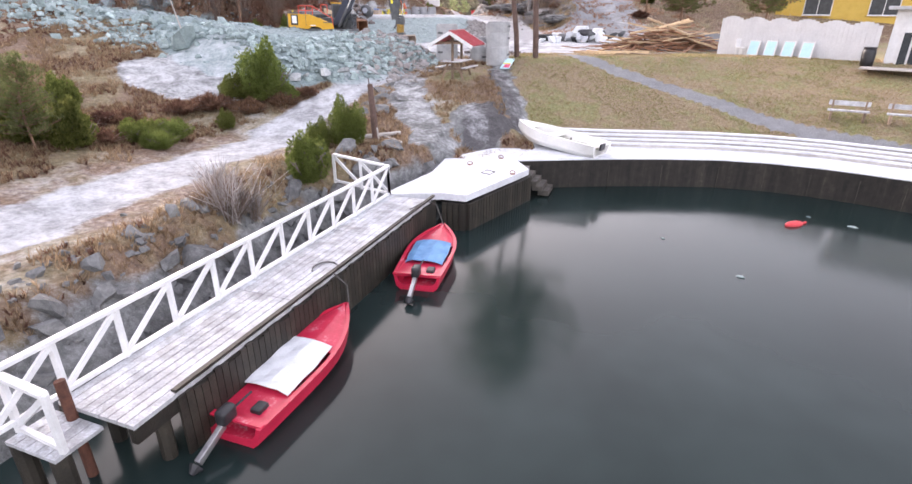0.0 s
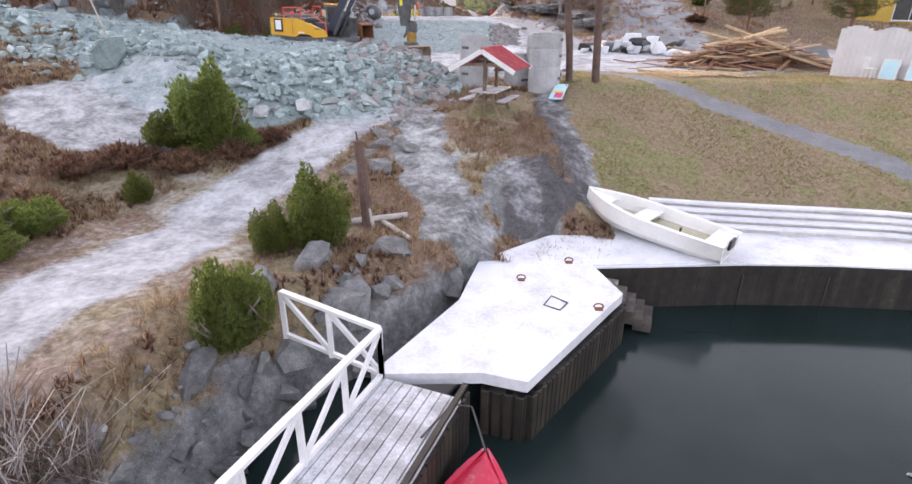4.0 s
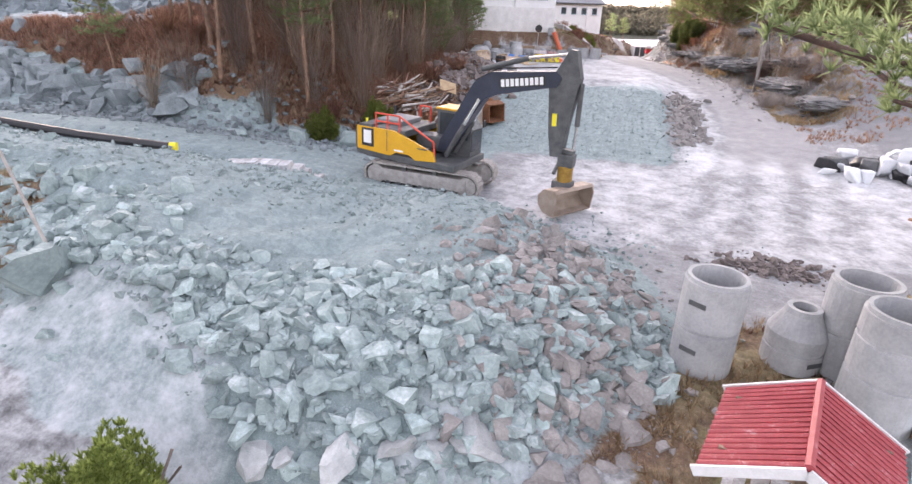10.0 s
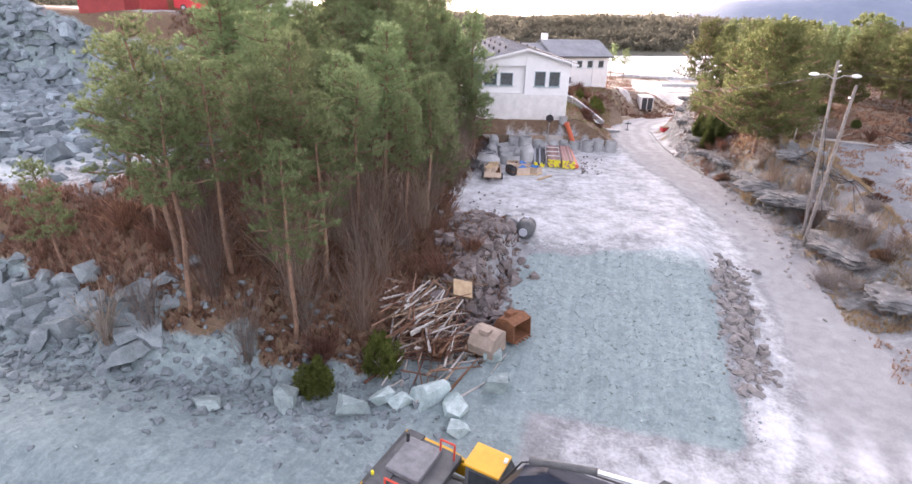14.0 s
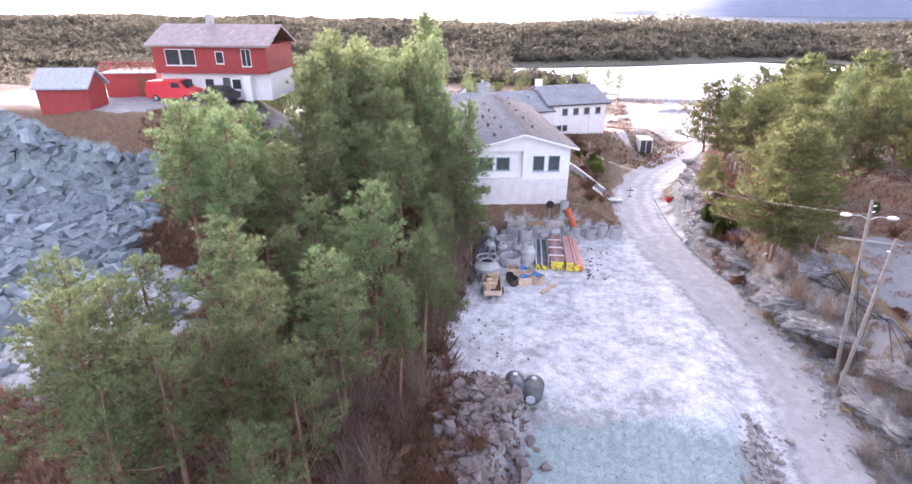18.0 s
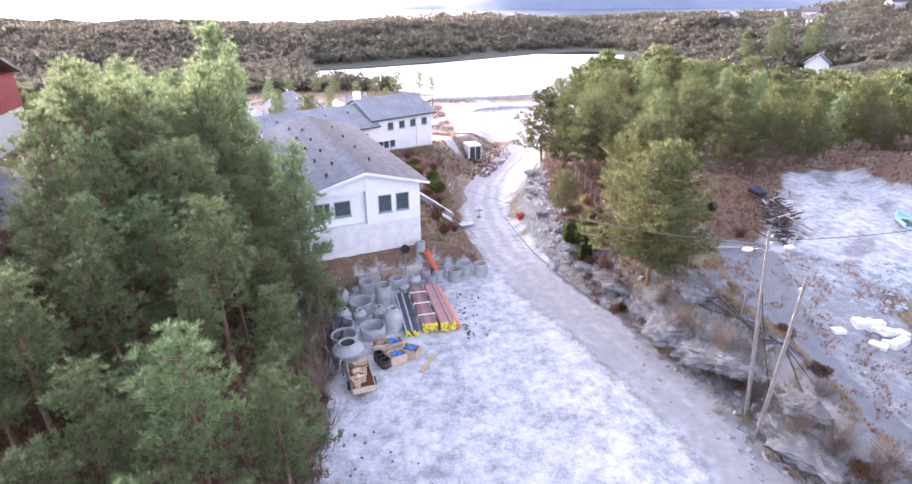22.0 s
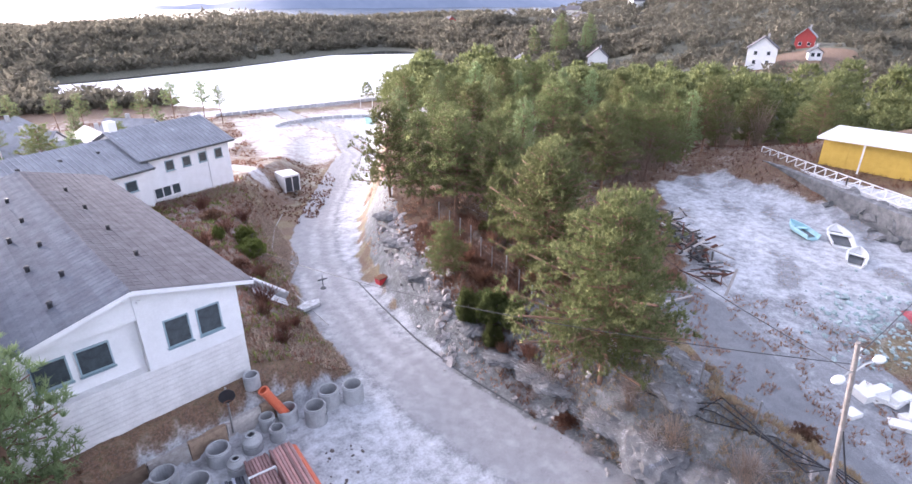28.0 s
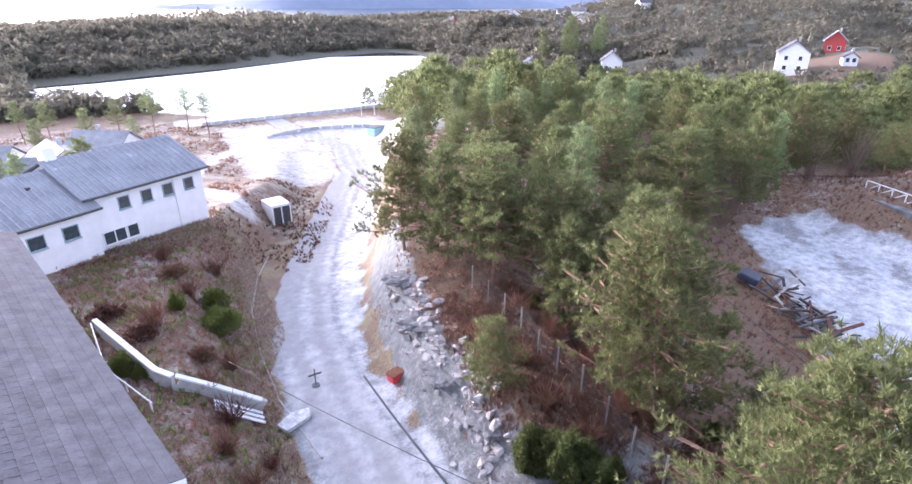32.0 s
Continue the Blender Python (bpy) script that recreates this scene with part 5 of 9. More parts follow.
def in_heap(r):
    while True:
        x, y = r.uniform(-18.5, -1.5), r.uniform(30.5, 38)
        top = ip(x, [-18, -13.4, -9.5, -7.5, -5.6, -3, -1.5], [35.6, 34.4, 34.9, 35.5, 36.3, 36.9, 36.7]) + r.gauss(0, 0.35)
        if y < top and y > ip(x, [-18, -13, -10, -8.4, -6.8, -4.8, -3.4, -2.2], [35, 33.8, 32.3, 31.8, 31.6, 32.3, 33.5, 35.0]) + r.gauss(0, 0.2):
            return x, y


def in_band(ax, ay, bx, by, wide):
    def spot(r):
        k = r.random()
        return ax + (bx - ax) * k + r.gauss(0, wide), ay + (by - ay) * k + r.gauss(0, wide)
    return spot


heap("stone_heap", "heap of blasted grey-green stone blocks", 14000, in_heap, "stone", 0.27, 0.03, 200, 1, 20, 0.0)
heap("heap_slabs", "larger flat slabs lying on the stone heap", 900, in_heap, "stone", 0.34, 0.1, 120, 61, 2.2, 0.0)
heap("brown_stone_heap", "brownish flat stones spilling from the heap", 4200, in_band(-4.4, 38.2, -3.4, 33.8, 1.1), "brown_stone", 0.32, 0.03, 90, 2, 14, 0.0)
heap("shelf_stones", "broken stone along the quarry shelf", 1300, in_band(-28, 36.2, -14, 34.6, 1.1), "stone", 0.36, 0.06, 60, 3)
heap("bank_stones", "blasted stone along the bank below the wood", 2400, in_band(-34, 47.6, -14, 50.6, 1.6), "bank_rock", 0.28, 0.05, 0, 4)
heap("ramp_edge_stones", "dark stones along the edge of the ramp", 420, in_band(0.6, 55.5, 1.4, 67.5, 0.5), "brown_stone", 0.4, 0.12, 0, 5)
heap("yard_rubble", "dark rubble pile beside the yard", 1100, in_band(-12.4, 56.5, -13.4, 66.0, 1.0), "dark_rubble", 0.5, 0.1, 60, 6)
heap("cliff_blocks", "large blasted blocks in the rock face below the wood", 420, in_band(-40, 50.6, -24.5, 50.2, 0.8), "bank_rock", 1.0, 0.15, 60, 14)
heap("quarry_slope", "slope of broken blue-grey stone below the red house", 2600, lambda r: (-43.6 - 20 * r.random() ** 1.2 + r.gauss(0, 0.5), r.uniform(65.5, 77.6)), "quarry_stone", 1.0, 0.2, 140, 15, 2.2)
heap("quarry_blocks", "field of pale blasted blocks in the quarry", 1900, lambda r: (r.gauss(-51, 7), r.gauss(63.5, 3.6)), "quarry_stone", 1.0, 0.2, 120, 7)
heap("ridge_stones", "grey stones on the rock beside the gravel road", 500, in_band(7.4, 64.0, 4.0, 90.0, 1.2), "brown_stone", 0.3, 0.06, 40, 8)
def outcrop_mesh(seed):
    """Rounded bedrock, broken by ledges."""
    bm = bmesh.new()
    bmesh.ops.create_icosphere(bm, subdivisions=4, radius=1.0)
    for v in bm.verts:
        d = v.co.normalized()
        a = np.array([d.x * 2 + seed]), np.array([d.y * 2 - seed])
        k = 1 + 0.2 * float(rumple(a[0], a[1], 0.9, seed)[0]) + 0.13 * float(rumple(a[0] + d.z, a[1], 0.3, seed + 3)[0]) + 0.1 * float(rumple(a[0], a[1] + d.z, 0.13, seed)[0])
        z = d.z * k
        z = z * 0.93 + 0.07 * math.floor(z * 4.5 + 0.5) / 4.5 + 0.05 * float(rumple(a[0] * 3, a[1] * 3, 0.5, seed + 5)[0])
        v.co = Vector((d.x * k * 1.3, d.y * k * 0.85, z * 0.24))
    me = bpy.data.meshes.new("rock_outcrop")
    bm.to_mesh(me)
    bm.free()
    me.materials.append(M["ledge"])
    return me


OUTCROPS = [outcrop_mesh(k) for k in (1, 4, 9)]
for i, (x, y, k) in enumerate(((8.0, 66.0, 1.9), (8.6, 69.6, 2.3), (7.2, 72.0, 1.7), (8.4, 75.2, 1.9), (7.4, 77.4, 2.1), (6.4, 80.4, 2.1), (8.4, 81.6, 1.9), (5.4, 83.0, 1.4), (4.4, 87.0, 1.5), (3.6, 89.8, 1.2), (9.2, 71.0, 1.5), (9.6, 64.4, 1.8), (3.0, 93.4, 1.2), (2.6, 97.0, 1.1), (2.2, 101.0, 1.2), (2.8, 105.5, 1.3), (3.8, 110.0, 1.3), (17.5, 112, 2.6), (24, 116, 2.8), (31, 112.5, 2.4))):
    ob = new("rock_outcrop", OUTCROPS[i % 3])
    ob.matrix_basis = Matrix.Translation((x, y, z_at(x, y) - 0.2 * k)) @ Matrix.Rotation(1.2 + 0.5 * i, 4, "Z") @ Matrix.Scale(k, 4)
    tagged(ob, "rounded frosted bedrock outcrop beside the gravel road" if x < 12 else "grey bedrock between the pines on the hill", "rock", "outcrops")
heap("cutting_stones", "stacked grey stone in the road cutting", 520, in_band(1.8, 92.0, 3.2, 112.0, 0.6), "brown_stone", 0.42, 0.08, 40, 9)
heap("floor_grit", "crushed blue-grey stone scattered over the works floor", 5000, in_band(-26, 39.8, -3.0, 40.6, 1.6), "stone", 0.1, 0.025, 0, 41)
heap("ramp_grit", "coarse crushed stone on the ramp", 5000, lambda r: (r.uniform(-10.6, 0.6), r.uniform(52.5, 66)), "stone", 0.075, 0.02, 0, 42)
heap("soil_heap", "low spread of dark brown soil, twigs and stones", 500, lambda r: (r.gauss(1.6, 0.75), r.gauss(41.3, 0.4)), "dark_rubble", 0.2, 0.03, 40, 43)
heap("shore_stones", "wet stones along the shore", 380, in_band(-8.2, 10.5, -2.6, 22.6, 0.7), "boulder", 0.3, 0.06, 0, 10)


# ---------------------------------------------------------------- paints and stuffs for things
M["white_paint"] = plain("white_paint", (0.62, 0.62, 0.62), (0.84, 0.84, 0.85), 0.5, scale=4, bump=0.1)
M["concrete"] = plain("concrete", (0.3, 0.3, 0.3), (0.55, 0.54, 0.53), 0.85, scale=2.5, bump=0.3, frost=0.2)
M["ring_concrete"] = plain("ring_concrete", (0.27, 0.28, 0.29), (0.47, 0.48, 0.49), 0.85, scale=2.0, bump=0.25, vary=0.12)
M["deck_frost"] = plain("deck_frost", (0.26, 0.25, 0.25), (0.66, 0.68, 0.71), 0.8, scale=3, bump=0.2, frost=0.3, vary=0.14)
M["wet_wood"] = plain("wet_wood", (0.009, 0.008, 0.006), (0.048, 0.04, 0.03), 0.6, scale=3, bump=0.4, vary=0.4)
M["wet_wall"] = plain("wet_wall", (0.012, 0.01, 0.009), (0.085, 0.07, 0.058), 0.7, scale=1.3, bump=0.4)
M["rust"] = plain("rust", (0.09, 0.035, 0.02), (0.3, 0.13, 0.06), 0.85, scale=8, bump=0.4)
M["boat_red"] = plain("boat_red", (0.5, 0.012, 0.045), (0.68, 0.035, 0.085), 0.3, scale=2, bump=0.05, frost=0.2)
M["gelcoat"] = plain("gelcoat", (0.68, 0.68, 0.66), (0.84, 0.83, 0.8), 0.35, scale=2, bump=0.05)
M["ice_water"] = plain("ice_water", (0.32, 0.31, 0.2), (0.5, 0.48, 0.33), 0.25, scale=2)
M["mud_water"] = plain("mud_water", (0.05, 0.035, 0.022), (0.12, 0.09, 0.06), 0.12, scale=1.5)
M["tarp_white"] = plain("tarp_white", (0.6, 0.63, 0.66), (0.82, 0.84, 0.86), 0.7, scale=3, bump=0.4)
M["tarp_blue"] = plain("tarp_blue", (0.06, 0.2, 0.42), (0.2, 0.42, 0.68), 0.6, scale=4, bump=0.5, frost=0.12)
M["black"] = plain("black", (0.012, 0.012, 0.014), (0.04, 0.04, 0.045), 0.45, scale=4, bump=0.1)
M["steel"] = plain("steel", (0.35, 0.35, 0.36), (0.6, 0.6, 0.6), 0.35, 0.8, scale=6)
M["rope"] = plain("rope", (0.05, 0.05, 0.055), (0.15, 0.14, 0.13), 0.9, scale=20)
M["float_red"] = plain("float_red", (0.6, 0.03, 0.04), (0.72, 0.07, 0.08), 0.4)
M["ice"] = plain("ice", (0.46, 0.49, 0.54), (0.84, 0.855, 0.885), 0.5, scale=0.05, bump=0.05, lo=0.36, hi=0.55)
M["pale_wood"] = plain("pale_wood", (0.4, 0.27, 0.15), (0.66, 0.5, 0.32), 0.8, scale=4, bump=0.3, vary=0.3)
M["old_wood"] = plain("old_wood", (0.16, 0.11, 0.08), (0.38, 0.28, 0.2), 0.85, scale=4, bump=0.4, vary=0.4)
M["grey_wood"] = plain("grey_wood", (0.3, 0.27, 0.25), (0.58, 0.55, 0.52), 0.85, scale=5, bump=0.4, frost=0.15, vary=0.2)
M["tin"] = plain("tin", (0.4, 0.42, 0.45), (0.62, 0.64, 0.67), 0.55, 0.3, scale=3)

sheet("bay_ice", [(-60, 200), (60, 200), (150, 300), (140, 352), (70, 372), (10, 330), (-30, 310), (-60, 300)], 0.04, "ice", "snow-white ice covering the bay", "ice")

# jetty: deck boards, fascia planks and piles
A0, B0 = Vector((-5.62, 10.06, 0)), Vector((-2.2, 20.0, 0))
along = (B0 - A0).normalized()
across = Vector((along.y, -along.x, 0))
LONG, WIDE = (B0 - A0).length, 1.52
jetty = thing("jetty", Matrix.Identity(4), "long wooden jetty deck dusted with white frost", "jetty")
for k in range(9):
    off = (k + 0.5) * WIDE / 9
    for a, b in ((0.0, 0.36), (0.36, 0.7), (0.7, 1.0)):
        p, q = A0 + across * off + along * (LONG * a + 0.01), A0 + across * off + along * (LONG * b - 0.01)
        part("plank", beam((p.x, p.y, 1.11), (q.x, q.y, 1.11), WIDE / 9 - 0.018, 0.07), "deck_frost", jetty)
for off in (0.06, WIDE - 0.06):
    p, q = A0 + across * off, A0 + across * off + along * LONG
    part("edge_beam", beam((p.x, p.y, 0.95), (q.x, q.y, 0.95), 0.12, 0.24), "wet_wood", jetty)
kerb_a, kerb_b = A0 + across * (WIDE - 0.05) + along * 0.75, A0 + across * (WIDE - 0.05) + along * (LONG + 0.3)
part("edge_kerb", beam((kerb_a.x, kerb_a.y, 1.19), (kerb_b.x, kerb_b.y, 1.19), 0.09, 0.05), "wet_wood", jetty, "dark timber edging")
d = 0.8
while d < LONG + 0.2:
    p = A0 + across * (WIDE + 0.02) + along * d
    part("fascia_plank", box(p.x, p.y, 0.36 + 0.04 * math.sin(9 * d), 0.05, 0.135, 1.4, turn=Euler((0, 0, math.atan2(along.y, along.x) + math.pi / 2))), "wet_wood", jetty, "dark algae-stained vertical plank" if d < 0.85 else "")
    d += 0.15
for k in range(6):
    for off in (0.2, WIDE - 0.25):
        p = A0 + across * off + along * (0.6 + k * LONG / 6)
        part("pile", rod((p.x, p.y, -1.6), (p.x, p.y, 1.0), 0.12, n=8), "wet_wood", jetty)

M["quay_stain"], qt, qb = material("quay_stain")
qc = qt.nodes.new("ShaderNodeTexCoord")
qm = qt.nodes.new("ShaderNodeMapping")
qm.inputs["Scale"].default_value = (2.2, 2.2, 0.22)
qt.links.new(qc.outputs["Object"], qm.inputs["Vector"])
runs = put(qt, "ShaderNodeTexNoise", Scale=1.6, Detail=6.0, Roughness=0.65)
qt.links.new(qm.outputs[0], runs.inputs["Vector"])
wear = calc(qt, "ADD", calc(qt, "MULTIPLY", runs.outputs["Fac"], 0.7), calc(qt, "MULTIPLY", grain(qt, 5, 5), 0.3))
qt.links.new(ramp(qt, wear, [(0.38, (0.007, 0.006, 0.005)), (0.54, (0.024, 0.02, 0.016)), (0.63, (0.045, 0.038, 0.03)), (0.7, (0.16, 0.14, 0.115))]), qb.inputs["Base Color"])
qb.inputs["Roughness"].default_value = 0.75
relief(qt, qb, wear, 0.5, 0.04)

# landing stage at the jetty's head, and quay
stage = thing("landing_stage", Matrix.Identity(4), "frosted concrete landing stage at the corner of the quay", "quay", kind="structure")
STAGE = [(-0.45, 20.15), (0.3, 19.95), (2.55, 23.1), (2.15, 24.5), (5.9, 24.95), (5.9, 27.4), (3.2, 27.5), (1.2, 26.2), (-0.55, 24.6), (-0.95, 22.6), (-2.3, 20.0)]
M["snow_slab"] = plain("snow_slab", (0.5, 0.51, 0.54), (0.8, 0.82, 0.86), 0.8, scale=1.5, bump=0.15, frost=0.4)
bm = prism(STAGE, 0.22, axis="z")
bm.transform(Matrix.Translation((0, 0, 0.95)))
part("slab", bm, "snow_slab", stage)
for (ax, ay), (bx, by) in zip(STAGE[:3], STAGE[1:4]):
    part("stage_wall", beam((ax, ay, -0.35), (bx, by, -0.35), 0.16, 2.5), "quay_stain", stage)
    n = int(math.hypot(bx - ax, by - ay) / 0.16)
    for k in range(n):
        f = (k + 0.5) / n
        part("fascia_plank", box(ax + (bx - ax) * f, ay + (by - ay) * f, 0.3, 0.13, 0.26, 1.2, turn=Euler((0, 0, math.atan2(by - ay, bx - ax)))), "wet_wood", stage)
M["step_stone"] = plain("step_stone", (0.03, 0.026, 0.022), (0.13, 0.115, 0.1), 0.7, scale=3, bump=0.4, frost=0.2)
steps = thing("quay_steps", Matrix.Identity(4), "worn dark stone steps down to the water", "steps")
for k in range(5):
    part("tread", box(2.34 + 0.24 * k, 23.6 + 0.06 * k, 0.96 - 0.2 * k, 0.4, 0.95, 0.2, 0.02, Euler((0, 0, radians(-18)))), "step_stone", steps)
QUAY = [(2.1, 24.45), (5.9, 24.9), (8.0, 24.98), (10.2, 24.9), (11.8, 24.5), (13.2, 23.9), (14.5, 23.1), (15.6, 22.3), (20, 18.8), (30, 10), (60, -15)]
def offset_line(pts, o):
    out = []
    for i, (x, y) in enumerate(pts):
        a, b = pts[max(i - 1, 0)], pts[min(i + 1, len(pts) - 1)]
        L = math.hypot(b[0] - a[0], b[1] - a[1])
        out.append((x - (b[1] - a[1]) / L * o, y + (b[0] - a[0]) / L * o))
    return out


quay = thing("quay", Matrix.Identity(4), "harbour quay wall of dark stained concrete with a frosted apron", "quay", kind="structure")


def quay_course(name, o0, o1, z0, z1, mat):
    """One mitred course of the quay between two distances from its edge."""
    near, back_ = offset_line(QUAY, o0), offset_line(QUAY, o1)
    for a, b, c, d in zip(near, near[1:], back_[1:], back_):
        bm = prism([a, b, c, d], z1 - z0, axis="z")
        bm.transform(Matrix.Translation((0, 0, z0)))
        part(name, bm, mat, quay)


quay_course("quay_wall", 0.0, 0.5, -2.0, 0.86, "quay_stain")
quay_course("coping", -0.03, 0.45, 0.86, 1.1, "quay_stain")
quay_course("apron", -0.02, 2.75, 1.1, 1.14, "snow_slab")
for (ax, ay), (bx, by) in zip(QUAY[1:-2], QUAY[2:-1]):
    part("form_joint", box(ax, ay, 0.35, 0.03, 0.05, 1.1, 0, Euler((0, 0, math.atan2(by - ay, bx - ax)))), "wet_wall", quay)
stand = thing("stepped_bench", Matrix.Identity(4), "long stepped timber bench white with frost along the quay", "bench")
BENCH = [(4.0, 25.5), (5.7, 25.25), (7.5, 25.08), (9.0, 24.97), (10.2, 24.85), (12.0, 24.4), (13.4, 23.8), (15.6, 22.3), (17.8, 20.6), (20, 18.8), (25, 14.4), (30, 10)]
for k in range(4):
    front, rear = offset_line(BENCH, 1.78 + 0.26 * k), offset_line(BENCH, 2.02 + 0.26 * k)
    for a, b, c, d in zip(front, front[1:], rear[1:], rear):
        bm = prism([a, b, c, d], 0.06, axis="z")
        bm.transform(Matrix.Translation((0, 0, 1.24 + 0.125 * k)))
        part("seat_board", bm, "snow_slab", stand)
    low = offset_line(BENCH, 1.82 + 0.26 * k)
    for a, b in zip(low, low[1:]):
        part("riser", beam((*a, 1.17 + 0.125 * k), (*b, 1.17 + 0.125 * k), 0.04, 0.13), "grey_wood", stand)


# railing of crossed white bars
def truss_rail(name, a, b, n, label, tall=0.95, top=0.11):
    a, b = Vector(a), Vector(b)
    ob = thing(name, Matrix.Identity(4), label, "railing")
    up = Vector((0, 0, tall))
    part("top_rail", beam(a + up, b + up, top, 0.07, bevel=0.01), "white_paint", ob)
    part("bottom_rail", beam(a + Vector((0, 0, 0.08)), b + Vector((0, 0, 0.08)), 0.07, 0.07), "white_paint", ob)
    for k in range(n + 1):
        p = a + (b - a) * (k / n)
        part("post", beam(p, p + up, 0.08, 0.08), "white_paint", ob)
        if k < n:
            q = a + (b - a) * ((k + 1) / n)
            part("brace", beam(p + Vector((0, 0, 0.1)), q + up - Vector((0, 0, 0.04)), 0.05, 0.09), "white_paint", ob)
    return ob


ra, rb = A0 - along * 0.85 - across * 0.04, B0 + across * 0.1
truss_rail("railing", (ra.x, ra.y, 1.12), (rb.x, rb.y, 1.12), 11, "white-painted wooden railing with slanted braces along the jetty")
truss_rail("railing", (rb.x, rb.y, 1.12), (-4.0, 20.85, 1.25), 2, "short white-painted railing closing the jetty's head")
truss_rail("railing", (-5.85, 9.6, 1.0), (-4.95, 9.22, 1.0), 1, "white railing across the jetty's outer end", 0.95, 0.12)
outer = thing("jetty_platform", Matrix.Identity(4), "low frosted platform at the outer end of the jetty", "platform")
for k in range(5):
    p, q = A0 + across * (0.02 + 0.2 * k) - along * 0.02, A0 + across * (0.02 + 0.2 * k) - along * 0.72
    part("plank", beam((p.x, p.y, 0.96), (q.x, q.y, 0.96), 0.185, 0.06), "deck_frost", outer)
for k in (0, 4):
    p = A0 + across * (0.02 + 0.2 * k) - along * 0.6
    part("pile", rod((p.x, p.y, -1.6), (p.x, p.y, 0.93), 0.13, n=10), "wet_wood", outer)
M["post_rust"] = plain("post_rust", (0.05, 0.02, 0.014), (0.17, 0.065, 0.04), 0.85, scale=8, bump=0.4)
tagged(link("mooring_post", rod((-5.36, 9.94, 1.62), (-5.06, 9.69, -1.5), 0.075, n=12), "post_rust"), "leaning rusty steel mooring post at the jetty's end", "post")


# boats
def hull(L, B, D, inside=0.28, wall=0.07):
    bm = bmesh.new()
    rings, N = [], 14
    for i in range(N + 1):
        t = i / N
        w = B / 2 * (0.86 + 0.28 * t - 0.14 * t * t) * (1 - max(0.0, (t - 0.42) / 0.58) ** 2.3) + 0.015
        s = D * (1 + 0.3 * t ** 2.2)
        k = 0.02 + D * 0.75 * max(0.0, (t - 0.7) / 0.3) ** 2
        c = k + (s - k) * 0.42
        fl = min(s - 0.05, k + inside)
        wi = max(0.008, w - wall)
        pts = [(0, k), (0.62 * w, k + 0.1 * D), (0.9 * w, c), (w, s), (w + 0.02, s + 0.03), (wi, s + 0.03), (wi * 0.94, (s + fl) / 2), (0.78 * wi, fl), (0, fl - 0.02)]
        loop = pts + [(-x, z) for x, z in pts[-2:0:-1]]
        rings.append([bm.verts.new((x, (t - 0.5) * L, z)) for x, z in loop])
    n = len(rings[0])
    for a, b in zip(rings, rings[1:]):
        for k in range(n):
            bm.faces.new((a[k], b[k], b[(k + 1) % n], a[(k + 1) % n]))
    bm.faces.new(rings[0])
    bm.faces.new(rings[-1][::-1])
    bmesh.ops.recalc_face_normals(bm, faces=bm.faces[:])
    return bm


def half_w(L, B, y, wall=0.07):
    t = y / L + 0.5
    return max(0.01, B / 2 * (0.86 + 0.28 * t - 0.14 * t * t) * (1 - max(0.0, (t - 0.42) / 0.58) ** 2.3) - wall)


def plate(L, B, y0, y1, z0, z1, crown=0.0, wall=0.05, n=8, thick=0.03, bumps=0.0):
    """A deck or cover that follows the boat's sides between two stations."""
    bm = bmesh.new()
    rows = []
    for i in range(n + 1):
        y = y0 + (y1 - y0) * i / n
        w = half_w(L, B, y, wall)
        z = z0 + (z1 - z0) * i / n
        rows.append([bm.verts.new((w * u, y, z + crown * (1 - u * u) + bumps * math.sin(7 * u + 5 * y) * math.cos(4 * y))) for u in (-1, -0.6, -0.2, 0.2, 0.6, 1)])
    for a, b in zip(rows, rows[1:]):
        for k in range(5):
            bm.faces.new((a[k], a[k + 1], b[k + 1], b[k]))
    under = [[bm.verts.new(v.co - Vector((0, 0, thick))) for v in row] for row in rows]
    for a, b in zip(under, under[1:]):
        for k in range(5):
            bm.faces.new((a[k], b[k], b[k + 1], a[k + 1]))
    rim = [(i, 0) for i in range(n + 1)] + [(n, k) for k in range(1, 6)] + [(i, 5) for i in range(n - 1, -1, -1)] + [(0, k) for k in range(4, 0, -1)]
    for (a, b), (c, d) in zip(rim, rim[1:] + rim[:1]):
        bm.faces.new((rows[a][b], under[a][b], under[c][d], rows[c][d]))
    bmesh.ops.recalc_face_normals(bm, faces=bm.faces[:])
    return bm


def outboard(parent, y, z):
    motor = part("outboard_motor", box(0, y - 0.06, z + 0.26, 0.2, 0.32, 0.27, 0.06), "black", parent, "black outboard engine tilted over the stern", True)
    part("engine_leg", beam((0, y - 0.15, z + 0.12), (0, y - 0.75, z - 0.12), 0.1, 0.12, bevel=0.02), "steel", motor)
    part("propeller", rod((0, y - 0.78, z - 0.15), (0, y - 0.9, z - 0.2), 0.12, 0.04, 8), "black", motor)
    part("tiller", rod((0, y + 0.08, z + 0.25), (0.05, y + 0.5, z + 0.3), 0.02), "black", motor)


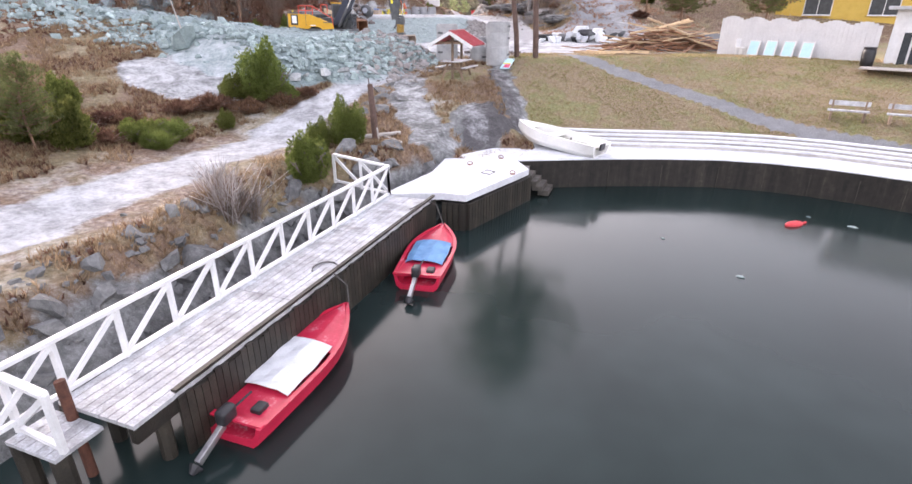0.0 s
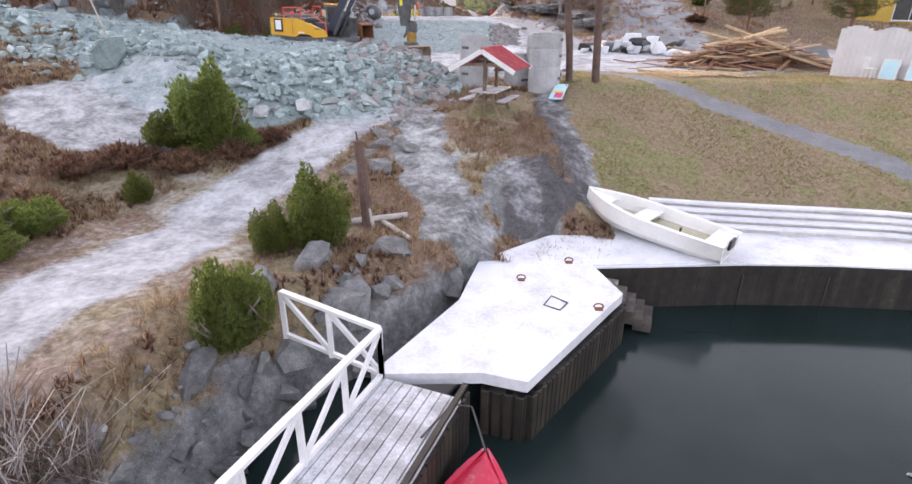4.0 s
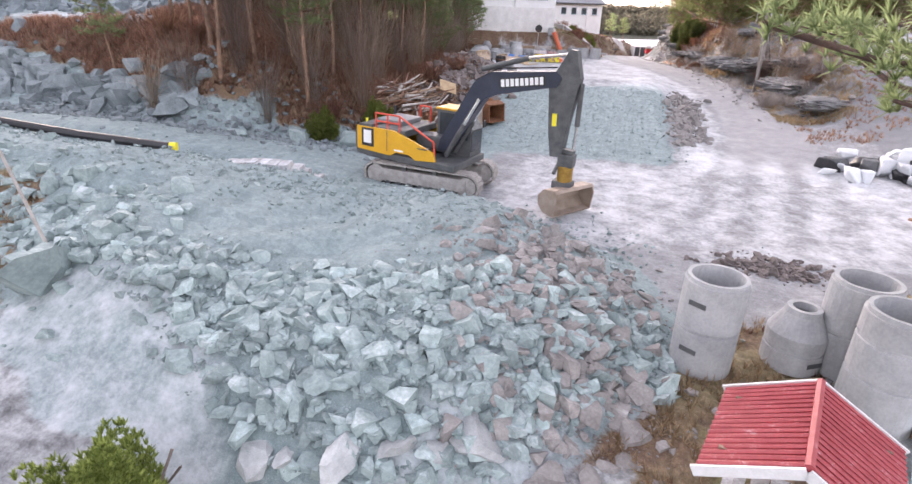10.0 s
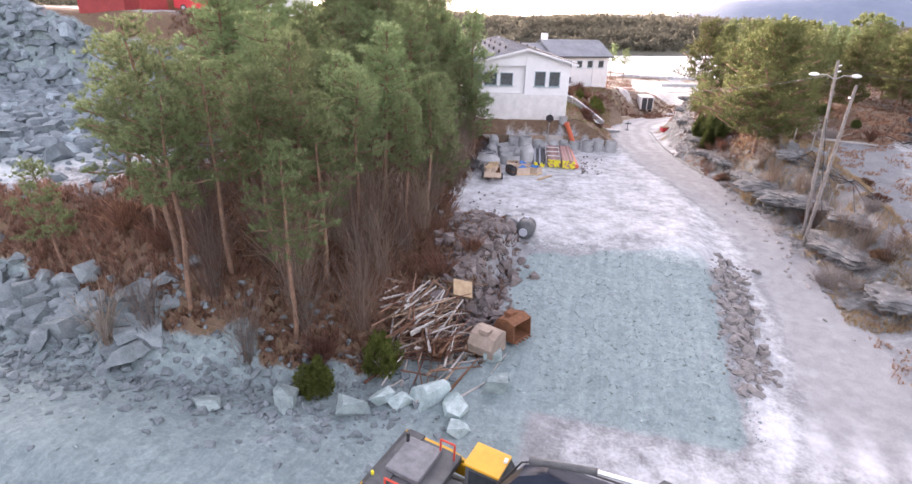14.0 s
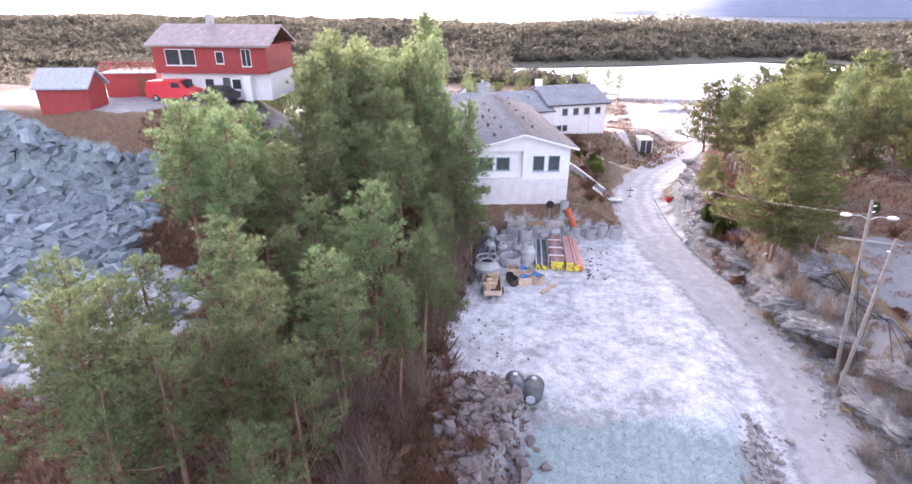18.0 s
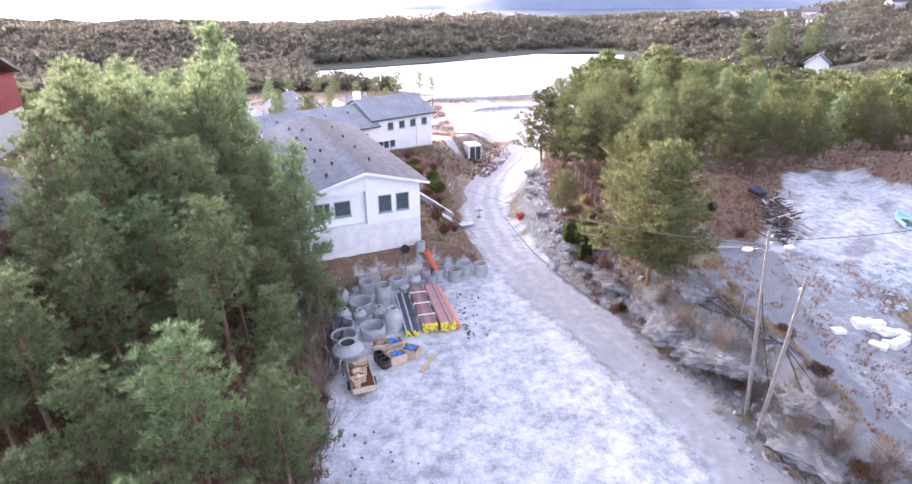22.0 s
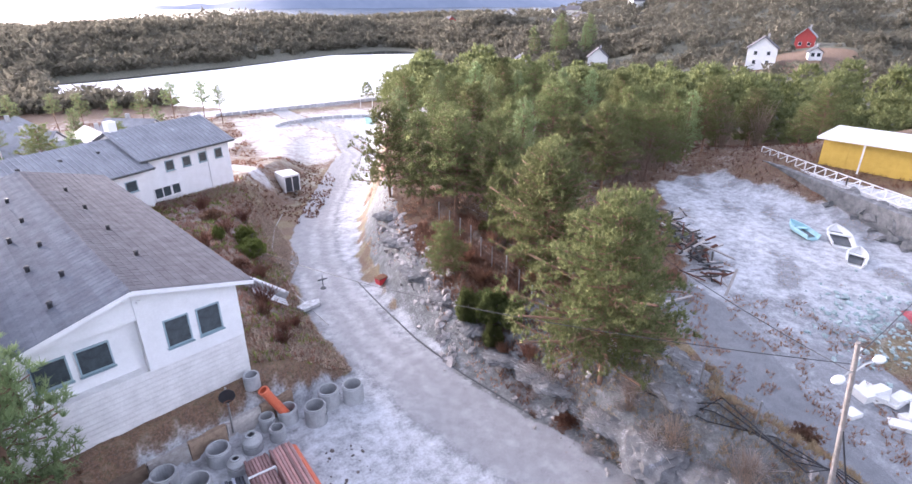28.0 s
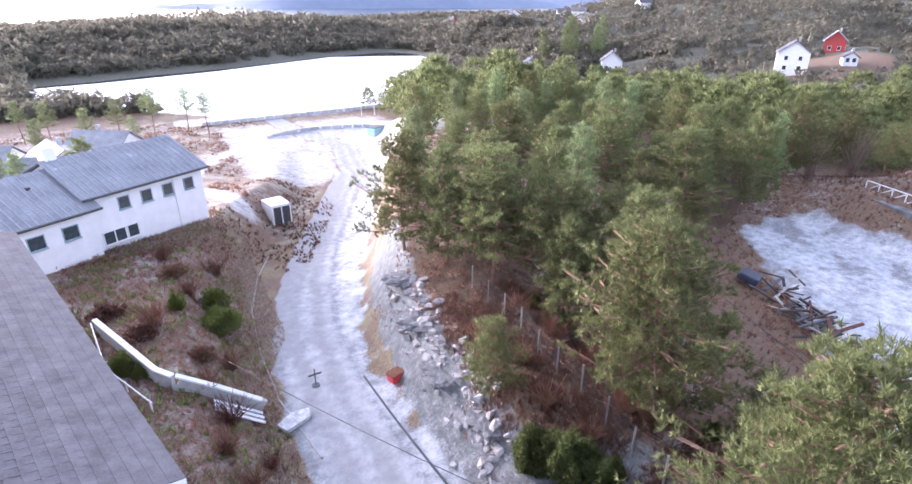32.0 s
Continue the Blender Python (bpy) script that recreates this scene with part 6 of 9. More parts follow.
def skiff(x, y, turn, L, B, cover, label, cover_label):
    ob = thing("motorboat", pose(x, y, -0.13, 0, 0, turn), label, "boat", "moored boats")
    D = 0.52
    part("hull", hull(L, B, D), "boat_red", ob, smooth=False)
    part("foredeck", plate(L, B, L * 0.07, L * 0.47, D + 0.05, D * 1.27, 0.06), "boat_red", ob, "glossy red foredeck with a little frost")
    part("stern_deck", plate(L, B, -L * 0.48, -L * 0.22, D * 0.95, D * 0.97, 0.02), "boat_red", ob)
    part("cover", plate(L, B, -L * 0.27, L * 0.11, D + 0.04, D + 0.1, 0.07, 0.12, 10, 0.02, 0.03), cover, ob, cover_label)
    part("rub_rail", plate(L, B, -L * 0.49, -L * 0.46, D + 0.05, D + 0.05, 0, -0.02, 2, 0.04), "boat_red", ob)
    part("cleat", box(0, L * 0.44, D * 1.3, 0.05, 0.16, 0.05, 0.01), "steel", ob)
    part("fuel_tank", box(0.28, -L * 0.38, D * 1.02, 0.2, 0.26, 0.12, 0.04), "machine_grey" if "machine_grey" in M else "black", ob)
    outboard(ob, -L * 0.48, D * 0.8)
    return ob


skiff(-2.82, 12.35, -18, 3.8, 1.42, "tarp_white", "small red motorboat with a white cover moored to the jetty", "snow-dusted white cockpit cover")
skiff(-0.62, 17.45, -9, 3.3, 1.34, "tarp_blue", "small red motorboat with a crumpled blue tarpaulin", "crumpled blue tarpaulin")
wb = thing("rowing_boat", pose(4.0, 26.45, 1.17, 5, 3, 52.5), "white fibreglass boat with frozen water inside lying on the quay", "boat")
WL, WB, WD = 4.0, 1.85, 0.6
part("hull", hull(WL, WB, WD, 0.2, 0.16), "gelcoat", wb)
for y0, y1 in ((-0.42, 0.02), (0.1, 0.3)):
    part("bilge_ice", plate(WL, WB, y0 * WL, y1 * WL, 0.36, 0.36, 0, 0.24, 6, 0.02), "ice_water", wb, "yellowish frozen rainwater")
part("thwart", plate(WL, WB, 0.0, 0.11 * WL, 0.54, 0.54, 0, 0.06, 3, 0.05), "gelcoat", wb)
part("bow_deck", plate(WL, WB, 0.3 * WL, 0.47 * WL, 0.6, 0.72, 0.03), "gelcoat", wb)
part("stern_bench", plate(WL, WB, -0.49 * WL, -0.37 * WL, 0.56, 0.56, 0, 0.05, 3, 0.05), "gelcoat", wb)
part("rowlock", rod((-0.62, -0.9, 0.56), (-0.62, -0.9, 0.72), 0.03), "black", wb)
part("transom_pad", box(0, -0.5 * WL, 0.52, 0.4, 0.07, 0.26, 0.02), "black", wb)
fl = thing("mooring_float", pose(11.1, 20.8, 0.02, 0, 0, 20), "red plastic mooring float lying in the water", "float")
bm = bmesh.new()
bmesh.ops.create_uvsphere(bm, u_segments=14, v_segments=8, radius=0.28)
bm.transform(Matrix.Diagonal((1.3, 0.6, 0.45, 1)))
part("ball", bm, "float_red", fl, smooth=True)
part("eye", rod((0.34, 0, 0), (0.5, 0, 0.02), 0.04), "float_red", fl)
for x, y, s in ((7.6, 16.9, 0.1), (12.0, 21.6, 0.07), (12.9, 20.7, 0.14), (6.4, 19.5, 0.06)):
    ob = new("ice_scrap", stone_mesh(4, "stone"))
    ob.matrix_basis = Matrix.Translation((x, y, 0.01)) @ Matrix.Diagonal((s, s * 1.4, 0.03, 1))
    tagged(ob, "scrap of floating ice on the water", "ice", "floating ice")


def lying_rope(pts, label, r=0.018):
    return tagged(link("rope", tube(pts, r, 5), "rope"), label, "rope", "mooring ropes")


lying_rope([(-2.2, 14.2, 0.5), (-2.25, 14.35, 0.9), (-2.5, 14.3, 1.2)] + [(-2.78 + 0.28 * math.cos(a), 14.62 + 0.34 * math.sin(a), 1.17) for a in np.linspace(-1.2, 3.6, 13)], "dark mooring rope from boat to jetty")
lying_rope([(-0.35, 19.0, 0.5), (-0.6, 19.5, 1.0), (-0.9, 19.3, 1.2), (-1.3, 18.6, 1.17)], "dark mooring rope coiled on the jetty")
lying_rope([(1.1, 22.3, 1.17), (1.3, 22.6, 1.19), (1.0, 22.9, 1.17), (0.8, 22.5, 1.17), (1.1, 22.3, 1.18)], "coil of rope on the landing stage")
for x, y in ((0.4, 23.6), (1.6, 24.6), (1.9, 22.4)):
    ob = thing("mooring_ring", pose(x, y, 1.15), "small rusty iron mooring ring on the landing stage", "ring", "mooring rings")
    part("base", box(0, 0, 0.02, 0.16, 0.12, 0.05, 0.01), "rust", ob)
    part("loop", tube([(0.1 * math.cos(a), 0.03, 0.07 + 0.07 * math.sin(a)) for a in np.linspace(0, 6.28, 9)], 0.016, 5), "rust", ob)

# broken pole with a crosspiece, and fallen logs on the bank
zz = z_at(-3.45, 25.2)
pole = thing("broken_pole", pose(-3.45, 25.2, zz), "weathered broken wooden pole on the bank", "post")
part("pole", rod((0.1, 0, -0.2), (-0.05, 0.1, 2.1), 0.15, 0.1, 8), "dark_bark", pole)
part("splinter", rod((0.05, 0.1, 0.9), (-0.12, 0.2, 2.3), 0.05, 0.02, 6), "dark_bark", pole)
part("strut", rod((0.25, -0.1, -0.1), (0.02, 0.05, 1.0), 0.05, 0.04, 6), "grey_wood", pole)
tagged(link("log", rod((-4.2, 25.1, z_at(-4.2, 25.1) + 0.06), (-2.4, 25.5, z_at(-2.4, 25.5) + 0.12), 0.09, 0.07, 8), "grey_wood"), "barkless grey log lying on the bank", "log", "bank logs")
tagged(link("log", rod((-3.0, 25.3, z_at(-3.0, 25.3) + 0.05), (-2.2, 24.3, z_at(-2.2, 24.3) + 0.08), 0.06, 0.05, 8), "grey_wood"), "thin grey log beside the broken pole", "log", "bank logs")


# ---------------------------------------------------------------- shelter, rings, timber and the lawn's edge
M["roof_red"] = plain("roof_red", (0.28, 0.03, 0.04), (0.46, 0.09, 0.1), 0.5, scale=3, bump=0.1, frost=0.2)
M["sign_blue"] = plain("sign_blue", (0.4, 0.68, 0.78), (0.55, 0.8, 0.86), 0.4)
M["sign_red"] = plain("sign_red", (0.7, 0.05, 0.15), (0.8, 0.1, 0.22), 0.4)
M["cat_yellow"] = plain("cat_yellow", (0.62, 0.31, 0.015), (0.76, 0.42, 0.03), 0.4, scale=2, bump=0.04)
M["machine_grey"] = plain("machine_grey", (0.035, 0.04, 0.045), (0.13, 0.135, 0.14), 0.55, scale=3, bump=0.15)
M["boom_blue"] = plain("boom_blue", (0.012, 0.017, 0.035), (0.04, 0.05, 0.08), 0.4, scale=2)
M["track_steel"] = plain("track_steel", (0.22, 0.2, 0.185), (0.5, 0.48, 0.46), 0.7, scale=5, bump=0.4)
M["hood_grey"] = plain("hood_grey", (0.11, 0.115, 0.125), (0.26, 0.265, 0.28), 0.5, scale=4, bump=0.15, frost=0.1)
M["bronze"] = plain("bronze", (0.2, 0.11, 0.02), (0.46, 0.28, 0.06), 0.45, 0.3, scale=7, bump=0.2)
M["guard_red"] = plain("guard_red", (0.6, 0.05, 0.03), (0.72, 0.1, 0.06), 0.4)
M["chrome"] = plain("chrome", (0.75, 0.75, 0.75), (0.85, 0.85, 0.85), 0.12, 0.9)
M["glass"] = plain("glass", (0.02, 0.025, 0.03), (0.06, 0.07, 0.08), 0.08)
M["bucket_steel"] = plain("bucket_steel", (0.24, 0.18, 0.14), (0.46, 0.38, 0.32), 0.6, 0.3, scale=3, bump=0.3)
M["label_white"] = plain("label_white", (0.78, 0.78, 0.78), (0.85, 0.85, 0.85), 0.5)
M["label_yellow"] = plain("label_yellow", (0.75, 0.65, 0.02), (0.85, 0.75, 0.05), 0.5)

hut = thing("picnic_shelter", pose(-0.34, 32.36, z_at(-0.34, 32.3) - 0.02, 0, 0, -19.5), "picnic table under a little red corrugated roof", "shelter")
RH, RW, RL = 2.2, 1.12, 1.0
for s in (-1, 1):
    d = Vector((s * RW, 0, -0.62)).normalized()
    slope = part("roof_slope", box(s * RW / 2, 0, RH - 0.31, math.hypot(RW, 0.62), 2 * RL, 0.04, 0, Euler((0, s * math.atan2(0.62, RW), 0))), "roof_red", hut, "faded red corrugated roof sheet")
    for k in range(17):
        y = -RL + (k + 0.5) * 2 * RL / 17
        part("rib", rod((0.02 * s, y, RH + 0.02), (s * RW, y, RH - 0.6), 0.033, n=5), "roof_red", slope)
    part("barge_board", beam((0, -RL - 0.03, RH - 0.03), (s * RW * 1.03, -RL - 0.03, RH - 0.67), 0.04, 0.15), "white_paint", hut, "white-painted verge board")
    part("barge_board", beam((0, RL + 0.03, RH - 0.03), (s * RW * 1.03, RL + 0.03, RH - 0.67), 0.04, 0.15), "white_paint", hut)
part("ridge_cap", rod((0, -RL, RH + 0.03), (0, RL, RH + 0.03), 0.06, n=6), "roof_red", hut)
for y in (-0.62, 0.62):
    part("post", beam((0, y, 0), (0, y, RH - 0.05), 0.1, 0.1), "old_wood", hut)
    part("tie", beam((-0.95, y, RH - 0.5), (0.95, y, RH - 0.5), 0.05, 0.1), "old_wood", hut)
    part("trestle", beam((-0.76, y, 0.48), (0.76, y, 0.48), 0.05, 0.1), "old_wood", hut)
    for s in (-1, 1):
        part("leg", beam((s * 0.55, y, 0), (s * 0.22, y, 0.81), 0.05, 0.1), "old_wood", hut)
for k in range(4):
    part("table_board", box(-0.36 + 0.24 * k, 0, 0.84, 0.225, 1.75, 0.045, 0.006), "deck_frost", hut)
for s in (-1, 1):
    for k in range(2):
        part("bench_board", box(s * (0.6 + 0.15 * k), 0, 0.56, 0.145, 1.75, 0.045, 0.006), "deck_frost", hut)


def ring(r, tall, wall=0.11, cone=False):
    """A manhole ring, or a cone that narrows to its neck."""
    if cone:
        k = 0.56 * r
        out = [(r, 0), (r, tall * 0.35), (k + 0.02, tall * 0.86), (k, tall), (k - wall * 0.9, tall), (k - wall, tall * 0.82), (r - wall, tall * 0.33), (r - wall, 0)]
    else:
        out = [(r, 0), (r, tall - 0.08), (r - 0.035, tall - 0.075), (r - 0.035, tall), (r - wall, tall), (r - wall, 0)]
    return lathe(out + out[:1], 24)


def manhole(x, y, layers, label, group, name="manhole_ring", z=None, tip=0.0):
    ob = thing(name, pose(x, y, z_at(x, y) - 0.03 if z is None else z, tip, 0, 37 * x), label, "concrete ring", group)
    up = 0.0
    for r, tall, cone in layers:
        c = part("cone" if cone else "ring", ring(r, tall, cone=cone), "ring_concrete", ob)
        c.location.z = up
        if not cone and r > 0.55:
            part("stencil_mark", box(0, -r - 0.002, up + tall * 0.55, 0.34, 0.012, 0.1), "machine_grey", ob)
        up += tall
    return ob


manhole(-1.0, 36.05, ((0.59, 1.0, False), (0.59, 1.0, False)), "two stacked grey concrete manhole rings", "rings by the shelter")
manhole(0.82, 36.7, ((0.56, 0.5, False), (0.56, 0.8, True)), "concrete manhole cone on a low ring", "rings by the shelter")
manhole(1.8, 35.3, ((0.62, 1.0, False), (0.62, 0.7, False), (0.62, 0.5, False)), "tall stack of concrete manhole rings", "rings by the shelter")
manhole(1.75, 36.75, ((0.6, 1.0, False), (0.6, 1.0, False)), "stacked concrete manhole rings beside the track", "rings by the shelter")
boulder("boulder", -1.75, 34.9, 0.36, 3, "pale boulder near the picnic shelter", "stone")
sg = thing("information_board", pose(2.3, 34.3, z_at(2.3, 34.3), 0, 0, -18), "fallen pale-blue board with a red picture beside the pine", "sign")
part("panel", box(0, 0, 0.22, 0.5, 1.3, 0.04, 0.01, Euler((radians(18), 0, 0))), "sign_blue", sg)
part("picture", box(0.06, -0.32, 0.135, 0.3, 0.42, 0.02, 0, Euler((radians(18), 0, 0))), "sign_red", sg, "red and pink printed picture")
part("stripe", box(-0.02, -0.02, 0.235, 0.42, 0.1, 0.02, 0, Euler((radians(18), 0, 0))), "label_yellow", sg)
part("leg", beam((-0.2, 0.55, 0), (-0.2, 0.5, 0.42), 0.05, 0.05), "old_wood", sg)
part("leg", beam((0.2, 0.55, 0), (0.2, 0.5, 0.42), 0.05, 0.05), "old_wood", sg)

# loose planks and pallet frame
rr = random.Random(31)
M["red_plank"] = plain("red_plank", (0.24, 0.12, 0.07), (0.46, 0.26, 0.16), 0.8, scale=4, bump=0.3, vary=0.3)
pile = thing("timber_pile", Matrix.Identity(4), "untidy pile of torn brown and pale planks", "timber pile")
for k in range(290):
    cx, cy = rr.gauss(14.2, 2.2), rr.gauss(45.6, 1.1)
    mound = 1.6 * math.exp(-((cx - 14.4) / 3.0) ** 2 - ((cy - 45.6) / 1.7) ** 2)
    L, a, t = rr.uniform(1.0, 3.6), rr.gauss(0.15, 0.5), rr.gauss(0, 0.14)
    z = z_at_fast(cx, cy) + rr.uniform(0.1, 1) * mound + 0.08
    v = Vector((math.cos(a) * math.cos(t), math.sin(a) * math.cos(t), math.sin(t))) * L / 2
    c = Vector((cx, cy, z))
    part("plank", beam(c - v, c + v, rr.uniform(0.09, 0.2), rr.uniform(0.025, 0.06)), rr.choice(("pale_wood", "red_plank", "red_plank", "red_plank", "old_wood", "rust")), pile)
for k in range(16):
    cx, cy = rr.gauss(14.4, 1.8), rr.gauss(45.0, 0.8)
    L, a, t = rr.uniform(2.4, 4.6), rr.gauss(0.1, 0.55), rr.gauss(0, 0.12)
    c = Vector((cx, cy, z_at_fast(cx, cy) + 0.25 + 1.5 * math.exp(-((cx - 14.4) / 2.6) ** 2 - ((cy - 45.6) / 1.6) ** 2)))
    v = Vector((math.cos(a) * math.cos(t), math.sin(a) * math.cos(t), math.sin(t))) * L / 2
    part("beam", beam(c - v, c + v, rr.uniform(0.14, 0.22), rr.uniform(0.06, 0.12)), "pale_wood", pile)
fr = thing("wooden_frame", Matrix.Identity(4), "pale wooden roof truss lying on the grass", "frame")
FR = [Vector((x, y, z_at(x, y) + 0.12)) for x, y in ((7.03, 41.2), (7.75, 37.5), (11.1, 38.9))]
part("side_rail", beam(FR[0], FR[1], 0.1, 0.14), "pale_wood", fr)
part("side_rail", beam(FR[1], FR[2], 0.1, 0.14), "pale_wood", fr)
for k in range(4):
    p = FR[1] + (FR[2] - FR[1]) * (0.2 + 0.2 * k) + Vector((0, 0, 0.03))
    q = FR[1] + (FR[0] - FR[1]) * (0.75 - 0.15 * k) + (FR[2] - FR[1]) * (0.14 + 0.18 * k) + Vector((0, 0, 0.05))
    part("rafter", beam(p, q, 0.08, 0.1), "pale_wood", fr)
for k in range(6):
    a = rr.uniform(0, 3)
    x, y = 9.5 + rr.gauss(0, 1.0), 38.0 + rr.gauss(0, 0.4)
    tagged(link("plank", beam((x - math.cos(a), y - 0.3 * math.sin(a), z_at(x, y) + 0.06), (x + math.cos(a), y + 0.3 * math.sin(a), z_at(x, y) + 0.09), 0.16, 0.03), "old_wood"), "loose brown plank lying on the lawn", "plank", "loose planks")
scrap = thing("scrap_heap", Matrix.Identity(4), "heap of dark tarpaulin, white plastic bags and scrap", "scrap heap")
for k in range(46):
    x, y = rr.gauss(9.8, 1.7), rr.gauss(53.4, 0.8)
    s = rr.uniform(0.25, 0.75)
    bm = stone(rr, s, 0.6)
    bmesh.ops.bevel(bm, geom=bm.edges[:], offset=0.05, segments=1, affect="EDGES")
    bm.transform(Matrix.Translation((x, y, z_at_fast(x, y) + s * 0.3 + 0.5 * math.exp(-((x - 9.8) / 1.6) ** 2) * rr.random())) @ Matrix.Rotation(rr.uniform(0, 6), 4, "Z"))
    part("bag", bm, rr.choice(("black", "black", "tarp_white", "machine_grey", "tin")), scrap)
tp = thing("tarpaulin", pose(13.8, 51.0, z_at(13.8, 51) + 0.05), "grey tarpaulin and boards lying on the frosted ground", "tarpaulin")
part("sheet", box(0, 0, 0.12, 3.2, 1.4, 0.18, 0.07, Euler((0.05, 0.04, 0.2))), "tin", tp)
part("board", beam((-2.0, 0.8, 0.1), (1.2, 1.1, 0.2), 0.3, 0.05), "white_paint", tp)
part("board", beam((-2.6, 0.2, 0.05), (-1.4, 0.9, 0.35), 0.4, 0.3), "tarp_white", tp)

# wavy white fence, leaning window sashes, yellow house and its white wing
M["yellow_wall"] = plain("yellow_wall", (0.56, 0.36, 0.06), (0.68, 0.47, 0.1), 0.6, scale=1.5)
M["fence_white"] = plain("fence_white", (0.56, 0.56, 0.58), (0.74, 0.74, 0.76), 0.65, scale=1.2, bump=0.1)
FA, FB = Vector((15.8, 40.4, 4.1)), Vector((20.8, 33.4, 3.85))
fence = thing("board_fence", Matrix.Identity(4), "white close-boarded fence with a scalloped top", "fence")
fd = FB - FA
for k in range(40):
    f = (k + 0.5) / 40
    p = FA + fd * f
    tall = 2.05 + 0.2 * abs(math.sin(math.pi * f * 6))
    part("board", box(p.x, p.y, p.z - 0.1 + tall / 2, fd.length / 40 - 0.008, 0.03, tall, 0, Euler((0, 0, math.atan2(fd.y, fd.x)))), "fence_white", fence)
part("rail", beam(FA + Vector((0.02, 0.05, 0.4)), FB + Vector((0.02, 0.05, 0.4)), 0.05, 0.1), "fence_white", fence)
for k in range(4):
    p = FA + fd * (0.27 + 0.115 * k) + Vector((-0.3, -0.42, 0))
    ws = thing("window_sash", Matrix.Translation((p.x, p.y, z_at(p.x, p.y))) @ Matrix.Rotation(math.atan2(fd.y, fd.x), 4, "Z") @ Matrix.Rotation(radians(-14), 4, "X"), "old white window sash leaning against the fence", "window", "leaning sashes")
    for s in (-1, 1):
        part("stile", box(s * 0.3, 0, 0.42, 0.06, 0.05, 0.86), "white_paint", ws)
        part("rail", box(0, 0, 0.42 + s * 0.4, 0.54, 0.05, 0.06), "white_paint", ws)
    part("pane", box(0, 0, 0.42, 0.54, 0.012, 0.74), "sign_blue", ws, "pale glass pane")
ch = thing("garden_chair", pose(16.4, 38.6, z_at(16.4, 38.6), 0, 0, 30), "white plastic garden chair by the fence", "chair")
part("seat", box(0, 0, 0.42, 0.45, 0.45, 0.04, 0.01), "white_paint", ch)
part("backrest", box(0, 0.22, 0.68, 0.45, 0.04, 0.45, 0.015), "white_paint", ch)
for sx in (-1, 1):
    for sy in (-1, 1):
        part("leg", box(sx * 0.19, sy * 0.19, 0.2, 0.04, 0.04, 0.4), "white_paint", ch)


def window(parent, m, w, h, frame="white_paint", bars=0, sill=True, glass="glass", depth=0.08, label=""):
    """A framed window set in a wall: m puts its middle, with the outside towards -y."""
    win = new("window")
    win.parent = parent
    win.matrix_basis = m
    if label:
        win["label"] = label
    for s in (-1, 1):
        part("frame_side", box(s * (w / 2 - 0.035), 0, 0, 0.07, depth, h), frame, win)
        part("frame_rail", box(0, 0, s * (h / 2 - 0.035), w - 0.14, depth, 0.07), frame, win)
    for k in range(bars):
        part("mullion", box(-w / 2 + w * (k + 1) / (bars + 1), 0, 0, 0.06, depth, h - 0.14), frame, win)
    part("pane", box(0, 0.015, 0, w - 0.13, 0.02, h - 0.13), glass, win)
    if sill:
        part("sill", box(0, -0.07, -h / 2 - 0.03, w + 0.1, 0.18, 0.04), frame, win)
    return win


yh = thing("yellow_house", pose(32.2, 64.6, 5.4, 0, 0, -27), "yellow wooden house with dark windows behind the fence", "house")
part("wall", box(9, 3.5, 2.4, 20, 7, 6.4), "yellow_wall", yh)
for k in range(50):
    part("cladding_board", box(-0.8 + 0.4 * k, -0.015, 2.4, 0.385, 0.03, 6.4), "yellow_wall", yh)
for k in range(3):
    window(yh, Matrix.Translation((2.6 + 5.4 * k, -0.05, 1.7)), 2.4, 1.9, bars=1)
part("roof", prism([(-1.5, 5.6), (9, 8.6), (19.5, 5.6), (19.5, 5.75), (9, 8.8), (-1.5, 5.75)], 8.0), "machine_grey", yh).location.y = 3.5
wing = thing("white_wing", pose(21.0, 33.0, 3.6, 0, 0, -40), "white garden wing with a dark glazed door", "house")
part("wall", box(2.6, 2.0, 1.45, 5.2, 4.0, 3.1), "white_paint", wing)
part("roof", box(2.6, 1.9, 3.06, 5.9, 4.8, 0.16, 0.02), "deck_frost", wing)
dr = part("door", box(0.9, -0.02, 1.05, 0.95, 0.08, 2.05), "white_paint", wing)
for s in (-1, 1):
    part("door_glass", box(0.9 + s * 0.21, -0.07, 1.1, 0.32, 0.03, 1.7), "glass", dr)
tk = thing("plinth", pose(20.6, 32.0, z_at(20.6, 32.0), 0, 0, -40), "low wooden terrace in front of the wing", "terrace")
for k in range(8):
    part("board", box(1.2, -0.9 + 0.15 * k, 0.12, 4.5, 0.14, 0.06), "grey_wood", tk)
bin_ = thing("rain_barrel", pose(20.2, 33.0, z_at(20.2, 33.0)), "black plastic barrel beside the wing", "barrel")
part("drum", lathe([(0.001, 0), (0.27, 0), (0.3, 0.3), (0.3, 0.6), (0.27, 0.85), (0.24, 0.85), (0.26, 0.6), (0.001, 0.55)], 16), "black", bin_, smooth=True)
part("rim", lathe([(0.28, 0.83), (0.3, 0.83), (0.3, 0.88), (0.26, 0.88), (0.26, 0.83)], 16), "black", bin_)
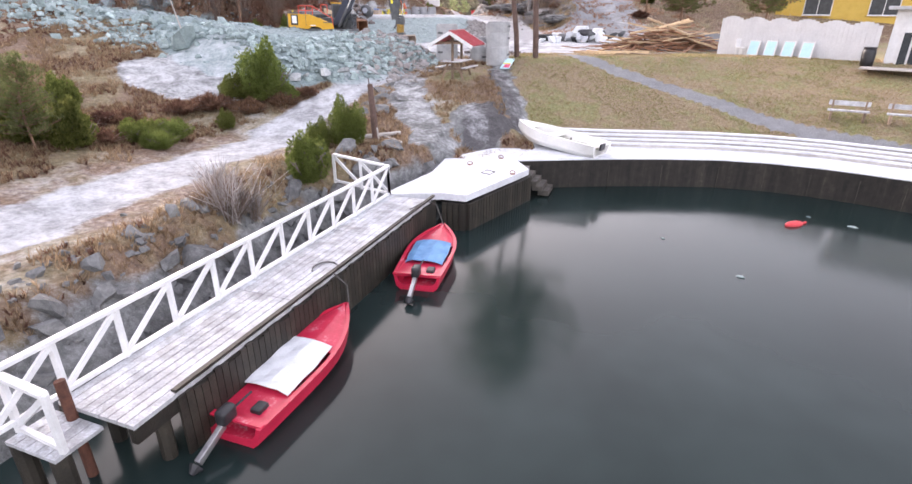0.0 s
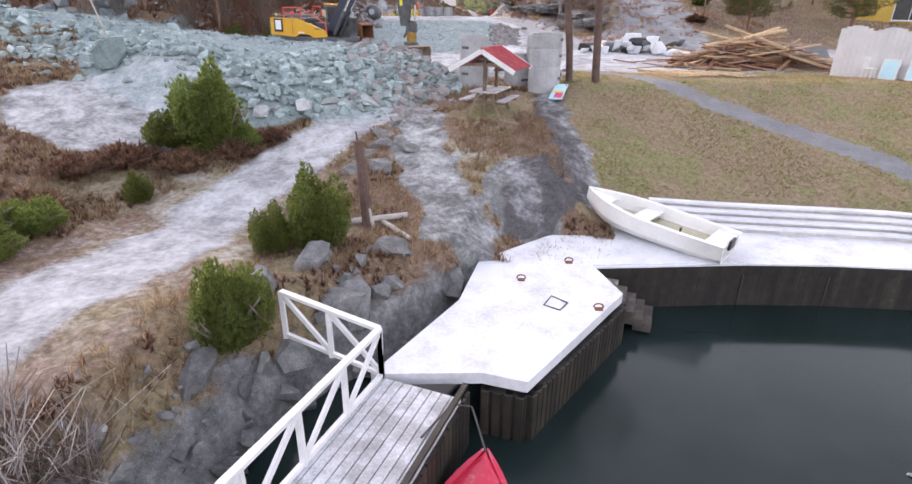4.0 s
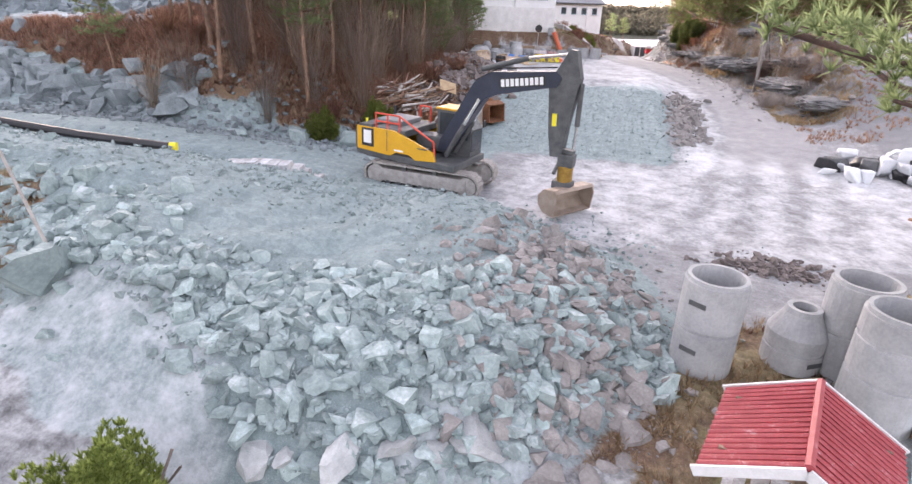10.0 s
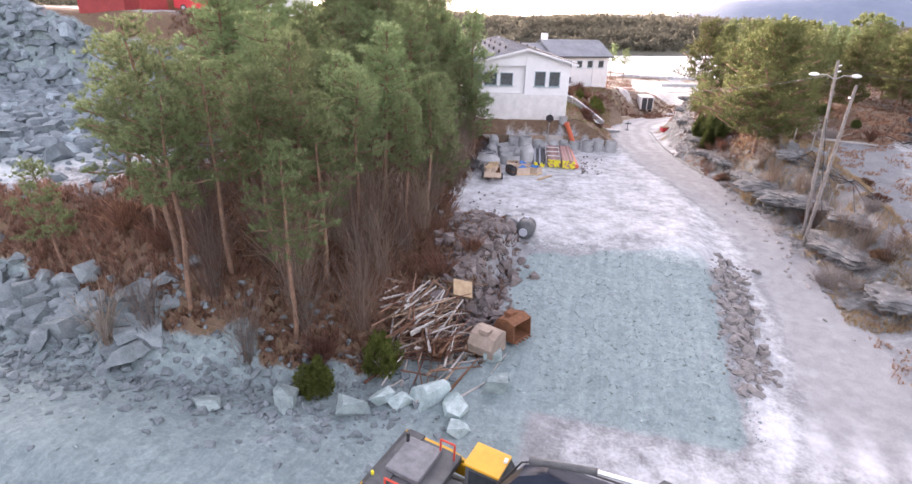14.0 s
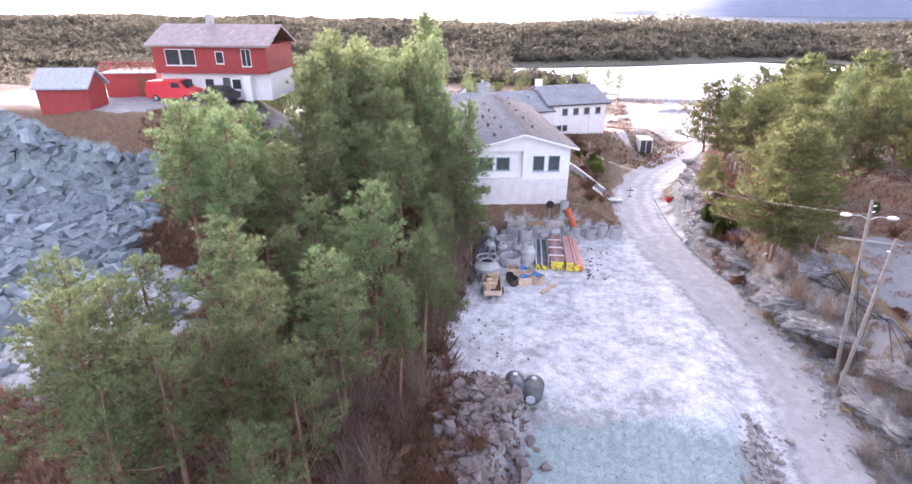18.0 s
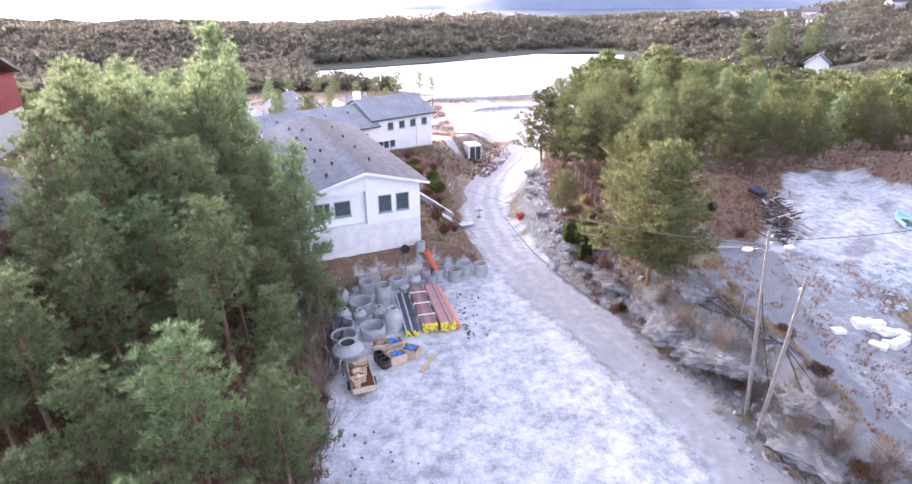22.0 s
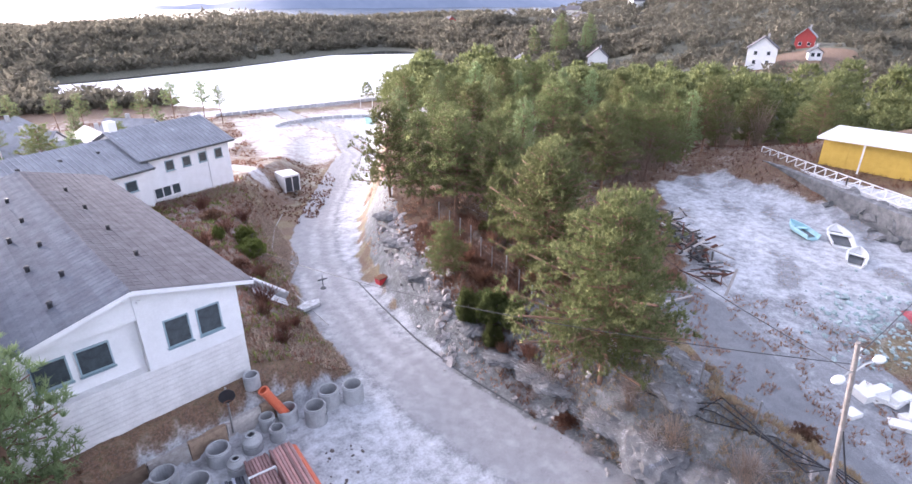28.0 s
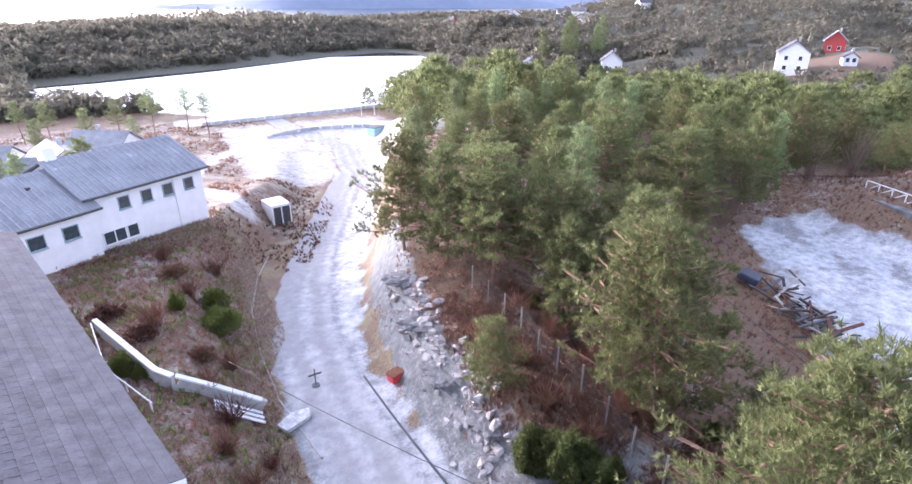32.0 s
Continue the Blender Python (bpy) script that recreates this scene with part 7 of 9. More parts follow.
for k in range(2):
    bx, by = 16.6 + 1.75 * k, 27.95 - 1.15 * k
    bn = thing("park_bench", pose(bx, by, z_at(bx, by), 0, 0, -30), "white-frosted wooden bench on the lawn", "bench", "lawn benches")
    for j in range(2):
        part("seat_board", box(0, -0.1 + 0.2 * j, 0.44, 1.5, 0.18, 0.05), "deck_frost", bn)
    part("back_board", box(0, 0.26, 0.72, 1.5, 0.05, 0.2), "deck_frost", bn)
    for s in (-1, 1):
        part("leg", box(s * 0.6, 0.05, 0.22, 0.08, 0.45, 0.42), "old_wood", bn)
        part("back_post", box(s * 0.6, 0.24, 0.55, 0.07, 0.05, 0.6), "old_wood", bn)


# ---------------------------------------------------------------- excavator
ex = thing("excavator", pose(-9.78, 45.42, 4.03, 0, 1.5, -13) @ Matrix.Scale(0.97, 4), "orange-yellow tracked excavator with a long dark boom", "excavator")
for s in (-1, 1):
    y = s * 1.05
    tr = part("track_frame", box(0, y, 0.48, 3.7, 0.5, 0.5, 0.04), "track_steel", ex)
    R, half = 0.46, 1.88
    n, path = 50, []
    per = 4 * half + 2 * math.pi * R
    for k in range(n):
        pad = bmesh.new()
        d = per * k / n
        if d < 2 * half:
            p, a = (-half + d, R), 0.0
        elif d < 2 * half + math.pi * R:
            a = (d - 2 * half) / R
            p = (half + R * math.sin(a), R * math.cos(a))
        elif d < 4 * half + math.pi * R:
            p, a = (half - (d - 2 * half - math.pi * R), -R), math.pi
        else:
            a = math.pi + (d - 4 * half - math.pi * R) / R
            p = (-half + R * math.sin(a), R * math.cos(a))
        box(p[0], y, 0.47 + p[1], per / n - 0.02, 0.6, 0.055, 0, Euler((0, a, 0)), pad)
        q = (p[0] + 0.04 * math.sin(a), p[1] + 0.04 * math.cos(a))
        box(q[0], y, 0.47 + q[1], 0.035, 0.6, 0.05, 0, Euler((0, a, 0)), pad)
        part("track_pad", pad, "track_steel", ex)
    for x, r in ((half, 0.36), (-half, 0.38)):
        part("drive_wheel", rod((x, y - 0.22, 0.47), (x, y + 0.22, 0.47), r, n=18), "track_steel", ex)
    for k in range(7):
        part("roller", rod((-1.35 + 0.45 * k, y - 0.25, 0.17), (-1.35 + 0.45 * k, y + 0.25, 0.17), 0.12, n=10), "machine_grey", tr)
    for k in range(2):
        part("carrier_roller", rod((-0.7 + 1.3 * k, y - 0.2, 0.8), (-0.7 + 1.3 * k, y + 0.2, 0.8), 0.08, n=8), "machine_grey", tr)
for c in list(ex.children):
    c.matrix_basis = Matrix.Rotation(radians(9), 4, "Z") @ c.matrix_basis
part("undercarriage", box(0, 0, 0.62, 1.6, 1.7, 0.5, 0.05), "machine_grey", ex)
part("slew_ring", rod((0, 0, 0.82), (0, 0, 1.05), 0.62, n=24), "machine_grey", ex)
UP = new("upper_body")
UP.parent = ex
part("main_frame", box(-0.35, 0, 1.14, 4.0, 2.55, 0.26, 0.05), "machine_grey", UP)
part("counterweight", prism([(-2.75, 1.1), (-2.82, 1.5), (-2.8, 2.1), (-2.55, 2.3), (-2.0, 2.3), (-2.0, 1.05)], 2.6, ), "machine_grey", UP)
side = [(-2.72, 1.3), (-2.72, 2.2), (-1.0, 2.2), (-0.2, 1.95), (0.75, 1.62), (0.85, 1.3), (0.0, 1.22), (-0.3, 1.38), (-0.9, 1.38), (-1.15, 1.22)]
for s in (-1, 1):
    c = part("side_panel", prism(side, 0.1), "cat_yellow", UP, "orange-yellow engine cover")
    c.location.y = s * 1.27
    part("logo_plate", box(-2.2, s * 1.33, 1.8, 0.56, 0.02, 0.7), "black", UP, "black square plate with a white block shape")
    part("logo_shape", box(-2.2, s * 1.345, 1.82, 0.36, 0.02, 0.5), "label_white", UP)
    part("name_bar", box(-0.75, s * 1.33, 1.47, 0.4, 0.015, 0.06), "label_white", UP)
    part("panel_seam", box(-1.3, s * 1.325, 1.78, 0.02, 0.01, 0.78), "machine_grey", UP)
part("engine_deck", box(-1.6, 0, 2.1, 2.1, 2.4, 0.26, 0.05), "machine_grey", UP)
part("engine_hood", box(-1.75, 0.2, 2.3, 1.2, 1.5, 0.22, 0.06), "hood_grey", UP, "grey engine hood")
part("exhaust", rod((-2.3, 0.7, 2.3), (-2.3, 0.7, 2.75), 0.06, n=10), "black", UP)
part("beacon", rod((-2.55, -0.9, 2.25), (-2.55, -0.9, 2.42), 0.05, n=10), "label_yellow", UP)
part("front_hood", box(0.1, 0.1, 1.75, 1.5, 0.7, 0.5, 0.05), "machine_grey", UP)
for x in (-1.9, -1.35, -0.8):
    part("guard_post", rod((x, -1.18, 2.15), (x, -1.18, 2.75), 0.034, n=6), "guard_red", UP)
part("guard_rail", rod((-1.9, -1.18, 2.75), (-0.8, -1.18, 2.75), 0.034, n=6), "guard_red", UP)
part("guard_rail", rod((-1.9, -1.18, 2.45), (-0.8, -1.18, 2.45), 0.034, n=6), "guard_red", UP)
part("guard_rail", tube([(-0.8, -1.18, 2.75), (0.0, -1.2, 2.35), (0.72, -1.2, 2.0), (0.78, -1.2, 1.4)], 0.034, 6), "guard_red", UP)
for x in (-1.2, -0.7):
    part("guard_post", rod((x, 0.9, 2.2), (x, 0.9, 2.85), 0.034, n=6), "guard_red", UP)
part("guard_rail", rod((-1.2, 0.9, 2.85), (-0.7, 0.9, 2.85), 0.034, n=6), "guard_red", UP)
part("step", box(0.3, -1.2, 1.7, 0.4, 0.3, 0.04), "machine_grey", UP)
cab = part("cab", prism([(0.0, 1.25), (0.0, 2.95), (1.05, 2.95), (1.5, 2.3), (1.5, 1.25)], 0.98), "machine_grey", UP)
cab.location.y = 0.75
part("cab_roof", box(0.5, 0, 2.99, 1.15, 1.02, 0.09, 0.03), "cat_yellow", cab, "yellow cab roof")
for s in (-1, 1):
    part("side_glass", prism([(0.12, 1.9), (0.12, 2.85), (0.98, 2.85), (1.38, 2.28), (1.38, 1.9)], 0.02), "glass", cab).location.y = s * 0.497
part("windscreen", beam((1.09, 0, 2.92), (1.53, 0, 2.3), 0.86, 0.02), "glass", cab)
part("lower_glass", box(1.51, 0, 1.85, 0.02, 0.86, 0.75), "glass", cab)
part("work_light", box(1.0, 0.2, 3.06, 0.1, 0.16, 0.1, 0.02), "label_white", cab)
part("mirror", box(1.5, 0.65, 2.4, 0.05, 0.16, 0.3, 0.02), "black", cab)
boom = part("boom", prism([(0.45, 1.55), (0.55, 2.0), (2.0, 4.3), (2.75, 4.72), (5.35, 4.95), (5.55, 4.75), (5.4, 4.45), (3.1, 3.98), (2.5, 3.75), (0.95, 1.6)], 0.46), "boom_blue", ex, "dark blue lifting boom")
boom.matrix_basis = Matrix.Translation((0.045, -0.2, 0)) @ Matrix.Diagonal((0.9, 1, 0.98, 1))
part("boom_plate", beam((3.1, -0.24, 4.36), (4.95, -0.24, 4.63), 0.012, 0.34), "black", boom)
for k in range(9):
    f = (k + 0.5) / 9
    part("letter_bar", box(3.15 + 1.75 * f, -0.25, 4.367 + 0.255 * f, 0.135, 0.012, 0.25, 0, Euler((0, -0.145, 0))), "label_white", boom, "white block lettering bar" if k == 0 else "")
for s in (-1, 1):
    part("lift_cylinder", rod((0.95, s * 0.36 - 0.0, 1.45), (1.75, s * 0.36, 2.75), 0.1, n=12), "machine_grey", boom)
    part("lift_piston", rod((1.7, s * 0.36, 2.67), (2.35, s * 0.36, 3.75), 0.055, n=10), "chrome", boom)
part("stick_cylinder", rod((2.2, 0, 4.75), (4.1, 0, 5.28), 0.1, n=12), "machine_grey", boom)
part("stick_piston", rod((4.05, 0, 5.27), (5.6, 0, 5.5), 0.055, n=10), "chrome", boom)
part("hose", tube([(0.7, 0.2, 2.2), (1.9, 0.2, 4.35), (2.8, 0.2, 4.82), (5.2, 0.2, 5.05)], 0.03, 6), "black", boom)
stick = part("stick", prism([(5.15, 4.35), (5.3, 4.85), (5.72, 5.62), (5.95, 5.6), (6.18, 4.75), (5.95, 3.2), (5.85, 2.1), (5.45, 2.1), (5.3, 2.9)], 0.38), "machine_grey", ex, "dark grey dipper arm")
stick.location = (-0.52, -0.2, -0.06)
part("sticker", box(5.47, -0.2, 3.35, 0.16, 0.012, 0.42, 0, Euler((0, -0.05, 0))), "label_yellow", stick, "yellow warning sticker")
part("bucket_cylinder", rod((6.2, 0, 4.6), (6.22, 0, 3.2), 0.09, n=12), "machine_grey", stick)
part("bucket_piston", rod((6.22, 0, 3.25), (6.2, 0, 2.4), 0.05, n=10), "chrome", stick)
part("link_arm", beam((5.85, 0, 2.35), (6.25, 0, 2.3), 0.3, 0.14), "machine_grey", stick)
tilt = part("tilt_rotator", rod((5.75, -0.2, 1.2), (5.75, -0.2, 1.75), 0.27, n=16), "bronze", ex, "greasy brass-coloured tilt rotator")
tilt.location.x = -0.25
part("bracket", box(5.75, -0.2, 1.95, 0.55, 0.46, 0.45, 0.04), "machine_grey", tilt)
part("coupler", box(5.72, -0.2, 1.08, 0.7, 0.5, 0.28, 0.05), "machine_grey", tilt)
part("tilt_cylinder", rod((5.45, -0.55, 1.5), (5.45, 0.15, 1.95), 0.07, n=8), "machine_grey", tilt)
blade = [(5.5, 0.25), (5.25, 0.62), (5.22, 1.05), (5.45, 1.42), (5.95, 1.5), (6.05, 1.38), (5.6, 1.28), (5.42, 1.0), (5.45, 0.66), (5.72, 0.3), (6.0, 0.22), (5.98, 0.16)]
bm = prism([(x, 0.02 + 0.7 * z) for x, z in blade], 1.95)
bm.transform(Matrix.Translation((5.65, -0.2, 0)) @ Matrix.Rotation(radians(-24), 4, "Z") @ Matrix.Translation((-5.65, 0, 0)))
bk = part("bucket", bm, "bucket_steel", ex, "worn wide grading bucket")
for s in (-1, 1):
    bm = prism([(x, 0.02 + 0.7 * z) for x, z in ((5.5, 0.25), (5.25, 0.62), (5.22, 1.05), (5.45, 1.42), (5.95, 1.5), (6.08, 1.1), (6.0, 0.2))], 0.05)
    bm.transform(Matrix.Translation((5.65, -0.2, 0)) @ Matrix.Rotation(radians(-24), 4, "Z") @ Matrix.Translation((-5.65, s * 0.965, 0)))
    part("bucket_side", bm, "bucket_steel", bk)

# slabs by the ditch, pipe, branch pile, spare buckets
slabs = thing("slab_stack", pose(-14.5, 41.85, z_at(-14.5, 41.85) - 0.02, 0, 0, 14), "rows of frosted concrete kerb blocks stacked by the ditch", "slabs")
for j, (y0, z0, n) in enumerate(((-0.75, 0.12, 8), (0.0, 0.12, 9), (0.78, 0.12, 7), (-0.4, 0.36, 8), (0.4, 0.36, 7), (0.0, 0.6, 6))):
    for k in range(n):
        part("kerb", box(-1.65 + 0.38 * k + 0.12 * (j % 3) + rr.gauss(0, 0.012), y0 + rr.gauss(0, 0.03), z0 + rr.gauss(0, 0.008), 0.35, 0.74, 0.22, 0.02, Euler((rr.gauss(0, 0.02), rr.gauss(0, 0.02), rr.gauss(0, 0.03)))), "deck_frost", slabs)
dp = thing("drain_pipe", Matrix.Identity(4), "black plastic drain pipe with a yellow end cap", "pipe")
run = [(x, y, z_at(x, y) + 0.14) for x, y in ((-26.0, 38.6), (-22.5, 39.3), (-20.3, 39.8), (-17.7, 40.8))]
part("pipe", tube(run, 0.15, 10), "black", dp)
part("end_cap", rod(run[-1], (run[-1][0] + 0.2, run[-1][1] + 0.08, run[-1][2] - 0.01), 0.165, n=12), "label_yellow", dp)
bm = bmesh.new()
banks = []
for k in range(15):
    x = -19.6 + 0.5 * k
    yc = 42.6 + 0.12 * (x + 17)
    zw = float(np.mean(height(np.linspace(x - 1, x + 1, 9), np.full(9, yc)))) + 0.17
    banks.append([bm.verts.new((x, yc + o, zw)) for o in (-0.75, 0.75)])
for (a, b), (c, d) in zip(banks, banks[1:]):
    bm.faces.new((a, c, d, b))
tagged(link("ditch_water", bm, "mud_water"), "muddy brown water standing in the ditch", "water", kind="structure")
brush = thing("branch_pile", Matrix.Identity(4), "pile of cut bare branches and split stems", "brushwood")
for k in range(190):
    cx, cy = rr.gauss(-13.7, 1.2), rr.gauss(54.8, 1.3)
    m = 1.5 * math.exp(-((cx + 13.7) / 1.6) ** 2 - ((cy - 54.8) / 1.9) ** 2)
    L, a, t = rr.uniform(1.2, 3.2), rr.gauss(1.0, 0.5), rr.gauss(0.1, 0.25)
    c = Vector((cx, cy, z_at_fast(cx, cy) + m * rr.uniform(0.1, 1) + 0.05))
    v = Vector((math.cos(a) * math.cos(t), math.sin(a) * math.cos(t), math.sin(t))) * L / 2
    part("branch", rod(c - v, c + v, rr.uniform(0.025, 0.08), rr.uniform(0.015, 0.04), 6), rr.choice(("grey_wood", "old_wood", "bark", "red_twig")), brush)
tagged(link("board", box(-12.7, 57.3, z_at(-12.7, 57.3) + 1.1, 1.0, 0.9, 0.06, 0, Euler((0.6, 0.3, 0.5))), "pale_wood"), "pale plywood board on the branch pile", "board")


def spare_bucket(x, y, turn, mat, label):
    ob = thing("digger_bucket", pose(x, y, z_at(x, y) + 0.1, 0, 0, turn), label, "bucket", "spare buckets")
    out = [(-0.6, 0.0), (-0.68, 0.45), (-0.45, 0.95), (0.1, 1.1), (0.55, 0.95), (0.5, 0.88), (0.1, 1.0), (-0.38, 0.87), (-0.58, 0.43), (-0.5, 0.07), (0.55, 0.05), (0.6, 0.0)]
    part("shell", prism(out, 1.25), mat, ob)
    for s in (-1, 1):
        part("side", prism([(-0.6, 0.0), (-0.68, 0.45), (-0.45, 0.95), (0.1, 1.1), (0.55, 0.95), (0.6, 0.0)], 0.05), mat, ob).location.y = s * 0.62
    for k in range(5):
        part("tooth", box(0.66, -0.5 + 0.25 * k, 0.03, 0.2, 0.1, 0.05, taper=0.6), mat, ob)
    part("lug", box(-0.2, 0, 1.1, 0.4, 0.5, 0.22, 0.04), mat, ob)


spare_bucket(-10.9, 55.0, 70, "bucket_steel", "spare steel digger bucket lying on the stones")
spare_bucket(-9.95, 56.4, -30, "rust", "rusty brown digger bucket beside the ramp")

st = thing("survey_stake", Matrix.Translation((-14.6, 33.8, z_at(-14.6, 33.8))), "tall thin pale wooden stake leaning in the rubble", "stake")
part("stake", rod((0, 0, -0.3), (-0.7, -0.2, 3.4), 0.04, 0.03, 6), "grey_wood", st)
part("tip", rod((-0.7, -0.2, 3.4), (-0.74, -0.21, 3.55), 0.03, 0.008, 6), "grey_wood", st)
rs = thing("roof_sheet", pose(17.0, 47.6, z_at(17, 47.6) + 0.5, 14, 4, -18), "dark grey sheet of old roofing lying on timber", "roofing")
part("sheet", box(0, 0, 0.3, 4.6, 2.2, 0.07), "machine_grey", rs)
for k in range(8):
    part("batten", box(-2.1 + 0.6 * k, 0, 0.35, 0.05, 2.2, 0.04), "machine_grey", rs)
part("prop", box(0, 0.6, -0.2, 3.0, 0.3, 0.9), "old_wood", rs)


# ---------------------------------------------------------------- houses
M["house_white"] = plain("house_white", (0.72, 0.72, 0.72), (0.86, 0.86, 0.87), 0.7, scale=1.2, bump=0.1)
M["brick_white"] = plain("brick_white", (0.58, 0.57, 0.56), (0.84, 0.83, 0.82), 0.8, scale=1.4, bump=0.35)
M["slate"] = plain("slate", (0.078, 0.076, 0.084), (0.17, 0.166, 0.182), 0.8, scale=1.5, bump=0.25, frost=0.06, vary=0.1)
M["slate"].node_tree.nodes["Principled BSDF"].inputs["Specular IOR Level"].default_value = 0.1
M["slate_frost"] = plain("slate_frost", (0.14, 0.146, 0.162), (0.33, 0.345, 0.375), 0.6, scale=0.5, bump=0.25, frost=0.17, vary=0.05)
M["rib_frost"] = plain("rib_frost", (0.2, 0.206, 0.224), (0.38, 0.39, 0.42), 0.6, scale=1.2, bump=0.2)
# same slate made bluer and lighter, for the sky its slope reflects
M["slate_skylit"] = plain("slate_skylit", (0.09, 0.1, 0.122), (0.185, 0.205, 0.24), 0.95, scale=1.4, bump=0.25, vary=0.1)
M["slate_skylit"].node_tree.nodes["Principled BSDF"].inputs["Specular IOR Level"].default_value = 0.05
M["window_blue"] = plain("window_blue", (0.22, 0.32, 0.36), (0.34, 0.44, 0.48), 0.5)
M["glass_dark"] = plain("glass_dark", (0.03, 0.04, 0.045), (0.08, 0.1, 0.11), 0.06)
M["red_wall"] = plain("red_wall", (0.26, 0.03, 0.03), (0.4, 0.06, 0.055), 0.65, scale=2)
M["roof_brown"] = plain("roof_brown", (0.2, 0.15, 0.15), (0.36, 0.3, 0.3), 0.6, scale=1.5, frost=0.2)
M["pipe_orange"] = plain("pipe_orange", (0.6, 0.12, 0.06), (0.72, 0.2, 0.1), 0.4)
M["pipe_brown"] = plain("pipe_brown", (0.26, 0.14, 0.13), (0.42, 0.26, 0.25), 0.5, vary=0.35)
M["pipe_pink"] = plain("pipe_pink", (0.46, 0.22, 0.2), (0.62, 0.36, 0.34), 0.45, vary=0.2)
M["pipe_black"] = plain("pipe_black", (0.02, 0.025, 0.035), (0.09, 0.1, 0.12), 0.4, vary=0.3)
M["pipe_grey"] = plain("pipe_grey", (0.3, 0.33, 0.4), (0.5, 0.52, 0.58), 0.4)
M["cap_yellow"] = plain("cap_yellow", (0.7, 0.6, 0.02), (0.82, 0.74, 0.05), 0.45)
M["crate"] = plain("crate", (0.4, 0.3, 0.22), (0.64, 0.52, 0.42), 0.8, vary=0.2)
M["blue_plastic"] = plain("blue_plastic", (0.03, 0.14, 0.42), (0.06, 0.24, 0.6), 0.4)


def tiled_slope(parent, x0, x1, a, b, rows, mat, name="tile_course", ribs=0, rib_mat=None):
    """Overlapping courses from eave a to ridge b, both (y, z), across x0 to x1."""
    (ay, az), (by, bz) = a, b
    ang = math.atan2(bz - az, by - ay)
    for k in range(rows):
        f = (k + 0.5) / rows
        y, z = ay + (by - ay) * f, az + (bz - az) * f
        L = math.hypot(by - ay, bz - az) / rows * 1.12
        c = part(name, box((x0 + x1) / 2, y, z + 0.03, x1 - x0, L, 0.05, 0, Euler((ang + (0.05 if by > ay else -0.05), 0, 0))), mat, parent)
    for k in range(ribs):
        x = x0 + (x1 - x0) * (k + 0.5) / ribs
        part("roof_seam", beam((x, ay, az + 0.085), (x, by, bz + 0.085), 0.1, 0.06), rib_mat or mat, parent)


WH = thing("white_house", Matrix.Translation((HOUSE_C[0], HOUSE_C[1], 8.2)) @ Matrix.Rotation(HOUSE_TURN, 4, "Z"), "white gabled house with a worn brick base and grey roof", "house")
W, LEN, EAVE, TOP = 9.3, 24.0, 5.9, 7.15
lower = part("lower_wall", box(-W / 2, LEN / 2, 0.85, W, LEN, 3.9), "brick_white", WH, "whitewashed worn brick base")
part("wing_wall", prism([(-W - 1.35, -1.1), (-W - 1.6, 1.0), (-W - 1.75, 2.55), (-W - 0.9, 2.75), (-W - 0.002, 2.8), (-W - 0.002, -1.1)], 0.5), "brick_white", WH, "crumbling whitewashed end of the brick base").location.y = 0.27
for r in range(10):
    n = 16
    for k in range(n):
        part("brick", box(-W + (k + 0.5 + 0.5 * (r % 2)) * W / (n + 0.5), -0.012, 0.1 + 0.27 * r, W / (n + 0.5) - 0.02, 0.03, 0.25), "brick_white", lower)
part("upper_wall", prism([(-W, 2.8), (-W, EAVE), (-W / 2, TOP), (0, EAVE), (0, 2.8)], LEN), "house_white", WH).location.y = LEN / 2 + 0.55
part("bay_wall", prism([(-4.6, 2.75), (-4.6, TOP - 0.05), (-0.0, EAVE - 0.02), (0.0, 2.75)], 0.6), "house_white", WH).location.y = 0.25
part("gable_panel", prism([(-W, EAVE - 0.35), (-W, EAVE), (-W / 2 - 0.02, TOP), (-4.58, TOP - 0.05), (-4.58, EAVE - 0.35)], 0.5), "house_white", WH).location.y = 0.27
for x in (-3.05, -1.55):
    window(WH, Matrix.Translation((x, -0.06, 4.35)), 1.15, 1.5, "window_blue", 0, True, "glass_dark")
for x in (-8.1, -6.45):
    window(WH, Matrix.Translation((x, 0.5, 4.2)), 1.35, 1.3, "window_blue", 0, True, "glass_dark")
for k in range(5):
    window(WH, Matrix.Translation((0.03, 4 + 4 * k, 4.3)) @ Matrix.Rotation(radians(90), 4, "Z"), 1.2, 1.2, "window_blue", 0, True, "glass_dark")
roof = part("roof", prism([(-W - 0.65, EAVE - 0.16), (-W / 2, TOP + 0.04), (0.65, EAVE - 0.16), (0.65, EAVE - 0.02), (-W / 2, TOP + 0.2), (-W - 0.65, EAVE - 0.02)], LEN + 1.4), "slate", WH)
roof.location.y = LEN / 2
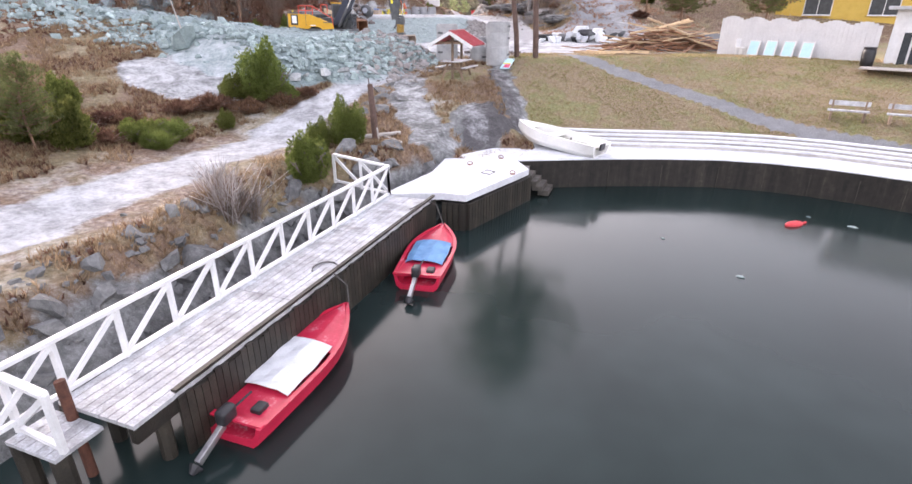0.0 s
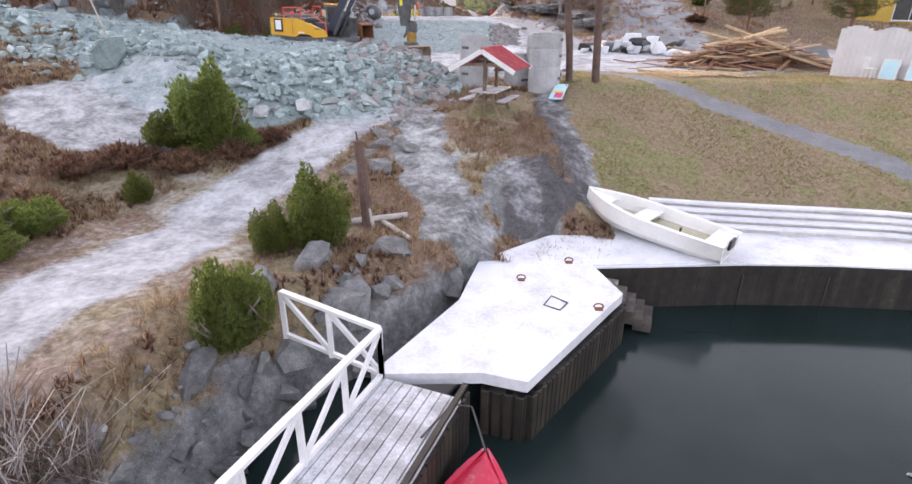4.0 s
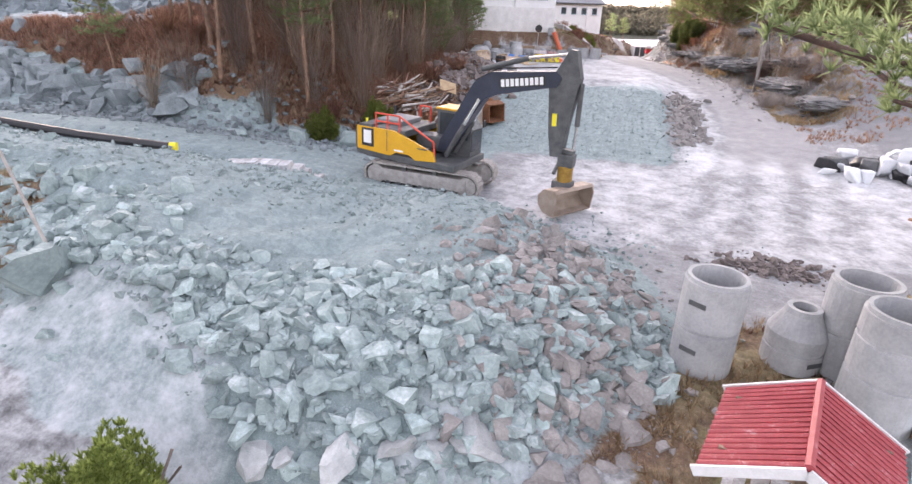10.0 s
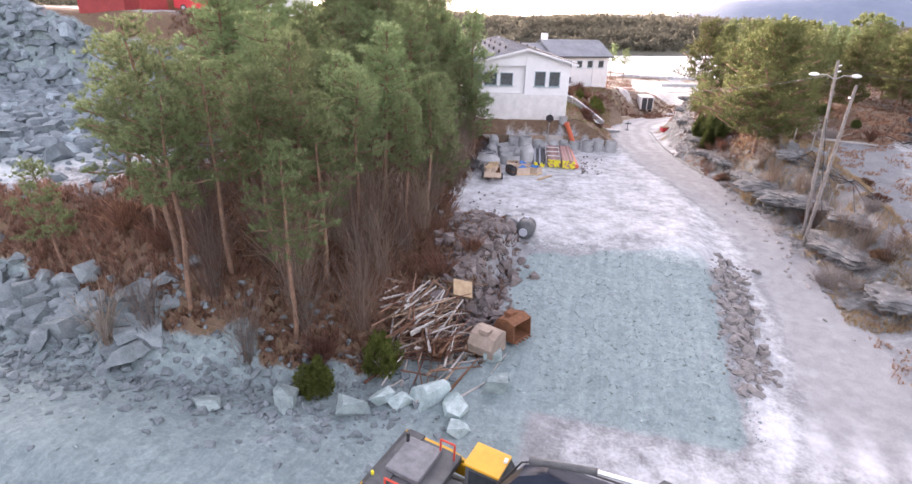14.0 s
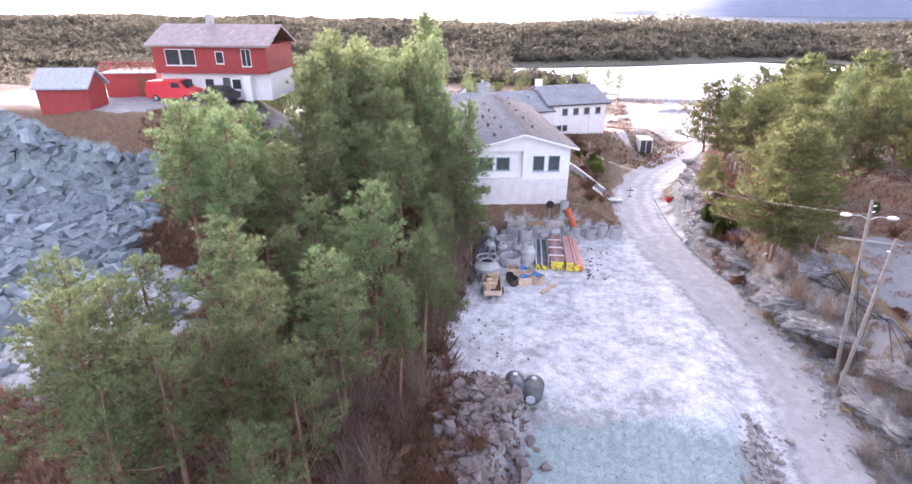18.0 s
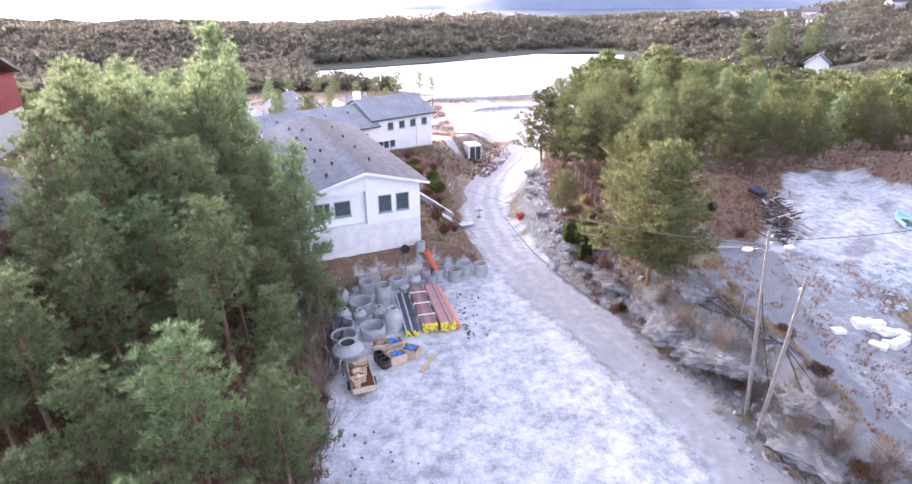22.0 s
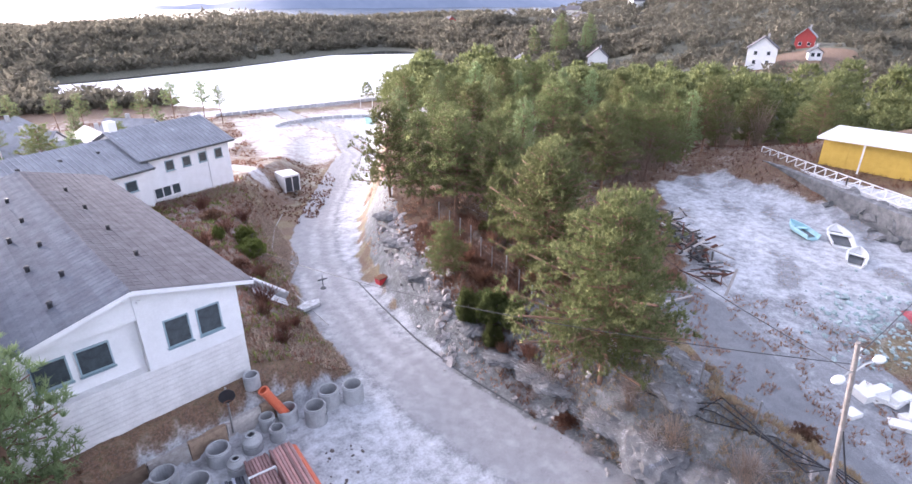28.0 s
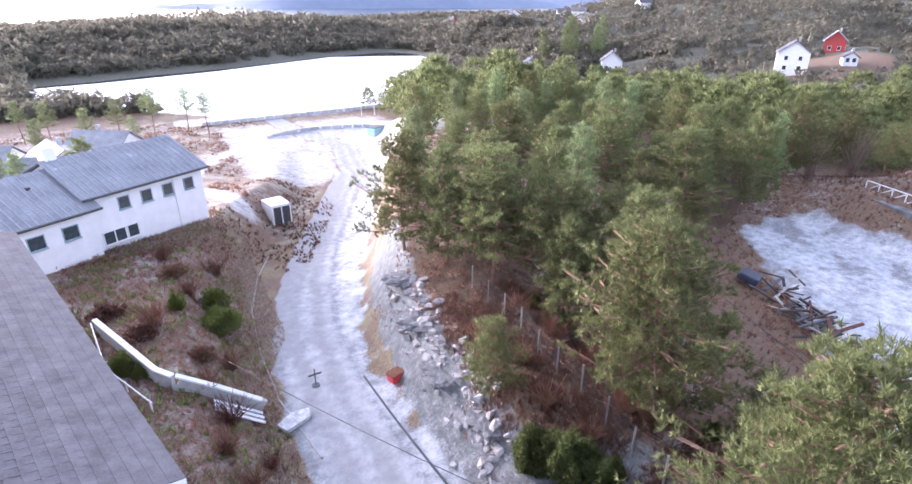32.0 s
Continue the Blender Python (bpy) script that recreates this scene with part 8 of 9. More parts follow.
# sky reflection is in the left slope's colour; right slope is plain slate
for s, mat in ((-1, "slate_skylit"), (1, "slate")):
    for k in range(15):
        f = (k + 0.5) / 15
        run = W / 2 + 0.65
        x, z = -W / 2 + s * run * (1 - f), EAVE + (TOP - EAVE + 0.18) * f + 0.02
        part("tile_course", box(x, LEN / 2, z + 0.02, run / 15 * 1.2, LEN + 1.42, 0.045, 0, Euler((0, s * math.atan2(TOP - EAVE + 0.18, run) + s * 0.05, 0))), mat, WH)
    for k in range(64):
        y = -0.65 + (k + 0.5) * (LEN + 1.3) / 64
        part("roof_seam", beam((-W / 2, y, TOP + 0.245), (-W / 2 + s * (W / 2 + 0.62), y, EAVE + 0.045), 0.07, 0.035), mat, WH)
    part("barge_board", beam((-W / 2, -0.72, TOP + 0.1), (-W / 2 + s * (W / 2 + 0.66), -0.72, EAVE - 0.08), 0.05, 0.2), "house_white", WH)
    part("eave_board", beam((-W / 2 + s * (W / 2 + 0.66), -0.7, EAVE - 0.1), (-W / 2 + s * (W / 2 + 0.66), LEN + 0.7, EAVE - 0.1), 0.04, 0.18), "house_white", WH)
for k in range(9):
    for s in (-1, 1) if k % 2 else (-1,):
        x = -W / 2 + s * (1.6 if k % 2 else 2.6)
        v = part("roof_vent", rod((x, 1.6 + 2.4 * k, TOP - 0.5), (x, 1.6 + 2.4 * k, TOP + (0.02 if k % 2 else -0.22)), 0.1, n=8), "black", WH)
        part("vent_cap", rod((x, 1.6 + 2.4 * k, TOP + (0.02 if k % 2 else -0.22)), (x, 1.6 + 2.4 * k, TOP + (0.1 if k % 2 else -0.14)), 0.15, 0.08, 8), "black", v)
part("lamp", box(-W / 2 + 0.3, -0.1, TOP - 0.7, 0.18, 0.14, 0.12, 0.02), "label_white", WH)

H2 = thing("long_house", pose(-7.0, 134.6, 6.9, 0, 0, 33), "long white house with a stepped frosted slate roof", "house")
for x0, x1, eave, top, y0 in ((-10.5, 0.0, 5.4, 7.5, 0.0), (-27.0, -10.5, 4.7, 6.9, -0.7)):
    part("wall", prism([(y0, -1.5), (y0, eave), ((y0 + 9.5) / 2, top), (9.5, eave), (9.5, -1.5)], x1 - x0, axis="y"), "house_white", H2).matrix_basis = Matrix.Translation(((x0 + x1) / 2, 0, 0)) @ Matrix.Rotation(radians(90), 4, "Z")
    for s in (0, 1):
        a = (y0 - 0.6, eave - 0.1) if s == 0 else (10.1, eave - 0.1)
        tiled_slope(H2, x0 - 0.5, x1 + 0.5, a, ((y0 + 9.5) / 2, top + 0.12), 14, "slate_frost", ribs=int((x1 - x0) * 2.0), rib_mat="rib_frost")
    part("fascia", beam((x0 - 0.5, y0 - 0.64, eave - 0.14), (x1 + 0.5, y0 - 0.64, eave - 0.14), 0.05, 0.2), "machine_grey", H2)
    part("gutter", rod((x0 - 0.5, y0 - 0.7, eave - 0.08), (x1 + 0.5, y0 - 0.7, eave - 0.08), 0.07, n=8), "machine_grey", H2)
for x in (-1.5, -3.6, -5.6, -7.6):
    window(H2, Matrix.Translation((x, -0.05, 4.1)), 1.0, 1.1, "window_blue", 0, True, "glass_dark")
for x in (-7.4, -8.5, -9.4):
    window(H2, Matrix.Translation((x, -0.05, 1.5)), 1.0, 1.15, "white_paint", 0, True, "glass_dark")
for x in (-12.4, -14.8, -18.5, -21.5, -24.5):
    window(H2, Matrix.Translation((x, -0.75, 3.2)), 1.2, 1.1, "window_blue", 0, True, "glass_dark")
part("downpipe", rod((-3.0, -0.08, -0.6), (-3.0, -0.08, 5.2), 0.05, n=8), "white_paint", H2)
part("plinth", box(-5.2, -0.06, -0.3, 10.4, 0.14, 0.9), "concrete", H2)
for k in range(4):
    part("roof_vent", box(-13 - 3.5 * k, 2.6, 6.2, 0.3, 0.3, 0.5, 0.03), "black", H2)
part("chimney", box(-10.0, 5.0, 8.0, 0.9, 0.9, 1.3, 0.03), "house_white", H2)

# retaining wall behind the yard and the broken parapet by the road
ca, sa = math.cos(HOUSE_TURN), math.sin(HOUSE_TURN)


def by_house(u, v, z=0.0):
    return (HOUSE_C[0] + u * ca - v * sa, HOUSE_C[1] + u * sa + v * ca, z)


rw = thing("retaining_wall", Matrix.Identity(4), "low weathered timber retaining wall behind the pipe yard", "wall")
for k in range(6):
    a, b = by_house(-9.8 + 1.9 * k, -1.1, 6.3), by_house(-9.8 + 1.9 * k + 1.86, -1.1, 6.3)
    part("wall_block", beam(a, b, 0.28, 1.3, bevel=0.02), "old_wood" if k % 2 else "grey_wood", rw)
para = thing("concrete_parapet", Matrix.Identity(4), "white-topped concrete parapet sloping down to the road", "wall")
for (ax, ay, az), (bx, by, bz) in zip(((-14.8, 114.0, 7.6), (-11.6, 106.8, 6.5), (-10.7, 105.95, 5.9), (-8.8, 105.55, 5.9)), ((-11.6, 106.8, 6.55), (-10.85, 105.95, 5.9), (-8.8, 105.55, 5.9), (-6.9, 105.1, 5.7))):
    az, bz = z_at(ax, ay) + 0.35, z_at(bx, by) + 0.35
    part("wall_section", beam((ax, ay, az), (bx, by, bz), 0.22, 1.0), "concrete", para)
    part("coping", beam((ax, ay, az + 0.54), (bx, by, bz + 0.54), 0.3, 0.1), "house_white", para)
hr = thing("stair_railing", Matrix.Identity(4), "white wooden stair railing beside the house", "railing")
part("rail", beam((-14.95, 113.6, 9.0), (-13.9, 108.3, 8.95), 0.06, 0.1), "white_paint", hr)
part("rail", beam((-13.9, 108.3, 8.95), (-11.8, 104.4, 8.85), 0.05, 0.08), "white_paint", hr)
for k in range(5):
    f = k / 4
    part("post", beam((-14.95 + 3.1 * f - 0.5 * math.sin(3.14 * f), 113.6 - 9.2 * f, 8.1), (-14.95 + 3.1 * f - 0.5 * math.sin(3.14 * f), 113.6 - 9.2 * f, 9.0 - 0.1 * f), 0.07, 0.07), "white_paint", hr)
sl = thing("broken_slab", pose(-5.6, 103.7, z_at(-5.6, 103.7) + 0.1, 0, 6, 35), "broken pale concrete slab at the parapet's foot", "slab")
part("slab", prism([(-0.9, -0.4), (0.7, -0.55), (1.2, 0.0), (0.5, 0.5), (-0.8, 0.4)], 0.22, axis="z"), "deck_frost", sl)
for k in range(3):
    tagged(link("plank", beam((-9.2, 105.0 - 0.35 * k, z_at(-9.2, 105) + 0.25), (-7.0, 104.6 - 0.4 * k, z_at(-7, 104.4) + 0.3), 0.2, 0.06), "white_paint"), "white board lying below the parapet", "plank", "parapet boards")

# basketball hoop
hp = thing("basketball_hoop", pose(*by_house(-2.0, -1.4, 6.9)), "old basketball stand with a dark round board", "hoop")
part("post", rod((0, 0, -0.5), (0.05, 0, 2.4), 0.05, n=8), "steel", hp)
part("board", rod((0.05, -0.1, 1.9), (0.05, -0.06, 1.9), 0.4, n=20), "black", hp)
part("rim", tube([(0.05 + 0.22 * math.cos(a), -0.4 + 0.22 * math.sin(a), 1.7) for a in np.linspace(0, 6.28, 13)], 0.015, 5), "rust", hp)

# ---------------------------------------------------------------- the pipe yard
C, R = True, False
YARD = [(-17.2, 87.4, ((0.5, 0.75, R), (0.5, 0.6, C))), (-15.8, 86.8, ((0.92, 0.95, R),)), (-15.5, 89.6, ((0.62, 1.15, R),)), (-14.1, 87.8, ((0.66, 0.9, R), (0.66, 0.8, R))),
        (-15.8, 85.2, ((0.48, 0.6, R), (0.48, 0.5, C))), (-16.95, 85.2, ((0.6, 0.5, R), (0.52, 0.55, C))), (-14.4, 85.5, ((0.52, 0.5, R), (0.52, 0.6, C))), (-13.35, 84.0, ((0.66, 0.9, R), (0.66, 0.9, C))),
        (-14.8, 83.3, ((0.92, 0.85, R),)), (-16.7, 82.2, ((0.92, 0.8, R),)), (-16.3, 80.4, ((1.05, 0.75, R), (1.05, 0.75, C))), (-16.9, 83.8, ((0.8, 0.6, R),)), (-12.4, 89.3, ((0.45, 0.5, R), (0.45, 0.4, C))),
        (-13.1, 90.4, ((0.6, 0.9, R),)), (-11.5, 90.5, ((0.52, 0.5, R), (0.52, 0.5, C))), (-10.2, 90.7, ((0.42, 0.75, R),)), (-10.55, 91.7, ((0.42, 0.85, R),)), (-10.9, 92.5, ((0.42, 0.8, R),)), (-9.45, 91.8, ((0.55, 0.9, R),)),
        (-8.1, 91.0, ((0.6, 1.15, R),)), (-7.1, 92.0, ((0.6, 1.15, R),)), (-5.75, 91.8, ((0.6, 1.15, R),))]
for x, y, layers in YARD:
    r = layers[0][0]
    manhole(x, y, layers, "wide low concrete manhole ring" if r > 0.9 and len(layers) == 1 else "concrete manhole cone standing in the yard" if layers[-1][2] else "grey concrete manhole ring in the yard", "rings in the yard", "manhole_cone" if layers[-1][2] else "manhole_ring")
z0 = z_at(-9.4, 91.6)
op = thing("orange_pipe", Matrix.Identity(4), "orange plastic pipe leaning out of a concrete ring", "pipe")
bm = lathe([(0.24, 0), (0.24, 2.7), (0.2, 2.7), (0.2, 0), (0.24, 0)], 18)
bm.transform(Matrix.Translation((-9.4, 91.75, z0 + 0.2)) @ Matrix.Rotation(radians(-24), 4, "Y") @ Matrix.Rotation(radians(6), 4, "X"))
part("pipe", bm, "pipe_orange", op)
bm = lathe([(0.26, 2.5), (0.28, 2.52), (0.28, 2.72), (0.2, 2.72)], 18)
bm.transform(Matrix.Translation((-9.4, 91.75, z0 + 0.2)) @ Matrix.Rotation(radians(-24), 4, "Y") @ Matrix.Rotation(radians(6), 4, "X"))
part("socket", bm, "pipe_orange", op)


def bundle(x0, y0, x1, y1, cols, rows, r, mats, label, straps=3, caps="cap_yellow"):
    d = Vector((x1 - x0, y1 - y0, 0))
    L = d.length
    m = Matrix.Translation((x0, y0, z_at((x0 + x1) / 2, (y0 + y1) / 2) + 0.06)) @ Matrix.Rotation(math.atan2(d.y, d.x), 4, "Z")
    ob = thing("pipe_bundle", m, label, "pipes", "pipe bundles")
    meshes = []
    for mat in mats:
        me = bpy.data.meshes.new("pipe")
        bm = rod((0, 0, 0), (L, 0, 0), r, n=10)
        bm.to_mesh(me)
        bm.free()
        me.materials.append(M[mat])
        meshes.append(me)
    capm = bpy.data.meshes.new("end_cap")
    bm = rod((L - 0.05, 0, 0), (L + 0.07, 0, 0), r * 1.06, n=10)
    bm.to_mesh(capm)
    bm.free()
    capm.materials.append(M[caps])
    for j in range(rows):
        for i in range(cols):
            p = new("pipe", meshes[(i + j) % len(meshes)])
            p.parent = ob
            p.location = (rr.uniform(-0.06, 0.06), (i - (cols - 1) / 2) * 2.08 * r + (r if j % 2 else 0), r + j * 1.85 * r)
            if rr.random() < 0.72:
                c = new("end_cap", capm)
                c.parent = p
    wide, tall = cols * r * 2.08 + 0.2, rows * 1.85 * r + 0.2 * r
    for k in range(straps):
        x = L * (k + 0.7) / (straps + 0.4)
        part("strap", box(x, 0, tall + 0.05, 0.09, wide, 0.07), "white_paint", ob)
        for s in (-1, 1):
            part("strap_post", box(x, s * wide / 2, tall / 2, 0.08, 0.06, tall), "white_paint", ob)
    return ob


bundle(-12.75, 88.4, -12.05, 82.8, 6, 3, 0.075, ("pipe_black", "pipe_black", "pipe_grey"), "bundle of black and grey plastic pipes with yellow caps", 0)
bundle(-11.55, 89.0, -10.75, 83.2, 7, 5, 0.075, ("pipe_brown",), "strapped bundle of brown plastic pipes with yellow caps", 3)
bundle(-10.35, 89.2, -9.45, 83.2, 7, 5, 0.075, ("pipe_brown", "pipe_pink"), "bundle of reddish plastic pipes with yellow caps", 0)
bundle(-9.7, 89.3, -8.7, 83.4, 1, 1, 0.2, ("pipe_orange",), "single thick orange-red plastic pipe", 0, "pipe_orange")
lp = thing("pipe_row", Matrix.Identity(4), "row of thin black pipes lying along the wood's edge", "pipes")
for k in range(11):
    x = -18.4 + 0.12 * k
    zz = z_at(-17.6, 83) + 0.1
    part("pipe", rod((x + rr.gauss(0, 0.08), 88.4 + rr.gauss(0, 0.2), zz + 0.25), (x + 0.7 + rr.gauss(0, 0.1), 78.2 + rr.gauss(0, 0.3), zz + 0.1 * (k % 2)), 0.055, n=8), "pipe_black", lp)

tr = thing("cargo_trailer", pose(-15.35, 77.7, z_at(-15.35, 77.7), 0, 0, 12), "loaded trailer full of cartons parked in the yard", "trailer")
part("bed", box(0, 0, 0.5, 1.35, 2.7, 0.1), "rust", tr)
for s in (-1, 1):
    part("side", box(s * 0.67, 0, 0.7, 0.05, 2.7, 0.4), "crate", tr)
    part("end", box(0, s * 1.34, 0.7, 1.3, 0.05, 0.4), "crate", tr)
    w = part("wheel", rod((s * 0.72, -0.1, 0.28), (s * 0.88, -0.1, 0.28), 0.28, n=16), "black", tr)
    part("rim", rod((s * 0.885, -0.1, 0.28), (s * 0.9, -0.1, 0.28), 0.15, n=12), "steel", w)
part("drawbar", beam((0, -1.35, 0.45), (0, -2.2, 0.42), 0.08, 0.08), "steel", tr)
for k in range(9):
    bx = thing("carton", pose(-15.35 + rr.uniform(-0.4, 0.4), 76.7 + 0.25 * k, z_at(-15.35, 77.7) + 0.7, 0, 0, 12 + rr.uniform(-15, 15)), "brown cardboard carton on the trailer", "box", "cartons")
    part("carton_body", box(0, 0, 0.2, rr.uniform(0.3, 0.6), rr.uniform(0.3, 0.55), rr.uniform(0.3, 0.5), 0.01), "crate", bx)
    part("carton_lid", box(0, 0.02, 0.46, 0.42, 0.38, 0.02), "pale_wood", bx)
for x, y, a, fill in ((-13.35, 81.5, 20, "blue_plastic"), (-13.15, 80.0, 25, "blue_plastic"), (-12.2, 80.5, -25, "blue_plastic"), (-14.2, 81.4, 5, "old_wood")):
    pb = thing("pallet_box", pose(x, y, z_at(x, y), 0, 0, a), "wooden pallet box filled with blue fittings" if fill == "blue_plastic" else "wooden pallet box with loose parts", "crate", "pallet boxes")
    for s in (-1, 1):
        part("side_board", box(s * 0.55, 0, 0.4, 0.03, 0.8, 0.5), "crate", pb)
        part("end_board", box(0, s * 0.4, 0.4, 1.07, 0.03, 0.5), "crate", pb)
    part("pallet", box(0, 0, 0.08, 1.15, 0.85, 0.14), "pale_wood", pb)
    for k in range(8):
        part("fitting", rod((rr.uniform(-0.4, 0.3), rr.uniform(-0.3, 0.25), 0.55), (rr.uniform(-0.3, 0.4), rr.uniform(-0.25, 0.3), 0.68), 0.09, n=8), fill, pb)
for x, y in ((-14.35, 80.2), (-13.9, 79.4), (-14.15, 79.8)):
    dc = thing("plastic_barrel", pose(x, y, z_at(x, y)), "black plastic barrel beside the pallet boxes", "barrel", "black barrels")
    part("drum", lathe([(0.001, 0.02), (0.3, 0.02), (0.32, 0.1), (0.32, 0.62), (0.28, 0.64), (0.28, 0.12), (0.001, 0.1)], 16), "black", dc)
    part("hoop", lathe([(0.33, 0.3), (0.345, 0.32), (0.345, 0.36), (0.33, 0.38)], 16), "rust", dc)
tagged(link("plank", beam((-11.6, 78.6, z_at(-11.6, 78.6) + 0.05), (-10.7, 80.3, z_at(-10.7, 80.3) + 0.05), 0.32, 0.05), "pale_wood"), "pale plank lying on the frosted yard", "plank")
for k, (x, y) in enumerate(((-11.9, 66.2), (-10.85, 66.1))):
    dm = thing("plastic_tank", pose(x, y, z_at(x, y) + 0.02, 0, 0, 12 - 14 * k), "dark blue-grey plastic tank lying at the ramp's top", "tank", "plastic tanks")
    bm = lathe([(0.001, -0.95), (0.4, -0.9), (0.58, -0.7), (0.6, -0.2), (0.57, -0.15), (0.6, -0.1), (0.6, 0.5), (0.5, 0.8), (0.001, 0.9)], 18)
    bm.transform(Matrix.Translation((0, 0, 0.56)) @ Matrix.Rotation(radians(84), 4, "X"))
    part("shell", bm, "pipe_black" if k == 0 else "machine_grey", dm, smooth=True)
    part("lid", rod((0, -0.95, 0.62), (0, -1.02, 0.62), 0.26, n=14), "pipe_grey", dm)
    part("outlet", rod((0, 0.2, 1.1), (0, 0.2, 1.25), 0.14, n=12), "pipe_grey", dm)
clods = [(rr.randrange(14), x, y, z_at_fast(x, y) + 0.03, rr.uniform(0.04, 0.13), rr.uniform(0, 6), 0) for x, y in [(-8.2 + 0.25 * (k % 2) + 1.2 * (k % 3 == 0) + rr.gauss(0, 0.15), rr.uniform(82, 88.5)) for k in range(60)] + [(rr.gauss(-14, 1.5), rr.gauss(70.5, 2.0)) for _ in range(22)]]
tagged(new("soil_clods", strew("soil_clods", STONES, clods, "dark_rubble")), "scattered dark clods of soil on the frosted yard", "soil", kind="stuff")
tw = thing("timber_stakes", Matrix.Identity(4), "leaning stakes and wire at the yard's wooded edge", "stakes")
for k in range(9):
    y = 67.5 + 1.6 * k
    part("stake", rod((-16.9 + rr.gauss(0, 0.2), y, 5.7), (-16.9 + rr.gauss(0, 0.3), y + rr.gauss(0, 0.3), 7.0), 0.04, n=6), "grey_wood", tw)

# ---------------------------------------------------------------- along the road
tk = thing("box_trailer", pose(0.5, 141.2, z_at(0.5, 141.2), 0, 0, 12), "white box trailer with a dark blue front parked by the road", "trailer")
part("body", box(0, 0.6, 1.75, 2.3, 3.0, 2.3, 0.05), "white_paint", tk)
part("front_panel", box(0, -0.92, 1.7, 2.1, 0.04, 2.1), "pipe_black", tk, "dark blue front panel")
for s in (-1, 0, 1):
    part("frame_bar", box(s * 1.02, -0.96, 1.7, 0.12, 0.05, 2.2), "white_paint", tk)
part("frame_bar", box(0, -0.96, 2.72, 2.15, 0.05, 0.14), "white_paint", tk)
for s in (-1, 1):
    w = part("wheel", rod((s * 1.0, 0.6, 0.36), (s * 1.22, 0.6, 0.36), 0.36, n=16), "black", tk)
    part("rim", rod((s * 1.225, 0.6, 0.36), (s * 1.24, 0.6, 0.36), 0.2, n=12), "steel", w)
part("drawbar", beam((0, -0.9, 0.55), (0, -2.1, 0.5), 0.1, 0.1), "steel", tk)
sp = thing("survey_stand", pose(-3.7, 106.6, z_at(-3.7, 106.6)), "small dark cross-shaped survey stand on the road", "stand")
part("foot", lathe([(0.001, 0), (0.25, 0), (0.22, 0.08), (0.001, 0.1)], 14), "machine_grey", sp)
part("post", rod((0, 0, 0.05), (0, 0, 1.2), 0.035, n=8), "machine_grey", sp)
part("crossbar", beam((-0.4, 0, 0.8), (0.4, 0, 0.85), 0.06, 0.1), "machine_grey", sp)
rb = thing("red_box", pose(0.5, 104.2, z_at(0.5, 104.2), 0, 0, 20), "small red plastic grit box beside the road", "box")
part("tub", box(0, 0, 0.25, 0.8, 0.6, 0.5, 0.04, taper=1.1), "float_red", rb)
part("lid", box(0, 0, 0.54, 0.95, 0.72, 0.08, 0.03), "rust", rb)
kb = thing("road_edge_cable", Matrix.Identity(4), "thin pale cable laid along the road's edge", "cable")
edge = [(-5.2, 100.5), (-6.2, 106), (-6.4, 112), (-6.0, 119), (-4.6, 126), (-2.6, 132)]
part("cable", tube([(x + 0.3, y, z_at(x + 0.3, y) + 0.05) for x, y in edge], 0.05, 5), "concrete", kb)
kb2 = thing("road_edge_cable", Matrix.Identity(4), "dark hose lying along the road's rocky side", "cable")
part("hose", tube([(x, y, z_at(x, y) + 0.06) for x, y in ((2.6, 86), (0.9, 91), (-0.1, 96), (-0.6, 101), (-0.9, 106))], 0.06, 5), "machine_grey", kb2)


def mesh_fence(pts, label, tall=1.6):
    ob = thing("wire_fence", Matrix.Identity(4), label, "fence")
    tops = []
    for x, y in pts:
        z = z_at(x, y)
        part("post", rod((x, y, z - 0.2), (x, y, z + tall), 0.05, n=6), "steel", ob)
        tops.append((x, y, z))
    for (ax, ay, az), (bx, by, bz) in zip(tops, tops[1:]):
        for k in range(5):
            h = 0.1 + (tall - 0.15) * k / 4
            part("wire", rod((ax, ay, az + h), (bx, by, bz + h), 0.006, n=3), "machine_grey", ob)
        for k in range(10):
            f = (k + 0.5) / 10
            part("wire", rod((ax + (bx - ax) * f, ay + (by - ay) * f, az + (bz - az) * f + 0.1), (ax + (bx - ax) * f, ay + (by - ay) * f, az + (bz - az) * f + tall - 0.05), 0.004, n=3), "machine_grey", ob)


mesh_fence([(6.6, 106), (6.6, 104), (6.7, 102.3), (6.8, 100.7), (6.5, 98.6), (6.45, 96.9), (6.6, 95.2), (6.2, 93), (5.9, 91.1), (5.9, 89.4)], "steel wire-mesh fence along the top of the rock")
mesh_fence([(8.2, 83.5), (8.6, 80.5), (8.7, 77.5), (8.4, 74.0), (7.6, 70.0)], "rusting wire fence on thin posts above the road", 1.3)


M["pole_wood"] = plain("pole_wood", (0.15, 0.135, 0.125), (0.34, 0.31, 0.29), 0.85, scale=4, bump=0.4)


